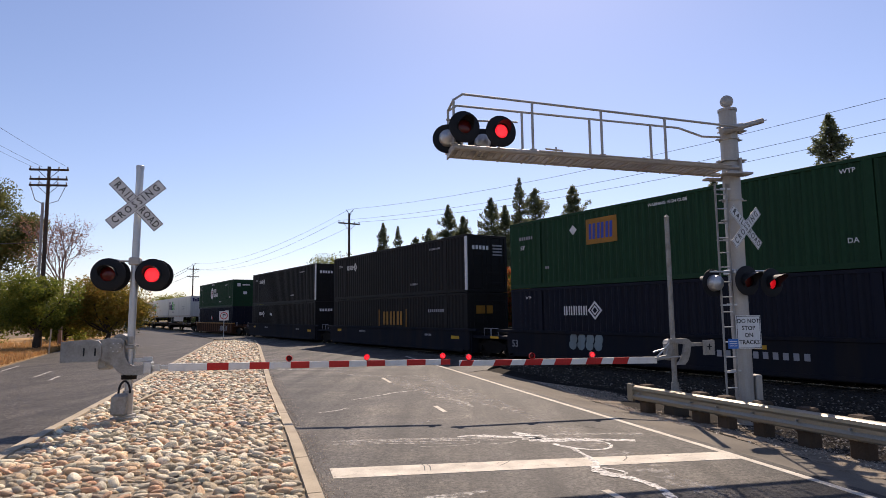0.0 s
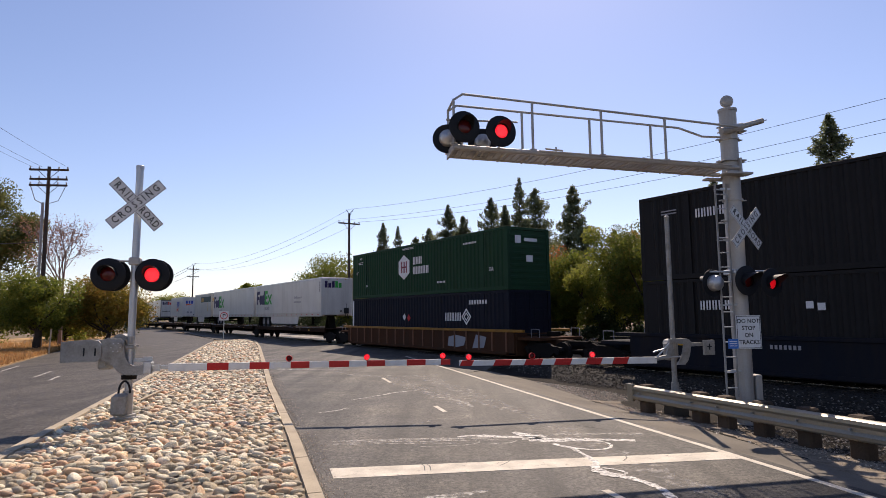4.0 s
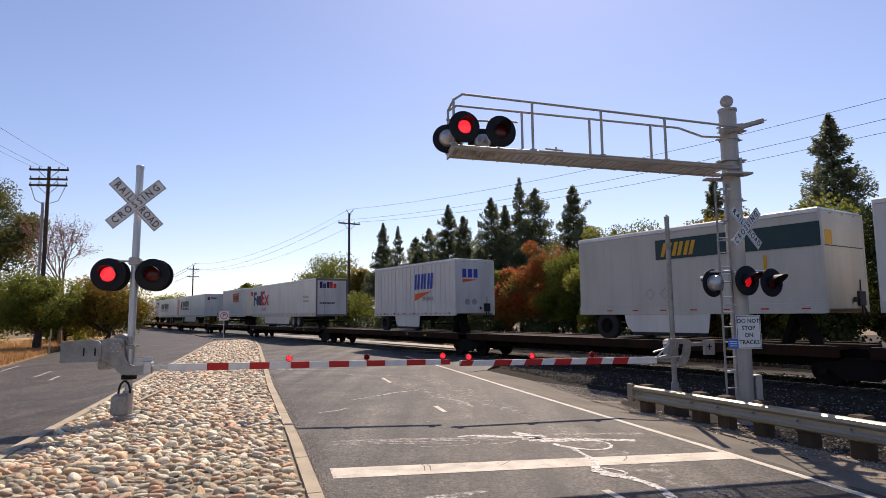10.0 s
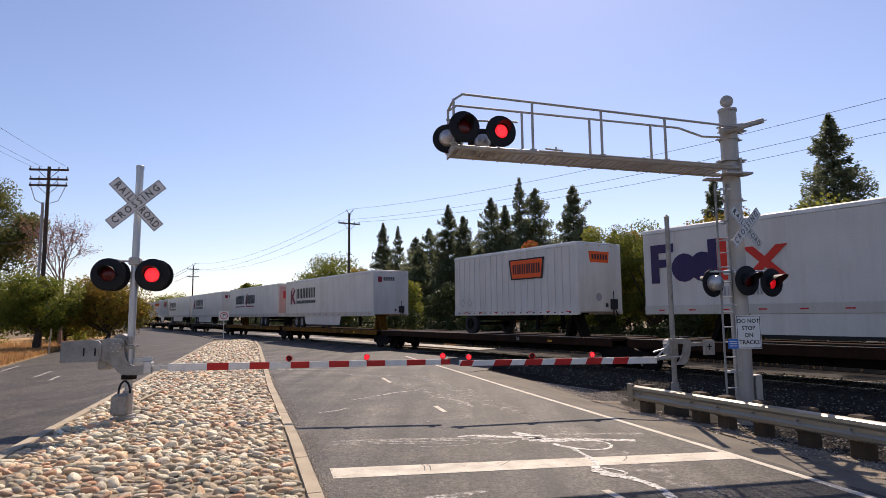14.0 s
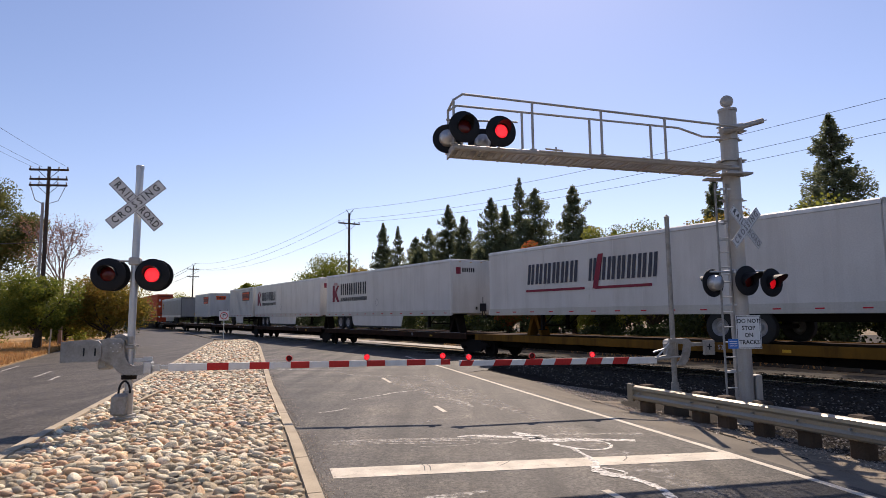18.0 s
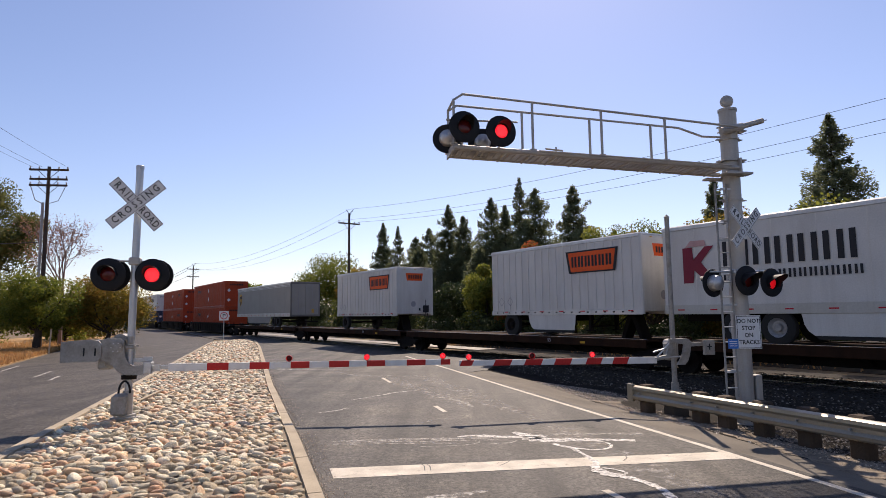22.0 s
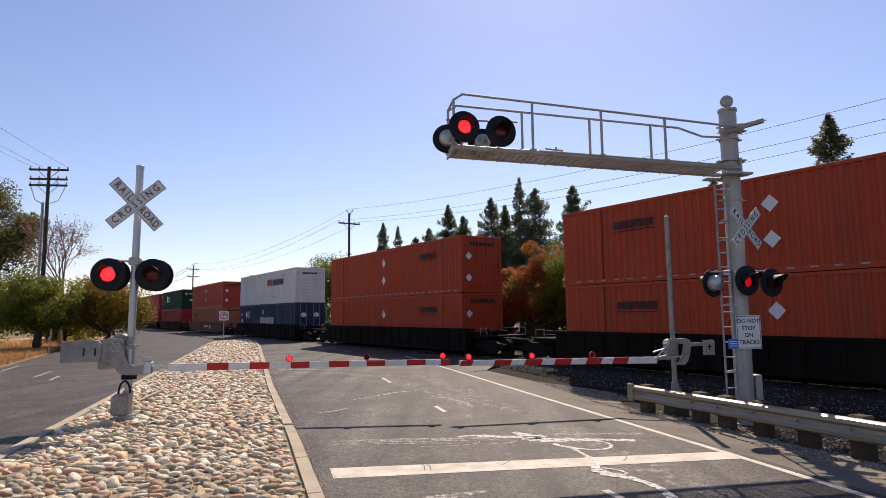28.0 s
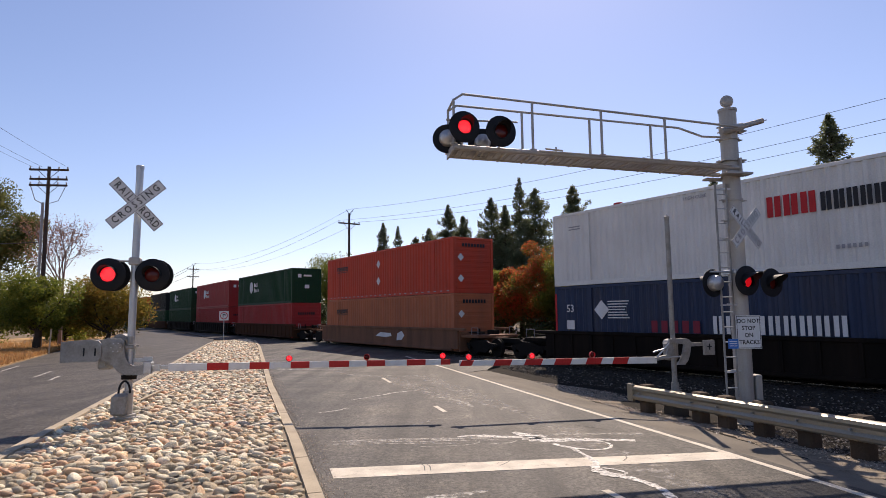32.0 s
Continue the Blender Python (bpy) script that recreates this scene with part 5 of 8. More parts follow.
def road_wheel(parent, x, y, metal=WHEELMETAL):
    ax = pose(x, y, 0, 90, 0, 0)
    t = Shape().turned([(0.28, 0.13), (0.44, 0.13), (0.5, 0.09), (0.5, -0.09), (0.44, -0.13), (0.28, -0.13)], 24, Matrix.Translation((x, y, 0.5)) @ pose(0, 0, 0, 90, 0, 0))
    w = part("wheel", t, RUBBER, parent, "black truck tyre on a pale rim")
    r = Shape().turned([(0.29, 0.12), (0.26, 0.1), (0.2, 0.03), (0.12, 0.03), (0.1, 0.12), (0.0, 0.13)], 20, Matrix.Translation((x, y, 0.5)) @ pose(0, 0, 0, 90 if y < 0 else -90, 0, 0))
    part("rim", r, metal, w)


def trailer(label, mat, length, rear_near, ribs=False, skirt=None, frame_mat=None, rail=None, slide=0.9, group="road trailers on the train"):
    """A road trailer: front at x = 0, tail at -length; floor of the wheels at z = 0, box from 0.9 to 3.82."""
    ob = thing("semi_trailer", pose(0, 0, 0), label, "trailer", group)
    hw, z0, z1 = 1.3, 0.9, 3.82
    part("box_body", Shape().box(-length, 0, -hw + 0.02, hw - 0.02, z0 + 0.1, z1 - 0.06, 0.05), mat, ob)
    rl = rail or T_ALU
    for y in (-hw, hw - 0.05):
        part("bottom_rail", Shape().box(-length + 0.02, -0.02, y - 0.004, y + 0.054, z0, z0 + (0.2 if ribs else 0.3), 0.01), T_CREAM if not ribs and mat is not T_GREY else rl, ob)
        part("top_rail", Shape().box(-length + 0.02, -0.02, y - 0.004, y + 0.054, z1 - 0.16, z1 - 0.03, 0.012), rl, ob)
    part("roof", Shape().box(-length + 0.03, -0.03, -hw + 0.04, hw - 0.04, z1 - 0.07, z1, 0.02), T_ALU, ob)
    n = int(length / (0.42 if ribs else 1.22))
    me = Shape().box(-0.045 if ribs else -0.016, 0.045 if ribs else 0.016, -0.026 if ribs else -0.005, 0.0, z0 + (0.2 if ribs else 0.3), z1 - 0.16, 0.008 if ribs else 0).mesh("panel_rib", SEAM if ribs or mat is T_WHITE else mat)
    foot = Shape().box(-0.05, 0.05, -0.004, 0.0, z0 + 0.08, z0 + 0.13).mesh("rib_foot", MBLACK, 0)
    for k in range(1, n):
        part("panel_rib", me, mat, ob, m=pose(-length * k / n, -hw + 0.02, 0))
        if ribs:
            part("rib_foot", foot, MBLACK, ob, m=pose(-length * k / n, -hw - 0.004, 0))
    # red and white tape along the bottom rail
    tape = Shape().box(-0.12, 0.12, -hw - 0.008, -hw - 0.004, z0 + 0.12, z0 + 0.16).mesh("reflector_tape", MRED)
    for k in range(int(length / 1.15)):
        part("reflector_tape", tape, MRED, ob, m=pose(-0.5 - k * 1.15, 0, 0))
    fm = frame_mat or mat
    if rear_near:
        for y0, y1 in ((-hw + 0.12, -0.01), (0.01, hw - 0.12)):
            d = part("door", Shape().box(0.0, 0.05, y0, y1, z0 + 0.15, z1 - 0.18, 0.01), mat, ob)
            part("lock_rod", Shape().cyl((0.065, (y0 + y1) / 2, z0 + 0.1), (0.065, (y0 + y1) / 2, z1 - 0.2), 0.015, n=6), MGREY, d)
        fr = Shape().box(0.0, 0.08, -hw, -hw + 0.12, z0, z1, 0.015).box(0.0, 0.08, hw - 0.12, hw, z0, z1, 0.015).box(0.0, 0.08, -hw, hw, z1 - 0.18, z1, 0.015).box(0.0, 0.08, -hw, hw, z0, z0 + 0.15, 0.015)
        part("door_frame", fr, fm, ob)
        part("bumper_bar", Shape().box(-0.05, 0.05, -1.15, 1.15, 0.42, 0.52, 0.01).box(-0.04, 0.04, -0.6, -0.52, 0.5, 0.95, 0.01).box(-0.04, 0.04, 0.52, 0.6, 0.5, 0.95, 0.01), UNDER, ob)
    else:
        nose = Shape().box(0.0, 0.02, -hw + 0.1, hw - 0.1, z0 + 0.12, z1 - 0.1, 0.008)
        part("nose_panel", nose, mat, ob)
        for y in (-hw + 0.02, hw - 0.12):
            part("nose_post", Shape().cyl((-0.03, y + 0.05, z0 + 0.02), (-0.03, y + 0.05, z1 - 0.05), 0.075, n=12), fm, ob)
        part("service_box", Shape().box(0.02, 0.1, 0.55, 0.95, z0 + 0.2, z0 + 0.62, 0.02).cyl((0.08, 0.3, z0 + 0.3), (0.08, 0.3, z0 + 0.45), 0.05, n=8), MBLACK, ob, "black electrical and brake line box")
        part("brake_hose", Shape().cyl((0.08, 0.7, z0 + 0.2), (0.12, 0.62, z0 - 0.1), 0.025, n=6).cyl((0.08, 0.8, z0 + 0.2), (0.14, 0.9, z0 - 0.15), 0.025, n=6).cyl((0.05, 0.75, z0 + 0.6), (0.05, 0.75, z0 + 0.95), 0.018, n=6), MBLACK, ob)
        for y in (-0.7, 0.0, 0.7):
            part("marker_lamp", Shape().box(0.02, 0.04, y - 0.05, y + 0.05, z1 - 0.16, z1 - 0.12), YELLOW, ob, smooth=0)
    # running gear
    axles = (2.5, 3.7) if length > 12 else (1.0,)
    for a in axles:
        x = -a - slide if rear_near else -length + a + (0.0 if length > 12 else 0.3)
        part("axle", Shape().cyl((x, -1.0, 0.5), (x, 1.0, 0.5), 0.07, n=8), UNDER, ob)
        for y in (-1.12, 1.12):
            road_wheel(ob, x, y, WHEELMETAL if length > 12 and mat is not T_GREY else UNDER)
    part("subframe", Shape().box(-length + 0.3 if not rear_near else -5.6, -length + 4.6 if not rear_near else -0.4, -0.5, 0.5, 0.66, 0.92, 0.02), UNDER, ob)
    xl = -length + 3.0 if rear_near else -2.9
    for y in (-0.75, 0.75):
        part("landing_leg", Shape().box(xl - 0.07, xl + 0.07, y - 0.07, y + 0.07, 0.3, 0.95, 0.01).box(xl - 0.15, xl + 0.15, y - 0.12, y + 0.12, 0.26, 0.3, 0.005), UNDER, ob)
    part("leg_brace", Shape().cyl((xl, -0.75, 0.45), (xl, 0.75, 0.45), 0.03, n=6).cyl((xl, -0.75, 0.4), (xl + 0.7, -0.75, 0.92), 0.03, n=6).cyl((xl, 0.75, 0.4), (xl + 0.7, 0.75, 0.92), 0.03, n=6), UNDER, ob)
    if skirt:
        x0, x1, mt, cut = skirt
        if length < 12:
            x0 += 0.25
        part("side_skirt", Shape().slab([(x0, z0), (x1, z0), (x1 - cut, 0.3), (x0 + 0.32, 0.3), (x0 + 0.16, 0.42), (x0 + 0.06, 0.6)], -hw + 0.02, -hw + 0.05), mt, ob, "pale aerodynamic side skirt", smooth=0)
        part("skirt_edge", Shape().slab([(x0 + 0.32, 0.3), (x1 - cut, 0.3), (x1 - cut - 0.04, 0.2), (x0 + 0.42, 0.2)], -hw + 0.022, -hw + 0.046), RUBBER, ob, "dark rubber edge of the skirt", smooth=0)
    return ob
# ---- what the train carries ----
def bars(x0, z0, w, h, pattern, fill=0.6):
    """A lost word as plain bars, one a letter; pattern gives their heights."""
    c = w / len(pattern)
    return [(x0 + i * c, x0 + i * c + c * fill, z0, z0 + h * k) for i, k in enumerate(pattern)]


def signs(parent, name, x, z, w, h, n, mat, y, label="", lean=0.0, fill=0.6):
    """A lost word as n pairs of plain upright bars, each pair a part of its own."""
    c = w / n
    for i in range(n):
        q = Shape()
        for o in (0.0, 0.46):
            x0, x1 = x + (i + o) * c, x + (i + o + fill * 0.46) * c
            q.slab([(x0, z), (x1, z), (x1 + lean * h, z + h), (x0 + lean * h, z + h)], y - 0.004, y)
        part(name, q, mat, parent, label, smooth=0)


def disc(x, z, r, n=16):
    """A round plate as an outline (x, z)."""
    return [(x + r * math.cos(2 * math.pi * k / n), z + r * math.sin(2 * math.pi * k / n)) for k in range(n)]


def ring_mark(parent, name, x, z, r, t, mat, y):
    s = Shape()
    o, i = diamond(x, z, r), diamond(x, z, r - t)
    for k in range(4):
        s.slab([o[k], o[(k + 1) % 4], i[(k + 1) % 4], i[k]], y - 0.004, y)
    return part(name, s, mat, parent, smooth=0)


def poly_mark(parent, name, pts, mat, y, label=""):
    return part(name, Shape().slab(pts, y - 0.004, y), mat, parent, label, smooth=0)


def end_poly(parent, name, pts, mat, x):
    s = Shape()
    n = len(pts)
    s.add([(x, a, b) for a, b in pts] + [(x + 0.004, a, b) for a, b in pts], [tuple(range(n)), tuple(reversed(range(n, 2 * n)))] + [(i, n + i, n + (i + 1) % n, (i + 1) % n) for i in range(n)])
    return part(name, s, mat, parent, smooth=0)


FRONT = 0.004
BOTTOM, TOP = 0.22, 0.22 + CH + 0.02
LN = 16.154


def stack(u, low, high):
    """Sets two containers on each other in a well whose front lies at u."""
    for ob, z in ((low, BOTTOM), (high, TOP)):
        ride(ob, u, 0, z)


def long_logo(ob, x, z, k=1.0):
    """A wide white word mark with a diamond."""
    signs(ob, "logo_shape", x, z, 1.3 * k, 0.36 * k, 5, MWHITE, NEAR, fill=0.56)
    ring_mark(ob, "logo_diamond", x + 1.62 * k, z + 0.18 * k, 0.36 * k, 0.1 * k, MWHITE, NEAR)
    ring_mark(ob, "logo_diamond", x + 1.62 * k, z + 0.18 * k, 0.19 * k, 0.07 * k, MWHITE, NEAR)


def small_marks(ob, mat, seed):
    """Small stencilled lines that no one can read."""
    rng = random.Random(seed)
    r = []
    for k in range(3):
        r += [(-LN + 0.9 + k * 0.0, -LN + 1.5, 2.3 - k * 0.1, 2.34 - k * 0.1)] if k < 2 else []
    r += bars(-3.4, 2.35, 1.1, 0.1, (1,) * 9) + bars(-5.2 - rng.random(), 0.55, 0.8, 0.11, (1,) * 6)
    marks(ob, "stencil_bar", r, mat, NEAR)


# first pair: green on navy
hi = container("dark green ribbed container with a square orange emblem", C_GREEN)
poly_mark(hi, "emblem", [(-11.58, 1.54), (-10.07, 1.54), (-10.07, 2.52), (-11.58, 2.52)], OCHRE, NEAR, "faded orange square emblem")
signs(hi, "emblem_shape", -11.45, 1.73, 1.25, 0.6, 3, MBLUE, NEAR - 0.004, fill=0.66, lean=0.05)
poly_mark(hi, "diamond", diamond(-12.27, 2.2, 0.2), MWHITE, NEAR)
letters("size_letters", "53'", 0.24, MWHITE, hi, pose(-15.3, NEAR - 0.003, 1.75) @ UPRIGHT)
letters("stencil_letters", "WTP", 0.18, MWHITE, hi, pose(-2.37, NEAR - 0.003, 2.58) @ UPRIGHT)
letters("stencil_letters", "DA", 0.2, MWHITE, hi, pose(-2.36, NEAR - 0.003, 0.73) @ UPRIGHT)
letters("stencil_letters", "WARNING HIGH CUBE", 0.15, MWHITE, hi, pose(-7.9, NEAR - 0.003, 2.63) @ UPRIGHT)
marks(hi, "stencil_bar", bars(-15.5, 2.1, 0.9, 0.14, (1,) * 6) + bars(-13.9, 0.75, 0.25, 0.12, (1,) * 2), MGREY, NEAR)
lo = container("dark navy ribbed container with a long white emblem", C_NAVY)
long_logo(lo, -12.9, 1.75, 1.0)
letters("stencil_letters", "WTP", 0.15, MWHITE, lo, pose(-15.0, NEAR - 0.003, 2.5) @ UPRIGHT)
stack(-6.25, lo, hi)
w = well_car("dark blue well car with pale graffiti and faded markings", W_NAVY, -9.7, 13.3 - 1.75, ribs=False)
letters("size_letters", "53", 0.42, MGREY, w, pose(-19.6 + 0.4, -1.475, 0.72) @ UPRIGHT)
marks(w, "number_bar", bars(-9.75, 0.66, 2.85, 0.2, (1,) * 10, 0.55), MGREY, -1.43)
for k in range(4):
    for o, zc in ((0.0, 0.8), (0.05, 1.04)):
        part("graffiti", Shape().slab(disc(-15.8 + 0.43 * k + o, zc, 0.2, 9), -1.434 - 0.0012 * k - o * 0.04, -1.43), MTEALPALE, w, "pale teal graffiti blots", smooth=0)
part("panel_mark", Shape().box(-9.2, -8.2, -1.434, -1.43, 0.93, 1.05).box(-21.0, -20.4, -1.434, -1.43, 0.9, 1.0), YELLOW, w, smooth=0)

# second and third pairs: charcoal
for u, yel, lab in ((13.25, True, "charcoal container above one with yellow emblem"), (32.85, False, "charcoal ribbed container with a white emblem")):
    hi = container("charcoal ribbed container with a small white emblem", C_DARK)
    long_logo(hi, -LN + 2.2, 1.95, 0.8)
    small_marks(hi, MGREY, 3)
    end_marks(hi, "logo_bar", [(-0.95 + 0.22 * k, -0.8 + 0.22 * k, 2.15, 2.35) for k in range(5)], MWHITE, FRONT, "white emblem bars")
    end_marks(hi, "stencil_bar", [(0.35, 0.95, 2.35 - 0.16 * k, 2.43 - 0.16 * k) for k in range(4)], MGREY, FRONT)
    part("pale_post", Shape().box(-0.17, 0.006, -CW / 2 - 0.012, -CW / 2 + 0.06, 0.1, CH - 0.1, 0.01), MWHITE, hi, "pale galvanised corner post")
    if yel:
        lo = container("charcoal ribbed container with a broad yellow emblem", C_DARK)
        signs(lo, "emblem_shape", -8.7, 1.25, 2.5, 0.78, 3, OCHRE, NEAR, "faded yellow emblem shapes", fill=0.62)
        marks(lo, "emblem_bar", [(-9.3, -9.2, 1.15, 2.15), (-6.0, -5.9, 1.15, 2.15)], OCHRE, NEAR)
        marks(lo, "stencil_bar", bars(-3.6, 1.95, 1.6, 0.16, (1,) * 8), MGREY, NEAR)
        end_marks(lo, "emblem", [(-0.75, -0.2, 1.85, 2.25), (-0.1, 0.3, 1.85, 2.25)], OCHRE, FRONT)
    else:
        lo = container("charcoal ribbed container with a small white emblem", C_DARK)
        long_logo(lo, -LN + 2.2, 1.9, 0.8)
        marks(lo, "hazard_mark", [(-LN + 5.4, -LN + 5.6, 1.9, 2.1), (-LN + 5.7, -LN + 5.9, 1.85, 2.05)], MWHITE, NEAR)
        end_marks(lo, "logo_bar", [(-0.95 + 0.22 * k, -0.8 + 0.22 * k, 2.15, 2.35) for k in range(5)], MWHITE, FRONT)
    stack(u, lo, hi)
    wc = well_car("dark blue-black smooth-sided well car", W_NAVY, u - 1.75 if yel else u - 1.75, u + LN + (1.75 if yel else 2.0), lead=True, tail=not yel, ribs=False)
    marks(wc, "stencil_bar", bars(-13.5, 0.95, 0.9, 0.12, (1,) * 7) + bars(-5.5, 0.9, 0.7, 0.1, (1,) * 5), MGREY, -1.43)
    part("panel_mark", Shape().box(-16.9, -16.3, -1.434, -1.43, 0.95, 1.1).box(-3.0, -2.3, -1.434, -1.43, 0.8, 0.95), YELLOW, wc, smooth=0)

# fourth pair: green with a white hexagon, on a rusty car
hi = container("dark green ribbed container with a white hexagon emblem", C_GREEN, doors=False)
HX = -9.32
poly_mark(hi, "hexagon", [(HX + 0.72 * math.cos(radians(60 * k + 30)), 1.64 + 0.72 * math.sin(radians(60 * k + 30))) for k in range(6)], MWHITE, NEAR, "white hexagon emblem")
marks(hi, "emblem_bar", [(HX - 0.33, HX - 0.24, 1.32, 1.97), (HX - 0.14, HX - 0.05, 1.32, 1.97), (HX + 0.05, HX + 0.14, 1.32, 1.97), (HX + 0.24, HX + 0.33, 1.32, 1.97), (HX - 0.24, HX + 0.24, 1.6, 1.69)], MMAROON, NEAR - 0.004)
signs(hi, "name_shape", -8.3, 1.72, 1.0, 0.42, 3, MWHITE, NEAR, fill=0.7)
signs(hi, "name_shape", -8.3, 1.18, 1.7, 0.42, 5, MWHITE, NEAR, fill=0.7)
letters("stencil_letters", "WARNING HIGH", 0.17, MWHITE, hi, pose(-8.9, NEAR - 0.003, 2.68) @ UPRIGHT)
letters("stencil_letters", "DA", 0.17, MWHITE, hi, pose(-14.05, NEAR - 0.003, 0.75) @ UPRIGHT)
letters("stencil_letters", "WTP", 0.15, MWHITE, hi, pose(-14.9, NEAR - 0.003, 2.55) @ UPRIGHT)
letters("size_letters", "53'", 0.24, MWHITE, hi, pose(-15.44, NEAR - 0.003, 1.62) @ UPRIGHT)
letters("stencil_letters", "DA", 0.26, MWHITE, hi, pose(-1.2, NEAR - 0.003, 1.0) @ UPRIGHT)
small_marks(hi, MWHITE, 5)
end_marks(hi, "emblem", [(-0.85, -0.5, 2.15, 2.5), (-0.3, 0.5, 2.25, 2.4), (-0.2, 0.2, 1.3, 1.6)], MWHITE, FRONT + 0.02)
lo = container("dark navy ribbed container with a long white emblem", C_NAVY, doors=True)
long_logo(lo, -5.1, 1.5, 1.15)
marks(lo, "stencil_bar", bars(-3.0, 2.3, 1.5, 0.2, (1,) * 7), MWHITE, NEAR)
poly_mark(lo, "hazard_diamond", diamond(-9.3, 1.7, 0.2), MWHITE, NEAR)
poly_mark(lo, "hazard_diamond", diamond(-8.8, 1.65, 0.2), MRED, NEAR)
part("pale_post", Shape().box(-LN - 0.006, -LN + 0.17, -CW / 2 - 0.012, -CW / 2 + 0.06, 0.1, CH - 0.1, 0.01), MWHITE, lo)
stack(56.3, lo, hi)
wc = well_car("rusty brown ribbed well car with an ochre edge", W_RUST, 54.4, 74.4, trim=W_TAN, edge=OCHRE)
part("graffiti", Shape().slab([(-6.6, 0.45), (-5.8, 0.4), (-5.2, 0.5), (-5.0, 0.9), (-5.9, 1.0), (-6.5, 0.9)], -1.436, -1.43).slab([(-4.5, 0.4), (-3.6, 0.45), (-3.4, 0.95), (-4.2, 1.05)], -1.436, -1.43), MGREY, wc, "dull grey graffiti blotches", smooth=0)

# ---- trailers on articulated flats ----
ENDS = [76.8, 94.6, 111.8, 129.2, 147.0, 165.6, 184.2, 202.3, 220.9, 239.2, 256.5, 273.6, 290.8, 309.4]
DECK_Z = 1.08
HITCHES = [-2.4, -1.6, -1.9, -1.9, -15.2, -3.3, -2.2, -15.2, -2.9, -1.9, -1.8, -2.2, -15.4]
for i in range(13):
    if i in (6, 7):
        flat_car(ENDS[i], ENDS[i + 1], False, HITCHES[i], DECK_YELLOW, "grimy yellow-sided articulated flat car carrying a trailer")
    else:
        flat_car(ENDS[i], ENDS[i + 1], i == 0, HITCHES[i])


def load(ob, u):
    ride(ob, u, 0, DECK_Z)


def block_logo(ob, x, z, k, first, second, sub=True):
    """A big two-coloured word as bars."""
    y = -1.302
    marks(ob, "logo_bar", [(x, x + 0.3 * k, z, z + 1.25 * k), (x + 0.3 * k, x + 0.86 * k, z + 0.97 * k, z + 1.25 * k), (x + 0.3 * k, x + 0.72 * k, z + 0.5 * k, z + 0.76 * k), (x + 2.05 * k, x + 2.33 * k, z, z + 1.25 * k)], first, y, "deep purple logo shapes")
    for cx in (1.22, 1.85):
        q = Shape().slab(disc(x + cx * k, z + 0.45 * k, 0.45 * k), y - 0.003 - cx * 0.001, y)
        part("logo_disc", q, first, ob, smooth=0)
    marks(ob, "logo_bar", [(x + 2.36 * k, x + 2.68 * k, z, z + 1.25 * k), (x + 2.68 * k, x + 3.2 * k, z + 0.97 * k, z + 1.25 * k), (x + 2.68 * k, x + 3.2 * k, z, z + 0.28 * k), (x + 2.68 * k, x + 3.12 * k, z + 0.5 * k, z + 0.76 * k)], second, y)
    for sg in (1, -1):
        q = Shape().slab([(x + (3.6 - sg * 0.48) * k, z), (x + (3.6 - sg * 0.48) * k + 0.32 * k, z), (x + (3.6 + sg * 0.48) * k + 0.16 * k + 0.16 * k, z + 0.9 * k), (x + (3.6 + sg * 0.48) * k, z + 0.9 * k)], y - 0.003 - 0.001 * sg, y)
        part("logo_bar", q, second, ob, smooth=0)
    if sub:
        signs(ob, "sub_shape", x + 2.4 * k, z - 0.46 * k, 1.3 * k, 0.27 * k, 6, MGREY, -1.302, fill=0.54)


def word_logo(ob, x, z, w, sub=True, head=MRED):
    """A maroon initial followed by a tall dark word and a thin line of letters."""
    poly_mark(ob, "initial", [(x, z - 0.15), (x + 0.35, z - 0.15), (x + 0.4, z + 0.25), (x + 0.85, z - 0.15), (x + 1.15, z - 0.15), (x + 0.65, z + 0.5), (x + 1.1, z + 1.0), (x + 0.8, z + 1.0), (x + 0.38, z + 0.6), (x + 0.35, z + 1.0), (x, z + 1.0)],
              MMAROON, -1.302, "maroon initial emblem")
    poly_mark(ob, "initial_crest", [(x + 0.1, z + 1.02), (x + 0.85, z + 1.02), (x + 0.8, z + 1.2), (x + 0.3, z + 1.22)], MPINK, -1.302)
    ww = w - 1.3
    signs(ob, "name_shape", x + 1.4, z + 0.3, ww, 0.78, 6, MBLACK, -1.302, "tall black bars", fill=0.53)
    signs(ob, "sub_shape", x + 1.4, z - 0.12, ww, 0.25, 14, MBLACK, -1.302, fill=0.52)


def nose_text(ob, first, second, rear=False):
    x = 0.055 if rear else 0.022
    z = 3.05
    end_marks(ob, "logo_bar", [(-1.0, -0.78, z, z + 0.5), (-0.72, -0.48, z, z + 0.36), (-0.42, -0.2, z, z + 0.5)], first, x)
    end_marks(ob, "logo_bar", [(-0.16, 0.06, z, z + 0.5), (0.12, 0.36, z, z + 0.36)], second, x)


sk = lambda a, b, cut=0.25: (a, b, T_WHITE, cut)
t = trailer("white box trailer with a purple and green emblem", T_WHITE, 16.15, False, skirt=sk(-11.6, -4.6))
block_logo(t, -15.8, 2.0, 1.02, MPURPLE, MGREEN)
marks(t, "small_bar", bars(-5.6, 2.35, 1.7, 0.2, (1, 0.7, 1, 0.7, 0.7, 0.5, 0.7, 0.7)) + bars(-5.6, 2.0, 1.5, 0.14, (1,) * 10), MGREY, -1.302)
nose_text(t, MPURPLE, MGREEN)
marks(t, "number_bar", [(-0.28, -0.18, 3.4 - 0.13 * k, 3.48 - 0.13 * k) for k in range(6)], MBLACK, -1.302)
load(t, 78.0)
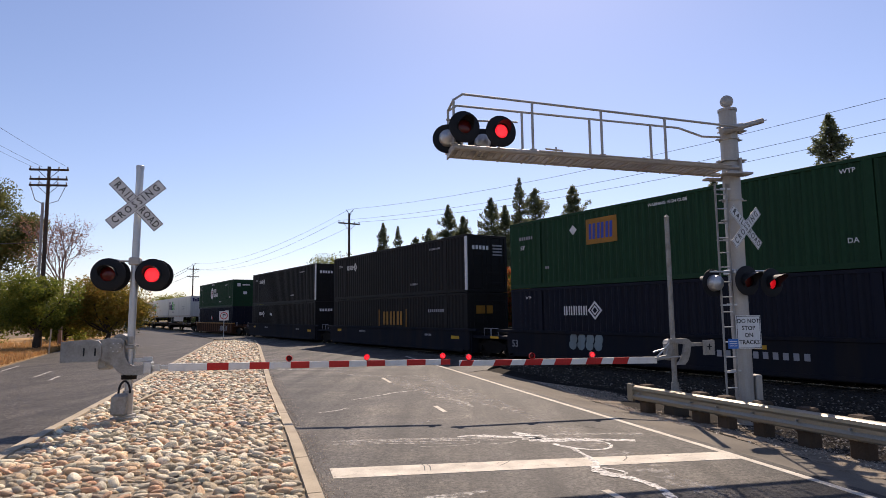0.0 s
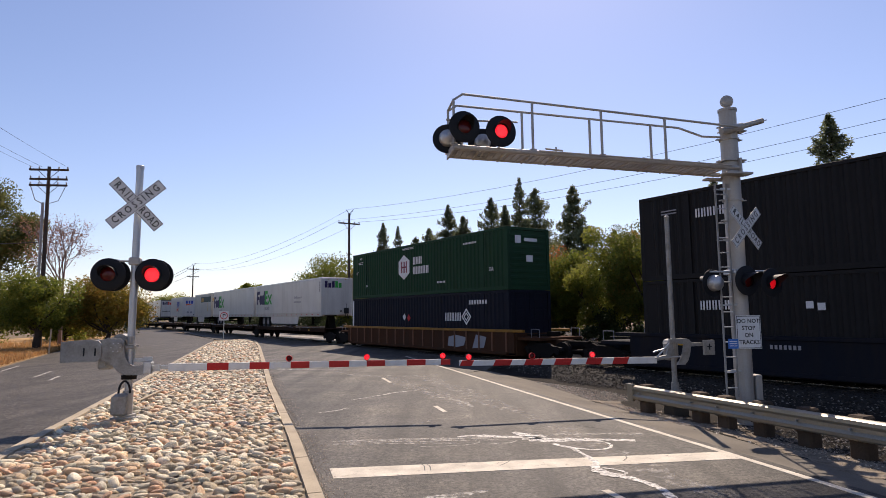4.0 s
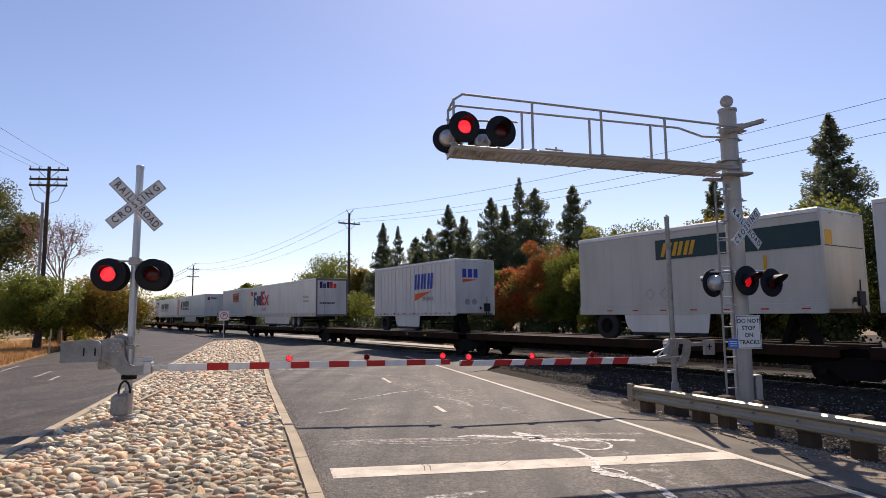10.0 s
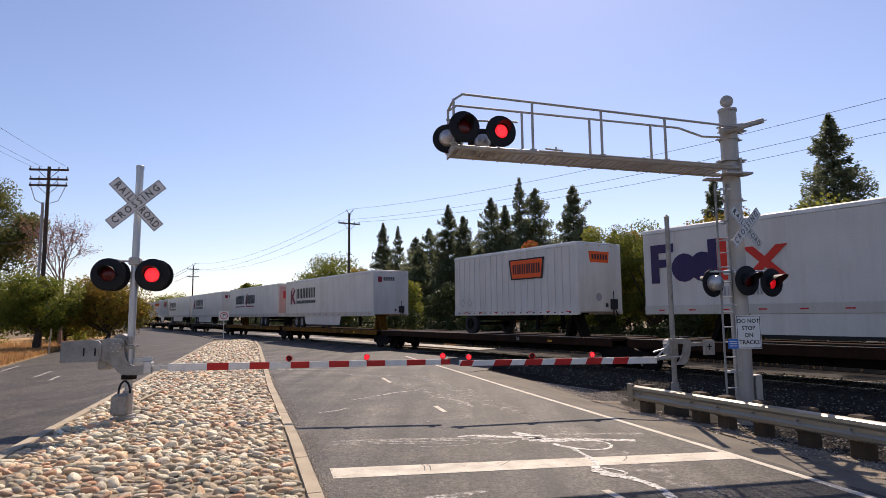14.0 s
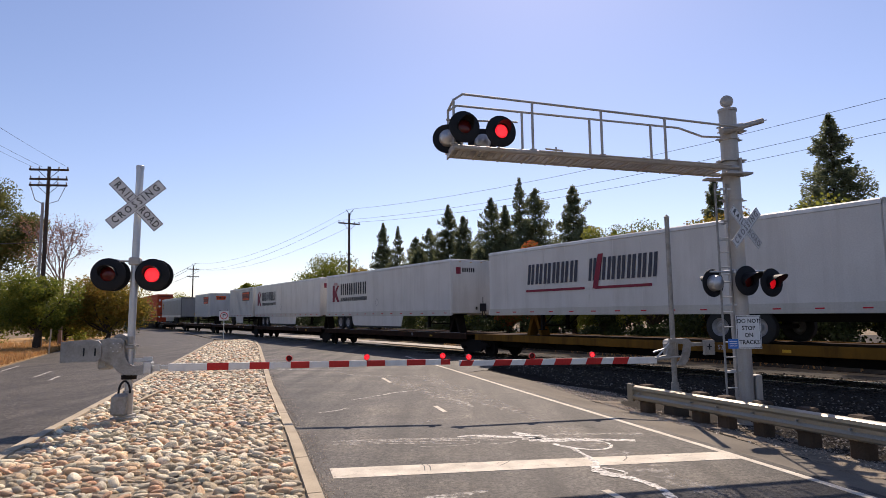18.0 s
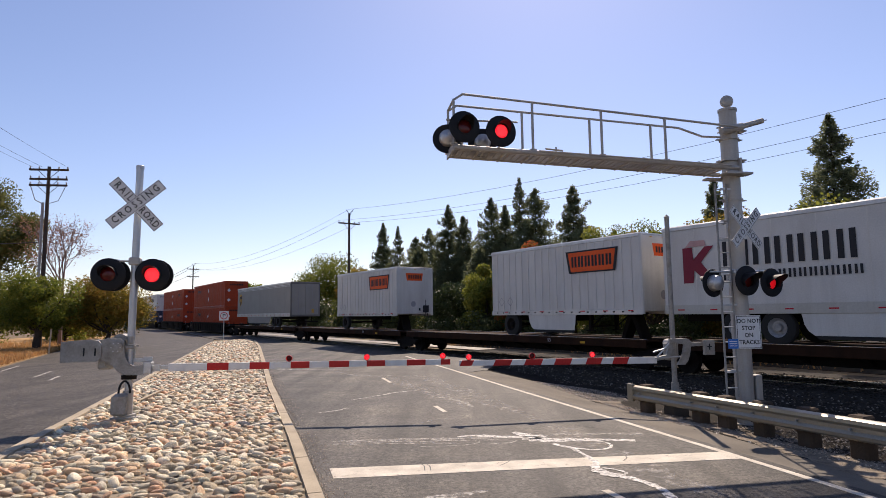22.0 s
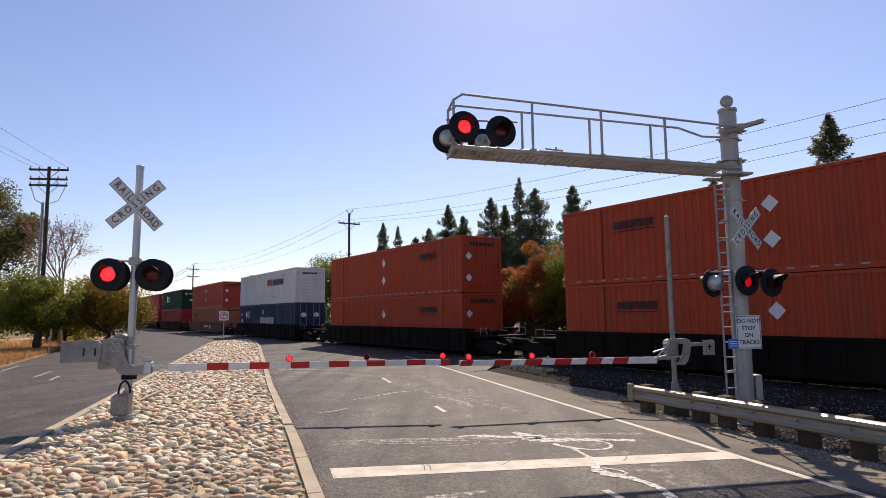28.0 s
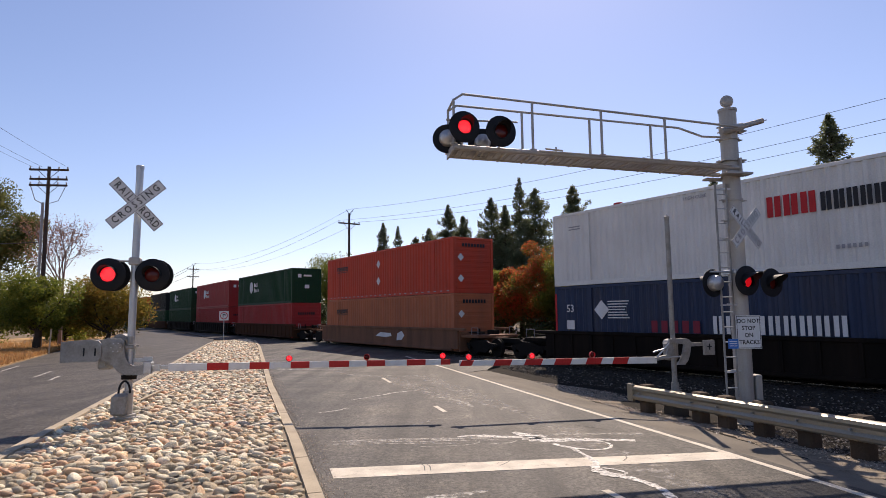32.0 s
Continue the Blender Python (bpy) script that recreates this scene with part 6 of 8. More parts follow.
t = trailer("white box trailer with a purple and green emblem and ground lettering", T_WHITE, 16.15, False)
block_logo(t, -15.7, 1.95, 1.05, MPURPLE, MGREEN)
nose_text(t, MPURPLE, MGREEN)
load(t, 95.0)
t = trailer("grimy cream-white short trailer with a dark green stripe", T_CREAM, 8.9, False, skirt=sk(-7.0, -3.4, 0.1))
marks(t, "stripe", [(-5.3, 0.0, 2.75, 3.42)], MTEAL, -1.302, "dark green stripe")
signs(t, "stripe_emblem", -5.1, 2.84, 1.3, 0.46, 3, YELLOW, -1.307, lean=0.3, fill=0.68)
end_marks(t, "emblem", [(-1.1, -0.7, 2.8, 3.2)], YELLOW, 0.022)
end_marks(t, "nose_stripe", [(-1.15, 1.15, 2.75, 2.78)], MTEAL, 0.022)
marks(t, "vertical_mark", [(-1.6, -1.5, 1.6, 2.6)], YELLOW, -1.302)
for x in (-5.6, -5.0):
    ring_mark(t, "placard", x, 1.6, 0.2, 0.03, MGREY, -1.302)
load(t, 112.4)
RIB = dict(ribs=True)
t = trailer("white ribbed short trailer with a blue and orange emblem", T_WHITE, 8.8, False, skirt=sk(-6.4, -3.4, 0.1), **RIB)
signs(t, "logo_shape", -3.9, 2.35, 2.0, 0.85, 3, MBLUE, -1.318, "blue logo shapes", lean=0.12, fill=0.64)
poly_mark(t, "swoosh", [(-3.9, 1.72), (-3.75, 1.75), (-2.1, 2.22), (-3.8, 2.12)], MORANGE, -1.318, "orange swoosh")
marks(t, "sub_bar", bars(-3.0, 1.72, 1.1, 0.2, (1,) * 7), MGREY, -1.318)
end_marks(t, "logo_bar", [(-0.8 + 0.36 * k, -0.54 + 0.36 * k, 2.85, 3.3) for k in range(3)], MBLUE, 0.022)
end_poly(t, "swoosh", [(-0.8, 2.6), (0.2, 2.75), (-0.78, 2.78)], MORANGE, 0.022)
for y in (-0.5, -0.05):
    end_poly(t, "placard", [(y + 0.16 * math.cos(a), 1.6 + 0.16 * math.sin(a)) for a in [2 * math.pi * k / 12 for k in range(12)]], MGREY, 0.022)
load(t, 129.85)
t = trailer("white box trailer with purple and red emblem and grey-framed doors", T_WHITE, 16.15, True, skirt=sk(-12.4, -5.75, 0.15), frame_mat=FRAMEGREY, slide=1.22)
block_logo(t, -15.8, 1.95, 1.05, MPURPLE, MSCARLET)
marks(t, "small_bar", bars(-2.6, 2.35, 1.3, 0.2, (1, 0.7, 1, 0.7, 0.7, 0.5)) + bars(-2.6, 2.05, 1.2, 0.12, (1,) * 8), MGREY, -1.302)
nose_text(t, MPURPLE, MSCARLET, True)
end_marks(t, "number_bar", [(-1.0 + 0.14 * k, -0.9 + 0.14 * k, 1.85, 1.97) for k in range(9)], MBLACK, 0.055)
load(t, 148.3)


def plate_logo(ob, x0, x1, z0, z1, y=-1.318):
    """An orange plate with slanted sides, black-edged, and dark bars."""
    m = (x1 - x0) * 0.06
    poly_mark(ob, "plate_edge", [(x0 + m, z0), (x1 - m, z0), (x1, z1), (x0, z1)], MBLACK, y)
    poly_mark(ob, "plate", [(x0 + m * 1.7, z0 + 0.06), (x1 - m * 1.7, z0 + 0.06), (x1 - m * 0.8, z1 - 0.06), (x0 + m * 0.8, z1 - 0.06)], MORANGE, y - 0.004, "orange emblem plate with dark bars")
    w = x1 - x0
    signs(ob, "plate_shape", x0 + w * 0.12, z0 + (z1 - z0) * 0.27, w * 0.79, (z1 - z0) * 0.48, 6, MBLACK, y - 0.008, fill=0.66)


def plate_nose(ob):
    end_poly(ob, "plate", [(-0.55, 3.0), (0.5, 3.0), (0.58, 3.45), (-0.63, 3.45)], MORANGE, 0.022)
    end_marks(ob, "plate_bar", [(-0.45 + 0.16 * k, -0.35 + 0.16 * k, 3.12, 3.34) for k in range(6)], MBLACK, 0.027)
    end_poly(ob, "placard", [(-0.1 + 0.17 * math.cos(a), 1.6 + 0.17 * math.sin(a)) for a in [2 * math.pi * k / 12 for k in range(12)]], MGREY, 0.022)


for u, x0, x1, z0, z1, skr in ((167.6, -4.1, -1.8, 2.45, 3.35, None), (256.95, -3.6, -0.95, 2.52, 3.4, sk(-6.2, -3.2, 0.1)), (274.5, -3.5, -0.75, 2.52, 3.4, None)):
    t = trailer("white ribbed short trailer with an orange emblem plate", T_WHITE, 8.45, False, skirt=skr, **RIB)
    plate_logo(t, x0, x1, z0, z1)
    plate_nose(t)
    for x in (-7.7, -7.1):
        ring_mark(t, "placard", x, 1.5, 0.2, 0.03, MGREY, -1.318)
    load(t, u)
for u, x, w in ((185.05, -14.9, 5.4), (222.6, -14.9, 5.4), (239.95, -15.3, 5.2)):
    t = trailer("white box trailer with a maroon initial and black lettering", T_WHITE, 16.1, False, skirt=sk(-11.7, -4.9, 0.25))
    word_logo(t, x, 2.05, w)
    ring_mark(t, "placard", x + w + 1.4, 1.75, 0.26, 0.03, MGREY, -1.302)
    end_poly(t, "initial", [(-0.95, 3.05), (-0.65, 3.05), (-0.65, 3.4), (-0.95, 3.4)], MMAROON, 0.022)
    end_marks(t, "name_bar", [(-0.55 + 0.14 * k, -0.46 + 0.14 * k, 3.15, 3.38) for k in range(6)], MBLACK, 0.022)
    load(t, u)
t = trailer("white trailer with slanted dark lettering and pink-tinted doors", T_WHITE, 16.1, True, frame_mat=T_WHITE)
signs(t, "name_shape", -13.4, 2.2, 3.0, 0.85, 6, MSLATE, -1.302, "slanted dark slate shapes", lean=0.12, fill=0.66)
signs(t, "name_shape", -9.9, 2.2, 3.2, 0.85, 7, MSLATE, -1.302, "slanted dark slate shapes", lean=0.12, fill=0.66)
marks(t, "underline", [(-13.5, -10.1, 1.88, 1.98), (-9.6, -7.0, 1.88, 1.98)], MMAROON, -1.302)
marks(t, "cross_stroke", [(-9.7, -9.45, 1.9, 3.2)], MMAROON, -1.308, lean=0.25)
part("door_panel", Shape().box(0.051, 0.056, -1.15, 1.15, 1.2, 3.55), MPINK, t, "pink-tinted doors", smooth=0)
end_marks(t, "emblem", [(-0.8, -0.55, 2.5, 3.15), (-0.45, -0.2, 2.5, 3.15)], MRED, 0.057)
end_marks(t, "emblem", [(-0.05, 0.2, 2.5, 3.15), (0.3, 0.5, 2.5, 3.15)], MBLACK, 0.057)
load(t, 203.3)
t = trailer("grey box trailer with a brown and yellow shield", T_GREY, 16.05, True, skirt=(-12.2, -5.0, T_GREY, 0.5), frame_mat=FRAMEGREY, slide=0.7)
SX, SZ = -14.8, 2.6
poly_mark(t, "shield_edge", [(SX - 0.48, SZ + 0.5), (SX, SZ + 0.62), (SX + 0.48, SZ + 0.5), (SX + 0.48, SZ - 0.2), (SX, SZ - 0.68), (SX - 0.48, SZ - 0.2)], YELLOW, -1.302, "brown shield with yellow edge")
poly_mark(t, "shield", [(SX - 0.42, SZ + 0.3), (SX + 0.42, SZ + 0.46), (SX + 0.42, SZ - 0.17), (SX, SZ - 0.6), (SX - 0.42, SZ - 0.17)], MBROWN, -1.306)
marks(t, "shield_bar", bars(SX - 0.3, SZ - 0.2, 0.7, 0.36, (1, 0.8, 0.9)), YELLOW, -1.31)
end_marks(t, "notice", [(0.55, 0.75, 1.2, 1.5)], YELLOW, 0.055)
marks(t, "pale_stripe", [(-16.0, -0.1, 3.55, 3.6), (-16.0, -0.1, 3.45, 3.48)], MWHITE, -1.303)
load(t, 292.45)


# ---- the rear part: orange, white, red and green stacks ----
def orange_marks(ob, sx, bx, dash, zs=(2.05, 1.0)):
    for z in zs:
        poly_mark(ob, "diamond", diamond(sx, z, 0.26), MWHITE, NEAR, "pale diamond patch")
    signs(ob, "name_shape", bx, 1.95, 1.75, 0.28, 9, MBLACK, NEAR, "black bars", fill=0.70)
    marks(ob, "name_bar", [(bx, bx + 1.7, 1.84, 1.88)], MBLACK, NEAR)
    if dash:
        marks(ob, "dash_tape", [(-0.4 - 0.62 * k - 0.22, -0.4 - 0.62 * k, 0.1, 0.15) for k in range(25)], MGREY, NEAR - 0.012, "white dashed tape")
    end_marks(ob, "name_bar", [(-0.75 + 0.19 * k, -0.62 + 0.19 * k, 2.4, 2.58) for k in range(8)], MBLACK, FRONT + 0.02)
    for z in (0.75, 1.85):
        end_poly(ob, "diamond", diamond(-0.85, z, 0.2), MWHITE, FRONT + 0.02)


for u, mt_h, mt_l, sx, bx, lab in ((313.8, C_ORANGE, C_ORANGE, -7.8, -13.55, "bright orange"), (337.1, C_ORANGE, C_ORANGE, -8.2, -4.0, "bright orange"), (384.0, C_REDOR, C_FADED, -8.2, -14.4, "red-orange")):
    hi = container(lab + " ribbed container with black bars and pale diamonds", mt_h, doors=u == 337.1)
    orange_marks(hi, sx, bx, True)
    low_lab = "faded orange ribbed container with black bars" if mt_l is C_FADED else "bright orange ribbed container with black bars and a pale diamond"
    lo = container(low_lab, mt_l, doors=u == 337.1)
    orange_marks(lo, sx, bx, False, (1.85,) if mt_l is not C_FADED else ())
    stack(u, lo, hi)
    if u == 384.0:
        wc = well_car("faded tan well car with white scrawled graffiti", W_TAN, 382.1, 402.2, ribs=False)
        part("graffiti", Shape().slab([(-10.2, 0.75), (-9.0, 0.7), (-8.2, 0.78), (-8.3, 0.95), (-9.6, 0.98)], -1.436, -1.43).slab([(-7.6, 0.55), (-7.0, 0.6), (-6.7, 0.85), (-7.0, 1.1), (-7.5, 0.95)], -1.436, -1.43), MWHITE, wc, "white scrawled graffiti patches", smooth=0)
    else:
        well_car("black ribbed well car", W_BLACK, u - 1.9, u + LN + 1.95)
hi = container("white ribbed container with red and black lettering bars", C_WHITE, doors=False)
signs(hi, "name_shape", -7.29, 1.62, 1.42, 0.6, 3, MRED, NEAR, "bold red bars", fill=0.80)
signs(hi, "name_shape", -5.82, 1.62, 2.9, 0.52, 9, MBLACK, NEAR, "bold black bars", fill=0.78)
letters("stencil_letters", "HIGH CUBE", 0.16, MGREY, hi, pose(-9.6, NEAR - 0.003, 2.62) @ UPRIGHT)
small_marks(hi, MGREY, 7)
end_marks(hi, "name_bar", [(-0.7 + 0.13 * k, -0.61 + 0.13 * k, 2.35, 2.5) for k in range(10)], MBLACK, FRONT + 0.03)
part("hook", Shape().box(-LN + 3.2, -LN + 3.5, -CW / 2, -CW / 2 + 0.2, CH - 0.02, CH + 0.07, 0.02), C_RED, hi)
lo = container("blue ribbed container with large white lettering bars", C_BLUE, doors=True)
signs(lo, "name_shape", -9.2, 1.15, 3.9, 0.55, 9, MWHITE, NEAR, "white bars", fill=0.63)
marks(lo, "faded_bar", bars(-11.5, 1.15, 2.0, 0.4, (1,) * 5), MMAROON, NEAR)
letters("size_letters", "53", 0.42, MWHITE, lo, pose(-15.3, NEAR - 0.003, 2.0) @ UPRIGHT)
marks(lo, "plate", [(-15.5, -15.1, 1.2, 1.55), (-8.6, -8.3, 2.05, 2.4)], MWHITE, NEAR)
poly_mark(lo, "emblem", diamond(-13.7, 1.95, 0.36), MWHITE, NEAR)
marks(lo, "emblem_line", [(-13.4, -12.6 + 0.06 * abs(k - 3), 1.63 + 0.1 * k, 1.67 + 0.1 * k) for k in range(7)], MWHITE, NEAR)
for y in (-0.55, 0.55):
    end_poly(lo, "emblem", [(y + 0.26 * math.cos(a), 1.9 + 0.2 * math.sin(a)) for a in [2 * math.pi * k / 8 for k in range(8)]], MWHITE, FRONT + 0.0)
marks(lo, "end_mark", [(-LN + 0.02, -LN + 0.12, 0.2, 2.6)], MRED, NEAR - 0.002)
stack(360.6, lo, hi)
well_car("black ribbed well car", W_BLACK, 358.7, 378.7)
# stacks far down the line
hexa = lambda ob, x: (poly_mark(ob, "hexagon", [(x + 0.6 * math.cos(radians(60 * k + 30)), 1.7 + 0.6 * math.sin(radians(60 * k + 30))) for k in range(6)], MWHITE, NEAR, "white hexagon emblem"),
                      marks(ob, "name_bar", bars(x + 0.9, 1.7, 1.2, 0.4, (1, 0.7, 1)) + bars(x + 0.9, 1.2, 1.6, 0.4, (1, 0.7, 0.7, 0.7)), MWHITE, NEAR))
rear = [(407.6, C_GREEN, C_RED, "dark green", "red"), (427.6, C_RED, C_RED, "red", "red"), (447.1, C_GREEN, C_GREEN, "dark green", "dark green"), (466.8, C_DARK, C_GREEN, "charcoal", "dark green"),
        (490.0, C_ORANGE, C_ORANGE, "bright orange", "bright orange"), (513.0, C_GREEN, C_NAVY, "dark green", "dark navy"), (536.0, C_RED, C_GREEN, "red", "dark green"), (559.0, C_WHITE, C_BLUE, "white", "blue")]
for i, (u, a, b, la, lb) in enumerate(rear):
    hi = container(la + " ribbed container on a lower one", a, doors=i % 2 == 0)
    lo = container(lb + " ribbed container low in a well car", b, doors=i % 2 == 1)
    if a in (C_GREEN, C_RED):
        hexa(hi, -11.5)
        end_marks(hi, "emblem", [(-0.8, -0.5, 2.1, 2.4), (-0.3, 0.4, 2.2, 2.35), (-0.2, 0.2, 1.2, 1.5)], MWHITE, FRONT + 0.02)
    end_marks(lo, "name_bar", [(-0.75 + 0.19 * k, -0.62 + 0.19 * k, 1.9, 2.1) for k in range(8)], MBLACK, FRONT + 0.02)
    stack(u, lo, hi)
    well_car("dark grimy well car", W_RUST if i % 3 == 0 else W_BLACK, u - 1.9, u + LN + 1.9)
# ---- trees and far things ----
def quad_mesh(name, quads, mat):
    """A mesh of loose four-cornered leaves: array n x 4 x 3."""
    n = len(quads)
    me = bpy.data.meshes.new(name)
    me.vertices.add(4 * n)
    me.vertices.foreach_set("co", quads.astype(np.float32).ravel())
    me.loops.add(4 * n)
    me.loops.foreach_set("vertex_index", np.arange(4 * n, dtype=np.int32))
    me.polygons.add(n)
    me.polygons.foreach_set("loop_start", np.arange(0, 4 * n, 4, dtype=np.int32))
    me.materials.append(mat)
    me.update(calc_edges=True)
    return me


def leaves(rng, centres, ln, wd, droop=0.0, along=None):
    """Rhombic leaves with random turns about the given centres."""
    n = len(centres)
    a = rng.normal(size=(n, 3)) if along is None else along.copy()
    a[:, 2] -= droop if along is None else 0.0
    a /= np.linalg.norm(a, axis=1)[:, None]
    b = np.cross(a, rng.normal(size=(n, 3)))
    b /= np.linalg.norm(b, axis=1)[:, None] + 1e-9
    ls = ln * rng.uniform(0.6, 1.3, (n, 1))
    ws = wd * rng.uniform(0.6, 1.3, (n, 1))
    c = np.cross(a, b) * ls * 0.12
    return np.stack([centres - a * ls / 2, centres + b * ws / 2 + c, centres + a * ls / 2, centres - b * ws / 2 + c], 1)


def limb(shape, p, q, r0, r1, rng, bend=0.12, n=4):
    """A crooked limb from p to q."""
    p, q = Vector(p), Vector(q)
    prev, pr = p, r0
    for k in range(1, n + 1):
        f = k / n
        x = p.lerp(q, f)
        if k < n:
            x = x + Vector(rng.normal(size=3) * bend * (q - p).length / n)
        r = r0 + (r1 - r0) * f
        shape.cyl(prev, x, pr, r, 7, caps=k == n)
        prev, pr = x, r


def broad_tree(name, x, y, h, r, mat, label, seed, n=7000, leaf=0.2, base=0.12, trunk=0.14, lumps=34, group="", squash=1.0, gaps=0.3):
    """A broad crown of leaf clumps on a forked trunk."""
    rng = np.random.default_rng(seed)
    ob = thing(name, pose(x, y, -0.06, 0, 0, float(rng.uniform(0, 360))), label, "tree", group)
    zc, rz = h * (1 + base) / 2, h * (1 - base) / 2
    tr = Shape()
    fork = Vector((0.1 * r * rng.normal(), 0.1 * r * rng.normal(), h * max(0.18, base * 1.3)))
    limb(tr, (0, 0, -0.2), fork, trunk * 1.25, trunk, rng)
    cen = []
    for k in range(lumps):
        d = rng.normal(size=3)
        d /= np.linalg.norm(d)
        f = rng.uniform(0.35, 1.0) ** 0.6 * rng.uniform(0.75, 1.1)
        c = np.array([d[0] * r * f * 0.82, d[1] * r * f * 0.82 * squash, zc + d[2] * rz * f * 0.85])
        if c[2] < h * base:
            c[2] = h * base + abs(rng.normal()) * 0.3
        cen.append((c, r * rng.uniform(0.2, 0.42)))
    for c, q in cen[:12]:
        limb(tr, fork, c, trunk * 0.55, 0.015, rng, 0.25)
    part("trunk", tr, BARK, ob, "crooked brown trunk with forked limbs", smooth=60)
    pts = []
    per = n // lumps
    for c, q in cen:
        d = rng.normal(size=(per, 3))
        d /= np.linalg.norm(d, axis=1)[:, None]
        pts.append(c + d * (q * rng.uniform(gaps, 1.12, (per, 1)) ** 0.7) * [1, 1, 0.85])
    part("crown", quad_mesh("crown", leaves(rng, np.concatenate(pts), leaf, leaf * 0.6, 0.3), mat), mat, ob)
    return ob


def conifer(name, x, y, h, r, mat, label, seed, n=5200, base=0.1, sparse=1.0, group="conifers behind the track", tip=0.9, leaf=0.24):
    """A pointed tree: a straight stem, whorls of boughs that droop and turn up, feathered with sprays of needles."""
    rng = np.random.default_rng(seed)
    ob = thing(name, pose(x, y, -0.06), label, "tree", group)
    tr = Shape().cyl((0, 0, -0.2), (0, 0, h * 0.55), 0.16 + h * 0.008, 0.09, 8).cyl((0, 0, h * 0.55), (0, 0, h), 0.09, 0.012, 6)
    pts, dirs = [], []
    r *= 2.15
    levels = int(h * 3.4 * min(1.0, 0.55 + 0.45 * sparse))
    ph = rng.uniform(0, 6.3, 3)
    boughs = []
    for k in range(levels):
        f0 = base + (1 - base) * k / levels
        for a in rng.uniform(0, 2 * math.pi) + np.arange(6) * 1.047 + rng.normal(size=6) * 0.3:
            f = min(0.995, f0 + rng.uniform(0, 1.6) / levels)
            z0 = f * h
            lump = 1 + 0.13 * math.sin(2 * a + ph[0] + f * 7) + 0.1 * math.sin(3 * a + ph[1] - f * 23)
            ln = r * (1 - f) ** tip * rng.uniform(0.45, 1.05) * lump + 0.08
            if rng.uniform() < 0.12:
                ln *= 1.25
            rise = rng.uniform(-0.35, 0.35) if f < 0.8 else rng.uniform(0.2, 0.9)
            boughs.append((a, z0, ln, rise))
    share = n / sum(ln for _, _, ln, _ in boughs)
    for a, z0, ln, rise in boughs:
        out = np.array([math.cos(a), math.sin(a), 0])
        side = np.array([-math.sin(a), math.cos(a), 0])
        tr.cyl((0, 0, z0), out * ln * 0.85 + np.array([0, 0, z0 + ln * rise * 0.8]), 0.028, 0.006, 4, caps=False)
        cnt = int(4 + share * ln)
        t = rng.uniform(0.08, 1.0, (cnt, 1)) ** 0.62
        lat = rng.normal(size=(cnt, 1)) * (0.03 + 0.17 * ln * (1.05 - t))
        c = out * ln * t + side * lat + np.array([0, 0, 1.0]) * (z0 + ln * (rise * t + 0.14 * (t - 0.5) ** 2) - 0.1 * np.abs(lat) + rng.normal(size=(cnt, 1)) * (0.07 + 0.06 * ln))
        pts.append(c)
        dirs.append(out + side * np.sign(lat) * 0.8 + rng.normal(size=(cnt, 3)) * 0.6 + np.array([0, 0, -0.1]))
    part("trunk", tr, BARK, ob, "straight dark trunk with whorled boughs", smooth=60)
    part("crown", quad_mesh("crown", leaves(rng, np.concatenate(pts), leaf * 0.95, leaf * 0.33, 0.5, np.concatenate(dirs)), mat), mat, ob)
    return ob


LEAF_OLIVE = foliage("olive_leaves", [(0.08, 0.108, 0.02), (0.17, 0.2, 0.034), (0.27, 0.27, 0.045), (0.37, 0.31, 0.055)], 0.55)
LEAF_GREEN = foliage("green_leaves", [(0.055, 0.085, 0.014), (0.12, 0.155, 0.024), (0.2, 0.21, 0.032), (0.29, 0.25, 0.04)], 0.58)
LEAF_GOLD = foliage("yellowing_leaves", [(0.08, 0.085, 0.016), (0.18, 0.15, 0.026), (0.28, 0.19, 0.034), (0.34, 0.13, 0.03)], 0.56)
LEAF_MIX = foliage("green_and_rust_leaves", [(0.06, 0.085, 0.016), (0.12, 0.15, 0.025), (0.2, 0.2, 0.034), (0.36, 0.13, 0.035)], 0.55)
LEAF_RED = foliage("autumn_red_leaves", [(0.08, 0.11, 0.02), (0.16, 0.16, 0.03), (0.5, 0.11, 0.04), (0.56, 0.14, 0.06)], 0.55)
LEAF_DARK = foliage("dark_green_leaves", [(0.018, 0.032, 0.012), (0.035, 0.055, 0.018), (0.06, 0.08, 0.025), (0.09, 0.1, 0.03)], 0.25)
NEEDLE = foliage("conifer_needles", [(0.1, 0.122, 0.07), (0.16, 0.185, 0.1), (0.22, 0.24, 0.125), (0.28, 0.27, 0.14)], 0.62)
EUCA = foliage("eucalyptus_leaves", [(0.06, 0.075, 0.022), (0.11, 0.13, 0.038), (0.18, 0.175, 0.055), (0.24, 0.2, 0.065)], 0.5)

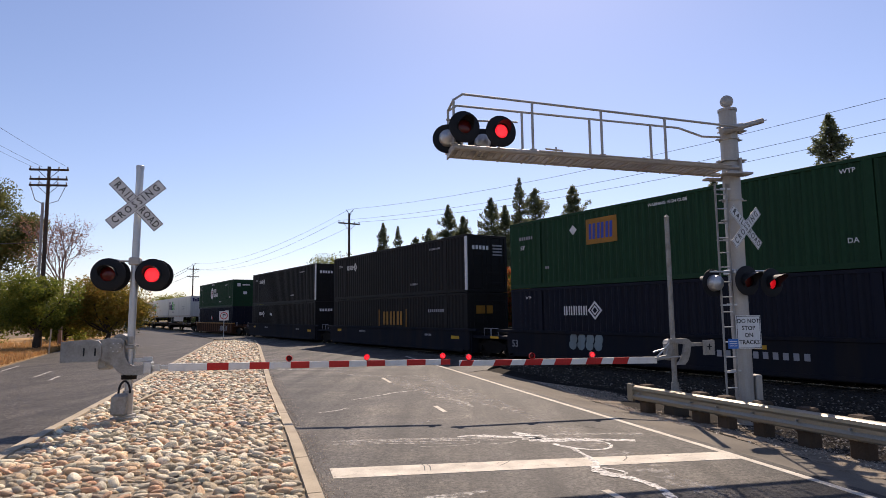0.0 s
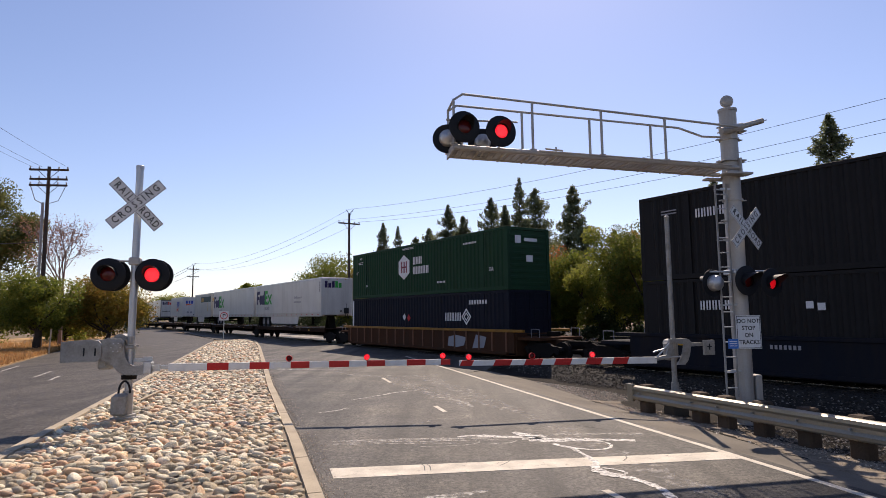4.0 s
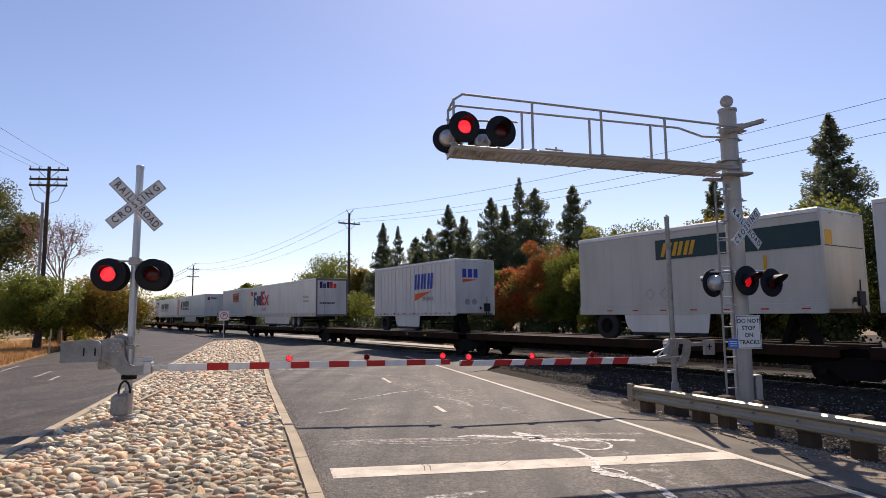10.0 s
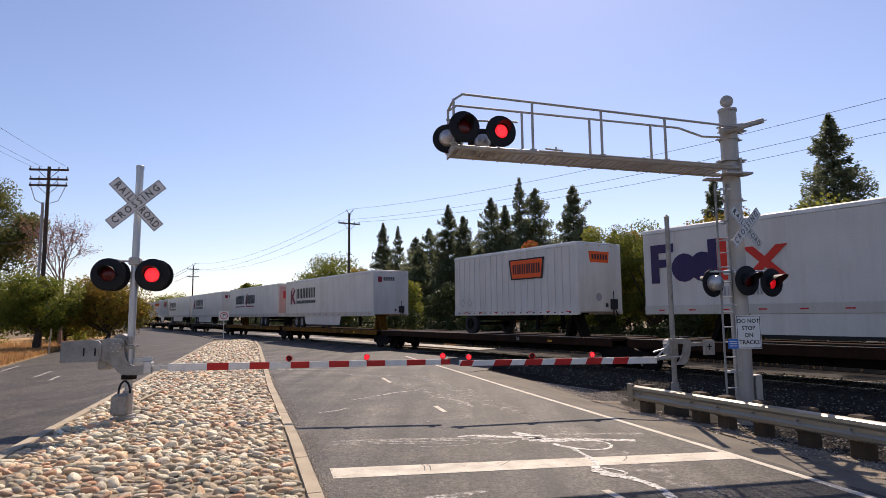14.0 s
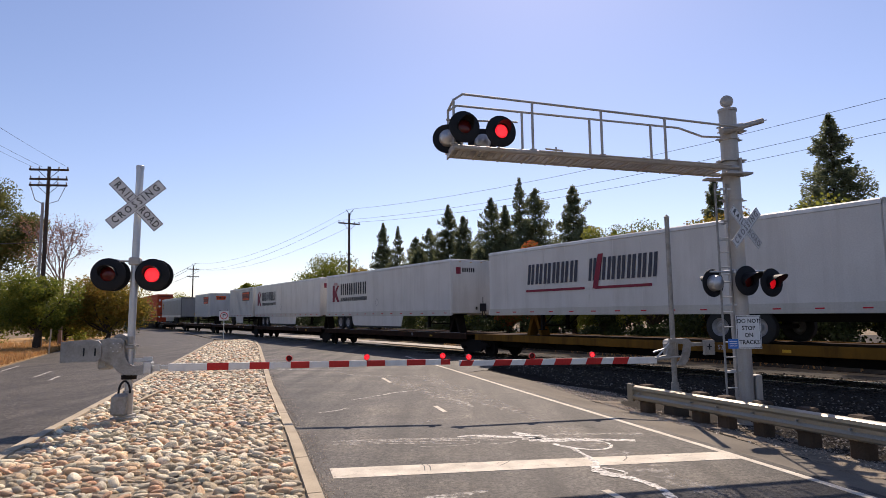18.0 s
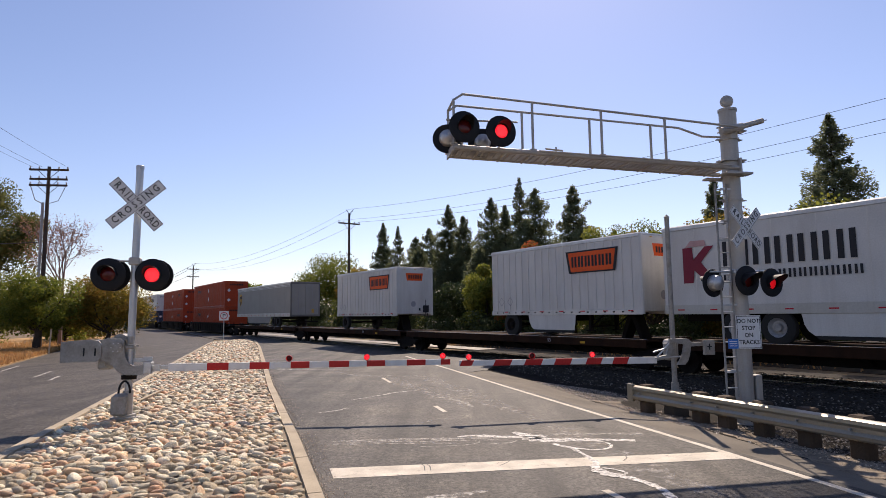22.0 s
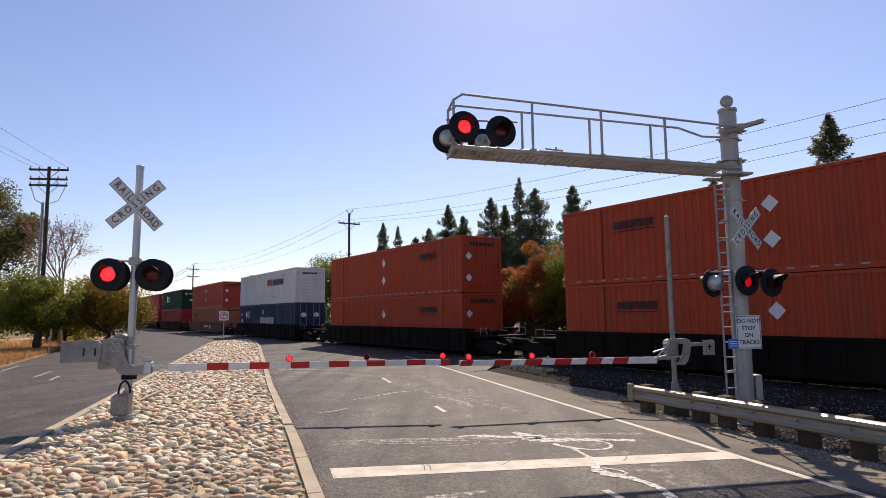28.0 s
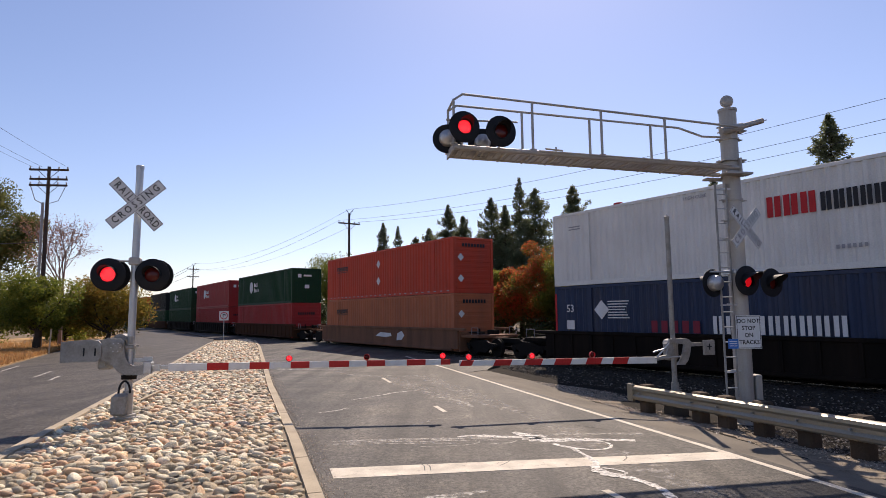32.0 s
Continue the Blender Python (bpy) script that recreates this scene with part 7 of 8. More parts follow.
G_B = "leafy trees along the track"
for i, (x, y, h, r, mt, lab) in enumerate((
        (17.6, 22.6, 6.1, 2.4, LEAF_DARK, "dense dark green tree beside the track"), (15.5, 24.8, 6.3, 2.5, LEAF_OLIVE, "bushy yellow-green tree beside the track"),
        (14.2, 27.0, 5.6, 1.9, LEAF_GREEN, "bushy green tree beside the track"), (13.1, 28.6, 6.6, 2.1, LEAF_GOLD, "tree with green and rusty autumn leaves"),
        (12.1, 30.2, 6.4, 1.9, LEAF_OLIVE, "olive-green tree beside the track"), (10.7, 32.0, 6.9, 2.3, LEAF_MIX, "green tree with a few rusty leaves beside the track"),
        (9.1, 34.4, 6.4, 2.2, LEAF_OLIVE, "olive-green tree beside the track"), (7.6, 36.6, 6.1, 2.0, LEAF_GREEN, "bushy green tree beside the track"),
        (6.2, 39.2, 6.2, 2.2, LEAF_RED, "shrubby tree in red autumn leaf"), (4.6, 40.6, 5.2, 1.6, LEAF_RED, "low shrub in red and orange leaf"),
        (3.2, 43.4, 5.4, 1.8, LEAF_OLIVE, "yellow-green shrub beside the track"), (0.6, 47.5, 4.6, 1.9, LEAF_DARK, "dark green shrub beside the track"), (-3.4, 53.0, 4.9, 2.0, LEAF_OLIVE, "yellow-green shrub beside the track"),
        (-9.0, 62.0, 4.4, 2.4, LEAF_GREEN, "bushy green shrub beside the track"), (-15.0, 71.0, 4.2, 2.6, LEAF_DARK, "dark bushy shrub beside the track"))):
    broad_tree("leafy_tree", x, y, h * 1.12, r * 1.12, mt, lab, 100 + i, n=23000 if y < 45 else 6000, leaf=0.135 if y < 40 else 0.2, base=0.06, group=G_B)
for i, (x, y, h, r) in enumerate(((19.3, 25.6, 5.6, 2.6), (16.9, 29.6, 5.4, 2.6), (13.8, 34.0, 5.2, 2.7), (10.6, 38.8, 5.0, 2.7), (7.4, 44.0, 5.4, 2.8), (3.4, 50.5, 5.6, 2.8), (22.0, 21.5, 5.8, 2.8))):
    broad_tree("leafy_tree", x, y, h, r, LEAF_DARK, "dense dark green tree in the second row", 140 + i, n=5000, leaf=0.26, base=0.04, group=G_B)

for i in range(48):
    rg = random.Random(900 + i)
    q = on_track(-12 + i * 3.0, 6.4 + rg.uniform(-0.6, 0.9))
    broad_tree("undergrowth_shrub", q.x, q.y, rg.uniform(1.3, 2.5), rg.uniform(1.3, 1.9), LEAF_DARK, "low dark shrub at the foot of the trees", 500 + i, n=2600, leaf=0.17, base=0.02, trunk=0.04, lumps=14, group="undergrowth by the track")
for i, (x, y, h, r, sp, lab) in enumerate((
        (22.3, 34.0, 13.2, 2.25, 1.2, "tall dark conifer with ragged boughs"), (18.3, 40.3, 10.9, 1.7, 0.9, "dark conifer with ragged boughs"), (25.6, 30.5, 8.7, 2.0, 1.0, "dark conifer behind the trees"),
        (11.1, 51.0, 12.8, 2.3, 1.3, "dense dark green pointed conifer"), (8.5, 55.0, 13.4, 2.6, 1.2, "dense dark green pointed conifer"), (7.3, 56.7, 14.8, 1.6, 0.6, "thin spiky conifer with sparse boughs"),
        (6.1, 58.6, 12.5, 2.0, 1.1, "dense dark green pointed conifer"), (4.9, 60.4, 13.6, 2.4, 1.2, "dense dark green pointed conifer"), (2.2, 64.3, 12.4, 2.2, 1.2, "dense dark green pointed conifer"),
        (0.6, 66.8, 14.1, 2.0, 1.3, "slim dark green pointed conifer"), (-1.6, 69.9, 11.9, 2.7, 1.1, "broad dark green bushy conifer"), (-3.3, 72.6, 11.2, 2.2, 1.0, "dark green conifer behind the track"),
        (-5.7, 76.1, 13.1, 1.2, 0.45, "spindly half-bare conifer with thin boughs"), (-7.9, 79.4, 14.0, 1.7, 1.2, "narrow dark conifer behind the track"), (-2.4, 60.5, 8.6, 2.2, 1.2, "lower dark conifer behind the shrubs"), (3.4, 55.0, 8.0, 2.2, 1.1, "lower dark conifer behind the shrubs"))):
    conifer("conifer", x, y, h, r, NEEDLE, lab, 200 + i, n=int(27000 * sp), base=0.24, sparse=sp, tip=0.9)
for i, (x, y, h, r, mt, lab) in enumerate(((-20.0, 113.6, 13.8, 8.6, LEAF_GREEN, "broad yellow-green tree in the distance"), (-13.9, 102.7, 10.4, 4.0, LEAF_GOLD, "yellowing tree in the distance"), (18.0, 55.1, 10.3, 2.6, LEAF_GOLD, "tall thin-leaved tree with yellow foliage"),
                                          (-44.3, 140, 10.1, 4.5, LEAF_OLIVE, "broad green tree in the distance"), (-66.3, 150, 7.4, 6.5, LEAF_OLIVE, "low spreading tree in the distance"),
                                          (15.2, 48.0, 8.6, 2.8, LEAF_GOLD, "tall thin-leaved tree with rusty foliage"), (17.6, 39.5, 8.4, 2.4, LEAF_GOLD, "tall thin-leaved tree with rusty foliage"))):
    broad_tree("distant_tree", x, y, h, r, mt, lab, 300 + i, n=13000, leaf=0.42 if y > 90 else 0.26, base=0.15, trunk=0.2, group="distant trees")
# west verge
broad_tree("verge_tree", -26.6, 39.8, 5.2, 2.9, LEAF_GREEN, "small bushy tree with a short trunk on dry grass", 401, n=22000, leaf=0.17, base=0.2, trunk=0.2)
broad_tree("verge_tree", -24.3, 43.4, 5.8, 3.2, LEAF_GOLD, "bushy olive-brown tree on dry grass", 402, n=20000, leaf=0.17, base=0.1)
broad_tree("verge_tree", -30.8, 41.5, 5.0, 2.8, LEAF_OLIVE, "bushy green tree on dry grass", 403, n=8000, leaf=0.17, base=0.15)
broad_tree("eucalyptus", -38.0, 50.5, 14.6, 5.0, EUCA, "tall eucalyptus with clumped grey-green foliage", 404, n=24000, leaf=0.24, base=0.3, trunk=0.3, lumps=26, gaps=0.2)
rng = np.random.default_rng(77)
bare = thing("bare_tree", pose(-29.2, 46.5, -0.06), "leafless tree with fine spreading branches", "tree")
bt = Shape()


def twig(p, d, ln, r, depth):
    q = p + d * ln
    bt.cyl(p, q, r, r * 0.65, 5, caps=False)
    if depth:
        for k in range(3 if depth > 1 else 4):
            e = (d + Vector(rng.normal(size=3)) * 0.42 + Vector((0, 0, 0.12))).normalized()
            twig(p + d * ln * rng.uniform(0.55, 1.0), e, ln * rng.uniform(0.6, 0.85), r * 0.55, depth - 1)


twig(Vector((0, 0, 0)), Vector((0, 0, 1)), 4.0, 0.17, 5)
BARE = surf("pale_bark", (0.2, 0.135, 0.115), 0.9, var=0.2, bump=0.2)
part("trunk", bt, BARE, bare, smooth=60, fix=False)
tips = np.array(bt.v)
tips = tips[(tips[:, 2] > 4.0)]
RUSSET = foliage("russet_leaves", [(0.2, 0.1, 0.07), (0.3, 0.15, 0.1), (0.36, 0.2, 0.14), (0.28, 0.13, 0.1)], 0.5)
rng = np.random.default_rng(78)
pick = tips[rng.integers(0, len(tips), 2200)] + rng.normal(size=(2200, 3)) * 0.2
part("crown", quad_mesh("crown", leaves(rng, pick, 0.14, 0.08), RUSSET), RUSSET, bare, "sparse russet leaves")
rng = np.random.default_rng(77)

for i, (x, y, h, r) in enumerate(((-44, 58, 4.5, 4.0), (-37.5, 62, 4.2, 3.8), (-40, 74, 5.0, 4.5), (-47, 80, 5.5, 5.0), (-54, 70, 5.5, 5.0), (-34, 55, 3.4, 2.6), (-52, 96, 6.0, 6.0))):
    broad_tree("far_shrub", x, y, h, r, LEAF_OLIVE if i % 2 else LEAF_DARK, "dusty bushy shrub beyond the verge", 420 + i, n=5000, leaf=0.3, base=0.02, group="shrubs beyond the verge")

# a low belt of trees all round the horizon
rng = np.random.default_rng(5)
pts = []
for k in range(420):
    a = 2 * math.pi * k / 420 + rng.uniform(-0.01, 0.01)
    d = rng.uniform(260, 420)
    hh = rng.uniform(4, 9)
    c = np.array([d * math.sin(a), d * math.cos(a), hh * 0.45])
    pts.append(c + rng.normal(size=(90, 3)) * [3.4, 3.4, hh * 0.24])
belt = tagged(new("distant_woods", quad_mesh("distant_woods", leaves(rng, np.concatenate(pts), 2.2, 1.4), LEAF_DARK)), "low belt of dusty trees along the horizon", "woods", kind="stuff")

# dry grass on the verges
rng = np.random.default_rng(9)
g = []
for cx, cy, sx, sy, n in ((-27, 36, 6, 8, 5000), (-33, 46, 8, 8, 3000), (-22.5, 29, 2.4, 5, 4000), (-25.5, 37, 2.5, 6, 5000), (14, 31, 5, 6, 3000), (4, 46, 5, 7, 2500)):
    p = np.stack([rng.normal(cx, sx * 0.6, n), rng.normal(cy, sy * 0.6, n), np.full(n, -0.06)], 1)
    keep = np.array([(q[0] < -18.9 - 0.43 * (q[1] - 26.1) - 0.4) or (q[0] > 0 and (q[0] - CENTRE0.x) * NN.x + (q[1] - CENTRE0.y) * NN.y > 4.0) for q in p])
    p = p[keep]
    n = len(p)
    w = rng.normal(size=(n, 3)) * [0.02, 0.02, 0]
    up = np.stack([rng.normal(0, 0.08, n), rng.normal(0, 0.08, n), rng.uniform(0.12, 0.35, n)], 1)
    w = w / (np.linalg.norm(w, axis=1)[:, None] + 1e-9) * 0.03
    g.append(np.stack([p - w, p + w, p + up + w * 0.2, p + up - w * 0.2], 1))
STRAW = foliage("dry_grass", [(0.34, 0.18, 0.075), (0.45, 0.25, 0.1), (0.52, 0.31, 0.13), (0.36, 0.2, 0.085)], 0.35)
tagged(new("dry_grass", quad_mesh("dry_grass", np.concatenate(g), STRAW)), "tufts of dry yellow grass on bare earth", "grass", kind="stuff")


# ---- poles and wires ----
def utility_pole(x, y, h, yaw, arms, label):
    ob = thing("utility_pole", pose(x, y, -0.06, 0, 0, yaw), label, "utility pole", "utility poles")
    part("pole", Shape().cyl((0, 0, -0.2), (0, 0, h), 0.17, 0.11, 12), POLEWOOD, ob)
    for z, w in arms:
        arm = part("crossarm", Shape().box(-w, w, -0.06, 0.06, z - 0.07, z + 0.07, 0.01), POLEWOOD, ob)
        for k in (-0.95, -0.5, 0.5, 0.95):
            part("insulator", Shape().turned([(0.03, 0.0), (0.06, 0.03), (0.04, 0.09), (0.06, 0.13), (0.0, 0.2)], 8, pose(k * w, 0, z + 0.07)), MGREY, arm)
        for sg in (-1, 1):
            part("arm_brace", Shape().cyl((0, -0.08, z - 0.75), (sg * w * 0.55, -0.08, z - 0.05), 0.02, n=6), POLEWOOD, arm)
    return ob


YAW_T = math.degrees(TRACK) - 90
for s in (48.4, 126.7, -30.0):
    q = on_track(s, 17.2 if s < 0 else 8.7)
    po = utility_pole(q.x, q.y, 13.0, YAW_T, ((11.9, 1.25),) if s < 100 else ((12.2, 1.2), (10.6, 1.2)), "slim dark timber pole with a crossarm beside the track")
    part("pole_top_bracket", Shape().cyl((0, 0, 12.9), (0.5, 0, 13.5), 0.03, n=6).cyl((0, 0, 12.6), (0.5, 0, 13.5), 0.02, n=6).cyl((0, 0, 12.9), (-0.35, 0, 13.4), 0.03, n=6), POLEWOOD, po)
lp = utility_pole(-29.1, 44.0, 13.3, 8, ((13.07, 1.35), (12.36, 1.3), (11.9, 1.3)), "tall dark timber pole with stacked crossarms")
part("riser_pipe", Shape().cyl((-0.3, 0, 0), (-0.3, 0, 10.6), 0.1, n=10).cyl((-0.3, 0, 10.5), (-0.85, 0, 10.8), 0.03, n=8).cyl((-0.85, 0, 10.8), (-1.2, 0, 11.85), 0.03, n=8).cyl((0.1, -0.1, 10.5), (0.75, 0, 10.75), 0.025, n=8).cyl((0.75, 0, 10.75), (1.2, 0, 11.85), 0.025, n=8), MGREY, lp, "grey riser pipe strapped to the pole")


def wire(name, p, q, sag, r=0.02, n=14):
    s = Shape()
    p, q = Vector(p), Vector(q)
    pts = [p.lerp(q, k / n) - Vector((0, 0, 4 * sag * (k / n) * (1 - k / n))) for k in range(n + 1)]
    u = (q - p).cross(Vector((0, 0, 1))).normalized()
    v = u.cross(q - p).normalized()
    s.add([a + (u * math.cos(k * 1.2566) + v * math.sin(k * 1.2566)) * r for a in pts for k in range(5)],
          [(5 * i + k, 5 * i + (k + 1) % 5, 5 * i + 5 + (k + 1) % 5, 5 * i + 5 + k) for i in range(n) for k in range(5)])
    return tagged(new(name, s.mesh(name, WIRE, 60)), "thin dark overhead wire sagging between poles", "wire", "overhead wires")


for o, z, r in ((8.7, 13.4, 0.012), (7.5, 12.1, 0.012), (9.9, 12.1, 0.012)):
    wire("overhead_wire", on_track(48.4, o, z), on_track(-30, o + 8.5, z + 0.7), 2.0, r)
    wire("overhead_wire", on_track(48.4, o, z), on_track(126.7, o, z), 1.8, 0.014)
    wire("overhead_wire", on_track(126.7, o, z - 0.3), on_track(260, o, z), 1.6, 0.03)
for dx, z in ((-1.25, 13.25), (1.25, 13.25), (-0.55, 13.25)):
    wire("overhead_wire", (-29.1 + dx, 44.0, z), (-22.0 + dx, 16.0, z + 0.2), 0.4, 0.01)
wire("overhead_wire", (-29.6, 44.0, 7.6), (-50, 40, 8.0), 0.4, 0.03)

# small things beside the roads
ts = thing("turn_sign", pose(-18.45, 51.2, 0.1, 0, 0, 12), "small square white traffic sign on a thin post", "traffic sign")
part("post", Shape().cyl((0, 0, 0), (0, 0, 2.4), 0.035, n=8), GALV, ts)
bd = part("sign_board", Shape().box(-0.38, 0.38, -0.045, -0.037, 1.62, 2.4, 0.002), SIGNWHITE, ts)
s = Shape()
for k in range(20):
    a0, a1 = 2 * math.pi * k / 20, 2 * math.pi * (k + 1) / 20
    s.slab([(0.3 * math.cos(a0), 2.01 + 0.3 * math.sin(a0)), (0.3 * math.cos(a1), 2.01 + 0.3 * math.sin(a1)), (0.24 * math.cos(a1), 2.01 + 0.24 * math.sin(a1)), (0.24 * math.cos(a0), 2.01 + 0.24 * math.sin(a0))], -0.05, -0.046)
part("red_ring", s, MRED, bd, smooth=0)
part("symbol", Shape().slab([(-0.1, 1.85), (-0.04, 1.85), (-0.04, 2.1), (0.06, 2.1), (0.06, 1.98), (0.12, 1.98), (0.12, 2.16), (-0.1, 2.16)], -0.052, -0.047), INK, bd, smooth=0)
mp = thing("marker_post", pose(-23.6, 36.6, -0.06, 0, 3, 0), "thin pale roadside marker post", "marker post")
part("post", Shape().box(-0.04, 0.04, -0.02, 0.02, 0, 1.5, 0.005), CONCRETE, mp)
sl = Shape().box(-1.1, 1.1, -0.03, 0.03, 0.0, 0.03, 0.005)
whole("timber_lath", sl, CONCRETE, "pale broken timber lath lying on the cobbles", "lath", pose(-7.3, 15.3, 0.15, 0, 1, 103))

# ---- cobbles and ballast ----
def pebble(seed):
    rng = random.Random(seed)
    s = Shape()
    n = 10
    rings = [(0.95, -0.3), (1.05, 0.2), (0.94, 0.58), (0.62, 0.86)]
    ph = [rng.uniform(0, 6.3) for _ in range(3)]
    vs = []
    for r, z in rings:
        for i in range(n):
            a = 2 * math.pi * i / n
            w = 1 + 0.15 * math.sin(2 * a + ph[0]) + 0.1 * math.sin(3 * a + ph[1]) + rng.uniform(-0.05, 0.05)
            vs.append((0.5 * r * w * math.cos(a), 0.5 * r * w * math.sin(a), 0.5 * (z + 0.12 * math.sin(a + ph[2]) * max(0, z))))
    vs.append((0, 0, 0.46))
    fs = [(k * n + i, k * n + (i + 1) % n, (k + 1) * n + (i + 1) % n, (k + 1) * n + i) for k in range(3) for i in range(n)] + [(3 * n + i, 3 * n + (i + 1) % n, 4 * n) for i in range(n)]
    s.add(vs, fs)
    return s


def stone_mat(name, island, tones, rough=0.5, spec=0.3):
    m = surf(name, (0.3, 0.25, 0.2), rough, var=0.4, scale=18, fine=70, bump=0.6, spec=spec)
    n, l = m.node_tree.nodes, m.node_tree.links
    if island:
        src = n.new("ShaderNodeNewGeometry").outputs["Random Per Island"]
    else:
        src = n.new("ShaderNodeObjectInfo").outputs["Random"]
    ramp = n.new("ShaderNodeValToRGB")
    els = ramp.color_ramp.elements
    cols = tones
    while len(els) < len(cols):
        els.new(0.5)
    for i, c in enumerate(cols):
        els[i].position, els[i].color = i / (len(cols) - 1), (*c, 1)
    l.new(src, ramp.inputs["Fac"])
    hue = [q for q in n if q.type == "HUE_SAT"][0]
    l.new(ramp.outputs[0], hue.inputs["Color"])
    return m


RIVER = [(0.67, 0.522, 0.316), (0.28, 0.247, 0.18), (0.828, 0.552, 0.306), (0.444, 0.394, 0.256), (0.936, 0.838, 0.612), (0.36, 0.285, 0.19), (0.71, 0.384, 0.207), (0.571, 0.522, 0.365), (0.916, 0.778, 0.542), (0.23, 0.2, 0.15)]
# ballast tones lowered for the train's shade, the last kept pale as sunlit
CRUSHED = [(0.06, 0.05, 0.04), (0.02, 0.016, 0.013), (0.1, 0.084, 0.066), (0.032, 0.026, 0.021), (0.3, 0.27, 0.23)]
STONE, STONES = stone_mat("river_cobble", False, RIVER, 0.55, 0.35), stone_mat("river_cobbles", True, RIVER, 0.55, 0.35)
PEB = [pebble(i) for i in range(6)]
PEB_ME = [q.mesh("cobble", STONE, 0, fix=False) for q in PEB]
for me in PEB_ME:
    me.polygons.foreach_set("use_smooth", [True] * len(me.polygons))
rng = random.Random(21)
spots = []
y = -5.4
while y < 52.0:
    step = 0.15 if y < 5.2 else 0.115 if y < 26 else 0.17
    xl, xr = (x_on(KERB_L, y) + 0.28, x_on(KERB_R, y) - 0.28) if y < 48.4 else (-18.2 + (y - 48.4) * 0.15, -15.2 - (y - 48.4) * 0.35)
    x = xl + rng.uniform(0, 0.12)
    while x < xr:
        ln = rng.choice((0.1, 0.12, 0.15, 0.17, 0.19, 0.24)) * rng.uniform(0.85, 1.12) * (1.15 if y > 26 else 1)
        wd = min(0.16, ln * rng.uniform(0.48, 0.8))
        f = (x - xl) / max(0.1, xr - xl)
        z = 0.03 + 0.05 * math.sin(math.pi * min(1, max(0, f)))
        if not (abs(x + 6.56) < 0.32 and 12.15 < y < 13.05):
            spots.append((x, y + rng.uniform(-0.06, 0.06), z + 0.004, ln * 0.95, wd * 0.95, wd * rng.uniform(0.65, 1.15), rng.gauss(0, 34), rng.gauss(-3, 14), rng.gauss(0, 12)))
        x += ln * rng.uniform(0.97, 1.3)
    y += step
near = [q for q in spots if 6.9 < q[1] < 8.4 and q[0] > -1.2 - 0.62 * q[1]][:300]
rest = [q for q in spots if q not in set(near)]
for i, (x, y, z, a, b, c, r0, r1, r2) in enumerate(near):
    ob = put(new("cobble", PEB_ME[i % 6]), median, pose(x, y, z, r1, r2, r0) @ Matrix.Diagonal((a, b, c, 1)))
V, F = [], []
off = 0
base = [np.array(q.v) for q in PEB]
for i, (x, y, z, a, b, c, r0, r1, r2) in enumerate(rest):
    m = np.array(pose(x, y, z, r1, r2, r0) @ Matrix.Diagonal((a, b, c, 1)))
    V.append(base[i % 6] @ m[:3, :3].T + m[:3, 3])
    F += [tuple(off + k for k in f) for f in PEB[i % 6].f]
    off += len(base[i % 6])
me = bpy.data.meshes.new("cobbles")
me.from_pydata(np.concatenate(V).tolist(), [], F)
me.materials.append(STONES)
me.polygons.foreach_set("use_smooth", [True] * len(me.polygons))
cb = put(new("cobbles", me), median)
tagged(cb, "rounded river cobbles set in mortar", kind="stuff")

rng = np.random.default_rng(31)
CUBE = np.array([(0, 0, 0.6), (0.55, 0.1, 0.05), (0.1, 0.5, 0.0), (-0.5, 0.15, 0.1), (-0.1, -0.55, 0.05), (0.35, -0.3, 0.35), (-0.3, 0.25, 0.45)])
CF = [(0, 5, 1), (0, 1, 2), (0, 2, 6), (0, 6, 3), (0, 3, 4), (0, 4, 5), (5, 4, 1), (6, 2, 3)]
V, F, off = [], [], 0
V2, F2, off2 = [], [], 0
V3, F3, off3 = [], [], 0
for k in range(20000):
    s_ = rng.uniform(-14, 17.3)
    o_ = rng.uniform(-3.0, 1.6) if rng.uniform() < 0.7 else rng.uniform(-3.3, -1.7)
    zz_ = -0.02 if o_ > 0.6 else -0.005 if o_ > -1.75 else -0.01 + max(-0.39, (o_ + 1.75) * 0.355)
    a = rng.uniform(0, 6.3)
    sc = rng.uniform(0.03, 0.075)
    R = np.array([[math.cos(a), -math.sin(a), 0], [math.sin(a), math.cos(a), 0], [0, 0, rng.uniform(0.6, 1.1)]])
    p = on_track(s_, o_, zz_)
    # stones by the rails go to the copy with the train's shade painted in
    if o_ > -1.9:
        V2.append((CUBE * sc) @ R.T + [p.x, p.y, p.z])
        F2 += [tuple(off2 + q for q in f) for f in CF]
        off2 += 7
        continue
    V.append((CUBE * sc) @ R.T + [p.x, p.y, p.z])
    F += [tuple(off + q for q in f) for f in CF]
    off += 7
for k in range(28000):
    t_ = rng.uniform(-0.5, 9.0)
    q = GA + gdir * t_ + Vector((-gdir.y, gdir.x, 0)) * rng.uniform(0.15, 2.3) ** 1.8
    a = rng.uniform(0, 6.3)
    sc = rng.uniform(0.02, 0.07)
    R = np.array([[math.cos(a), -math.sin(a), 0], [math.sin(a), math.cos(a), 0], [0, 0, 0.8]])
    V.append((CUBE * sc) @ R.T + [q.x, q.y, slope(q.x, q.y) - 0.01])
    F += [tuple(off + q_ for q_ in f) for f in CF]
    off += 7
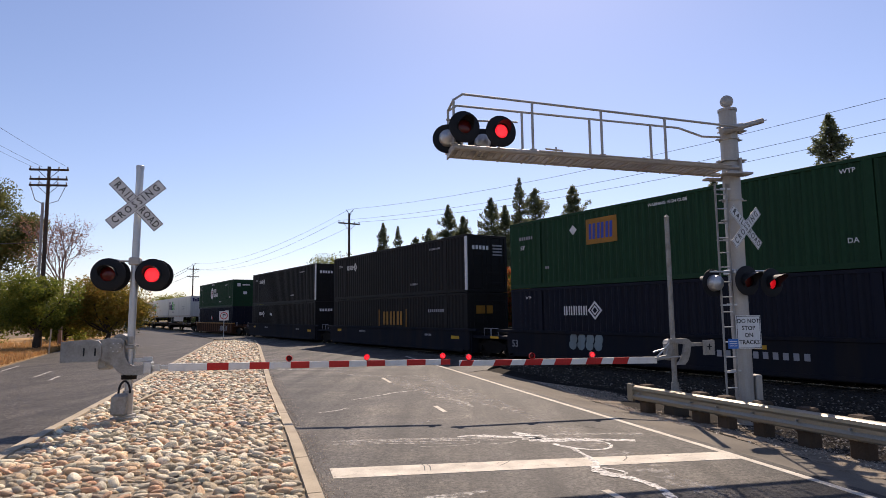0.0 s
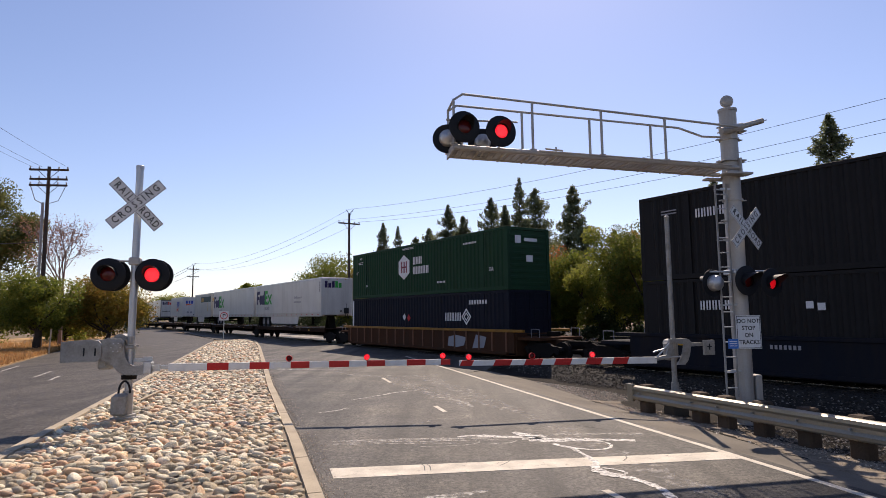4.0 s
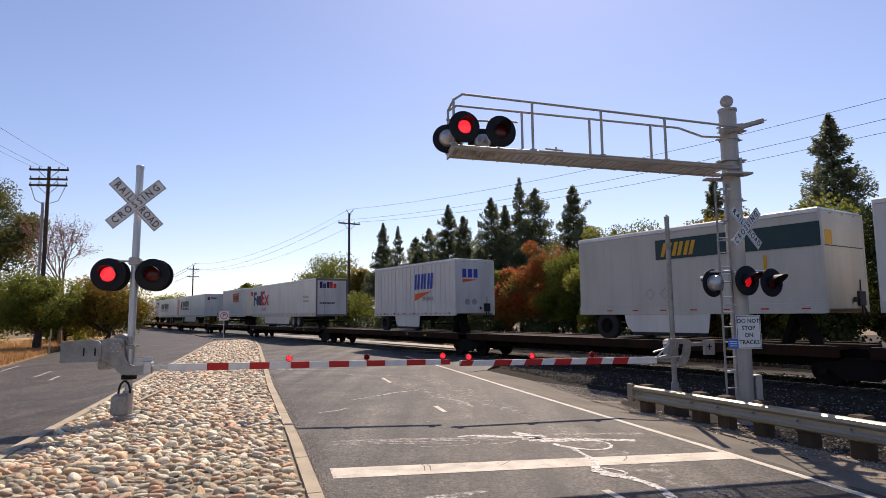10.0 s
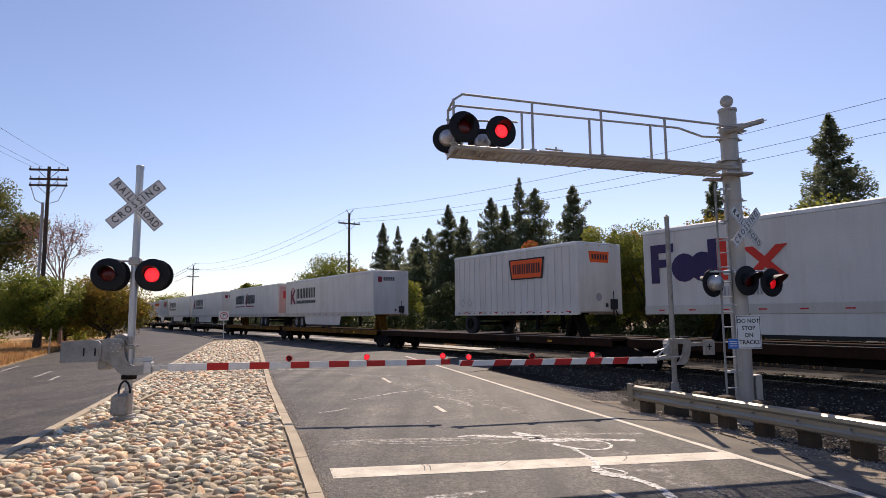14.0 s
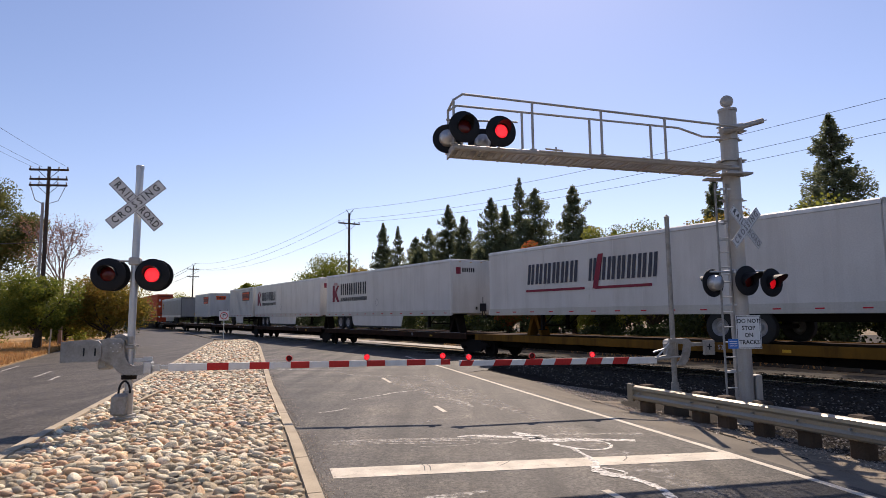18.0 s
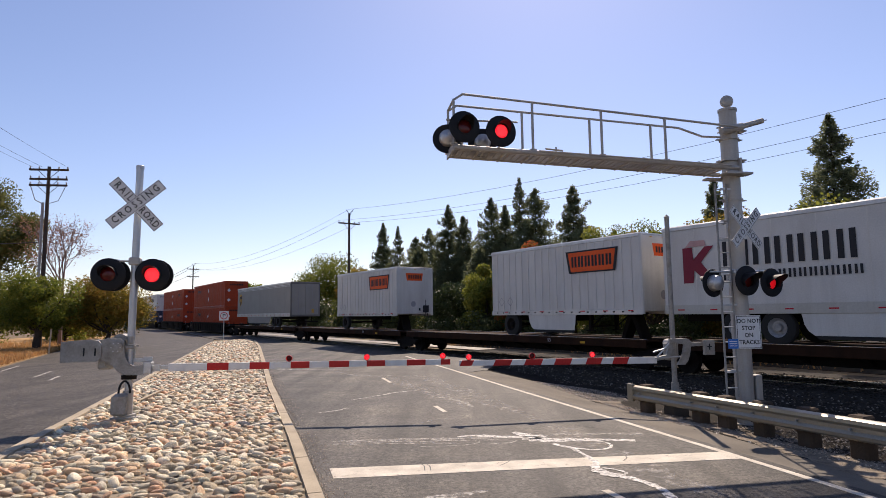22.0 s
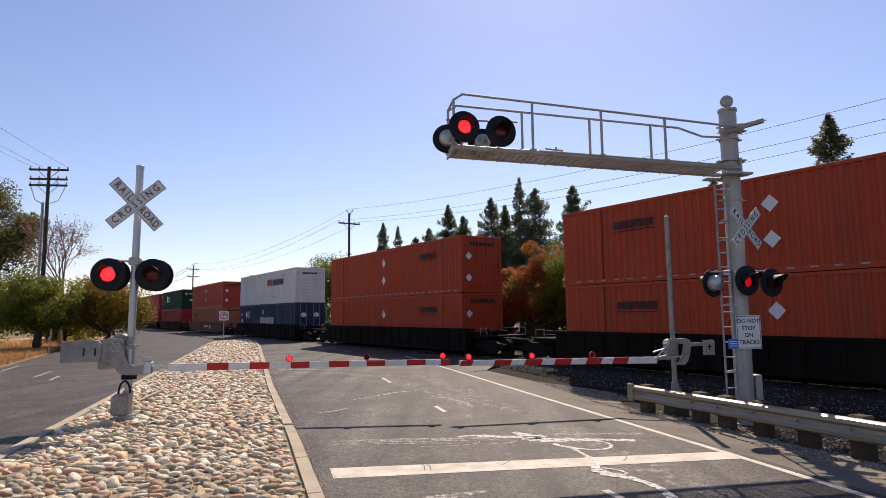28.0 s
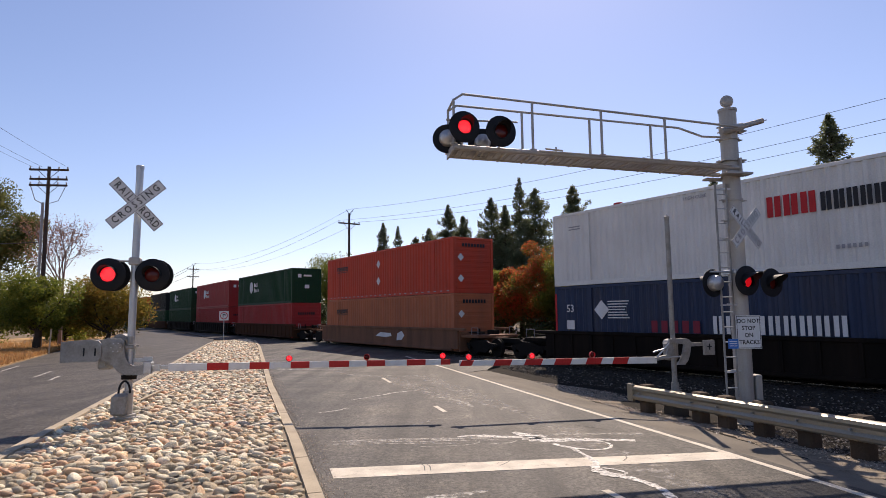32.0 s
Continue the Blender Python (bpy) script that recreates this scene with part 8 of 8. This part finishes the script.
for k in range(2600):
    t_ = rng.uniform(0.3, 9.0)
    q = GA + gdir * t_ + Vector((-gdir.y, gdir.x, 0)) * (rng.normal() * 0.22 - 0.12)
    a = rng.uniform(0, 6.3)
    sc = rng.uniform(0.012, 0.05)
    R = np.array([[math.cos(a), -math.sin(a), 0], [math.sin(a), math.cos(a), 0], [0, 0, 0.8]])
    V3.append((CUBE * sc) @ R.T + [q.x, q.y, slope(q.x, q.y)])
    F3 += [tuple(off3 + q_ for q_ in f) for f in CF]
    off3 += 7
for k in range(9500):
    a_, b_ = rng.uniform(0, 0.999), rng.uniform(0, 1)
    lo_, hi_ = VERGE_OUT[3 + int(a_ * 4)], VERGE_OUT[4 + int(a_ * 4)]
    q = Vector(lo_).lerp(Vector(hi_), a_ * 4 % 1) + Vector((-0.12 + 1.7 * b_ ** 2.2, 0, 0))
    a = rng.uniform(0, 6.3)
    sc = rng.uniform(0.014, 0.055)
    R = np.array([[math.cos(a), -math.sin(a), 0], [math.sin(a), math.cos(a), 0], [0, 0, 0.8]])
    V3.append((CUBE * sc) @ R.T + [q.x, q.y, slope(q.x, q.y)])
    F3 += [tuple(off3 + q_ for q_ in f) for f in CF]
    off3 += 7
for k in range(2600):
    y_ = 6.5 + 16 * rng.uniform() ** 1.4
    q = Vector((x_on(KERB_R, y_) + 0.02 + 0.3 * rng.uniform() ** 3, y_, 0.0))
    a = rng.uniform(0, 6.3)
    sc = rng.uniform(0.006, 0.026)
    R = np.array([[math.cos(a), -math.sin(a), 0], [math.sin(a), math.cos(a), 0], [0, 0, 0.8]])
    V3.append((CUBE * sc) @ R.T + [q.x, q.y, 0.0])
    F3 += [tuple(off3 + q_ for q_ in f) for f in CF]
    off3 += 7
me = bpy.data.meshes.new("oily_ballast")
me.from_pydata(np.concatenate(V2).tolist(), [], F2)
# darker copy of the ballast colours, standing for shade under the train
me.materials.append(stone_mat("shaded_ballast_stone", True, [(0.026, 0.021, 0.017), (0.014, 0.012, 0.01), (0.042, 0.034, 0.027), (0.018, 0.015, 0.012), (0.055, 0.046, 0.036)], 0.85, 0.1))
tagged(new("oily_ballast", me), "ballast stones between the rails, coloured dark for the train's shade", "ballast", kind="stuff")
me = bpy.data.meshes.new("ballast_stones")
me.from_pydata(np.concatenate(V).tolist(), [], F)
BALL = stone_mat("ballast_stone", True, CRUSHED, 0.8, 0.1)
me.materials.append(BALL)
tagged(new("ballast_stones", me), "angular grey crushed ballast stones, darkened for the train's shade", "ballast", kind="stuff")
me = bpy.data.meshes.new("loose_gravel")
me.from_pydata(np.concatenate(V3).tolist(), [], F3)
me.materials.append(stone_mat("loose_gravel_stone", True, [(0.3, 0.25, 0.19), (0.11, 0.092, 0.07), (0.42, 0.36, 0.28), (0.3, 0.19, 0.12), (0.62, 0.55, 0.45)]))
tagged(new("loose_gravel", me), "pale loose gravel scattered beside road and guard rail", "gravel", kind="stuff")


def motions():
    """The train rolls past at a steady pace; the lamps blink in turn."""
    for ob, u, off, z in MOVING:
        turn = pose(0, 0, 0, 0, 0, HEAD)
        walk(ob, [(0, Matrix.Translation(on_track(u, off, z)) @ turn), (32, Matrix.Translation(on_track(u - SPEED * 32, off, z)) @ turn)])
    half = 0.642
    for ob, rest, phase in FLASH:
        # phase 0 shines first, phase 1 second; each change is half a turn of the lens
        ang = 0 if phase == 0 else 179.8
        rows = [(0, rest @ pose(0, 0, 0, 0, 0, ang))]
        t = 0.49
        while t < 31.9:
            way = 89.9 if ang < 90 else -89.9
            start = (round(t * FPS) - 1) / FPS
            for k in range(3):
                rows.append((start + k / FPS, rest @ pose(0, 0, 0, 0, 0, ang + way * k)))
            ang += 2 * way
            t += half
        rows.append((32, rest @ pose(0, 0, 0, 0, 0, ang)))
        walk(ob, rows)


motions()
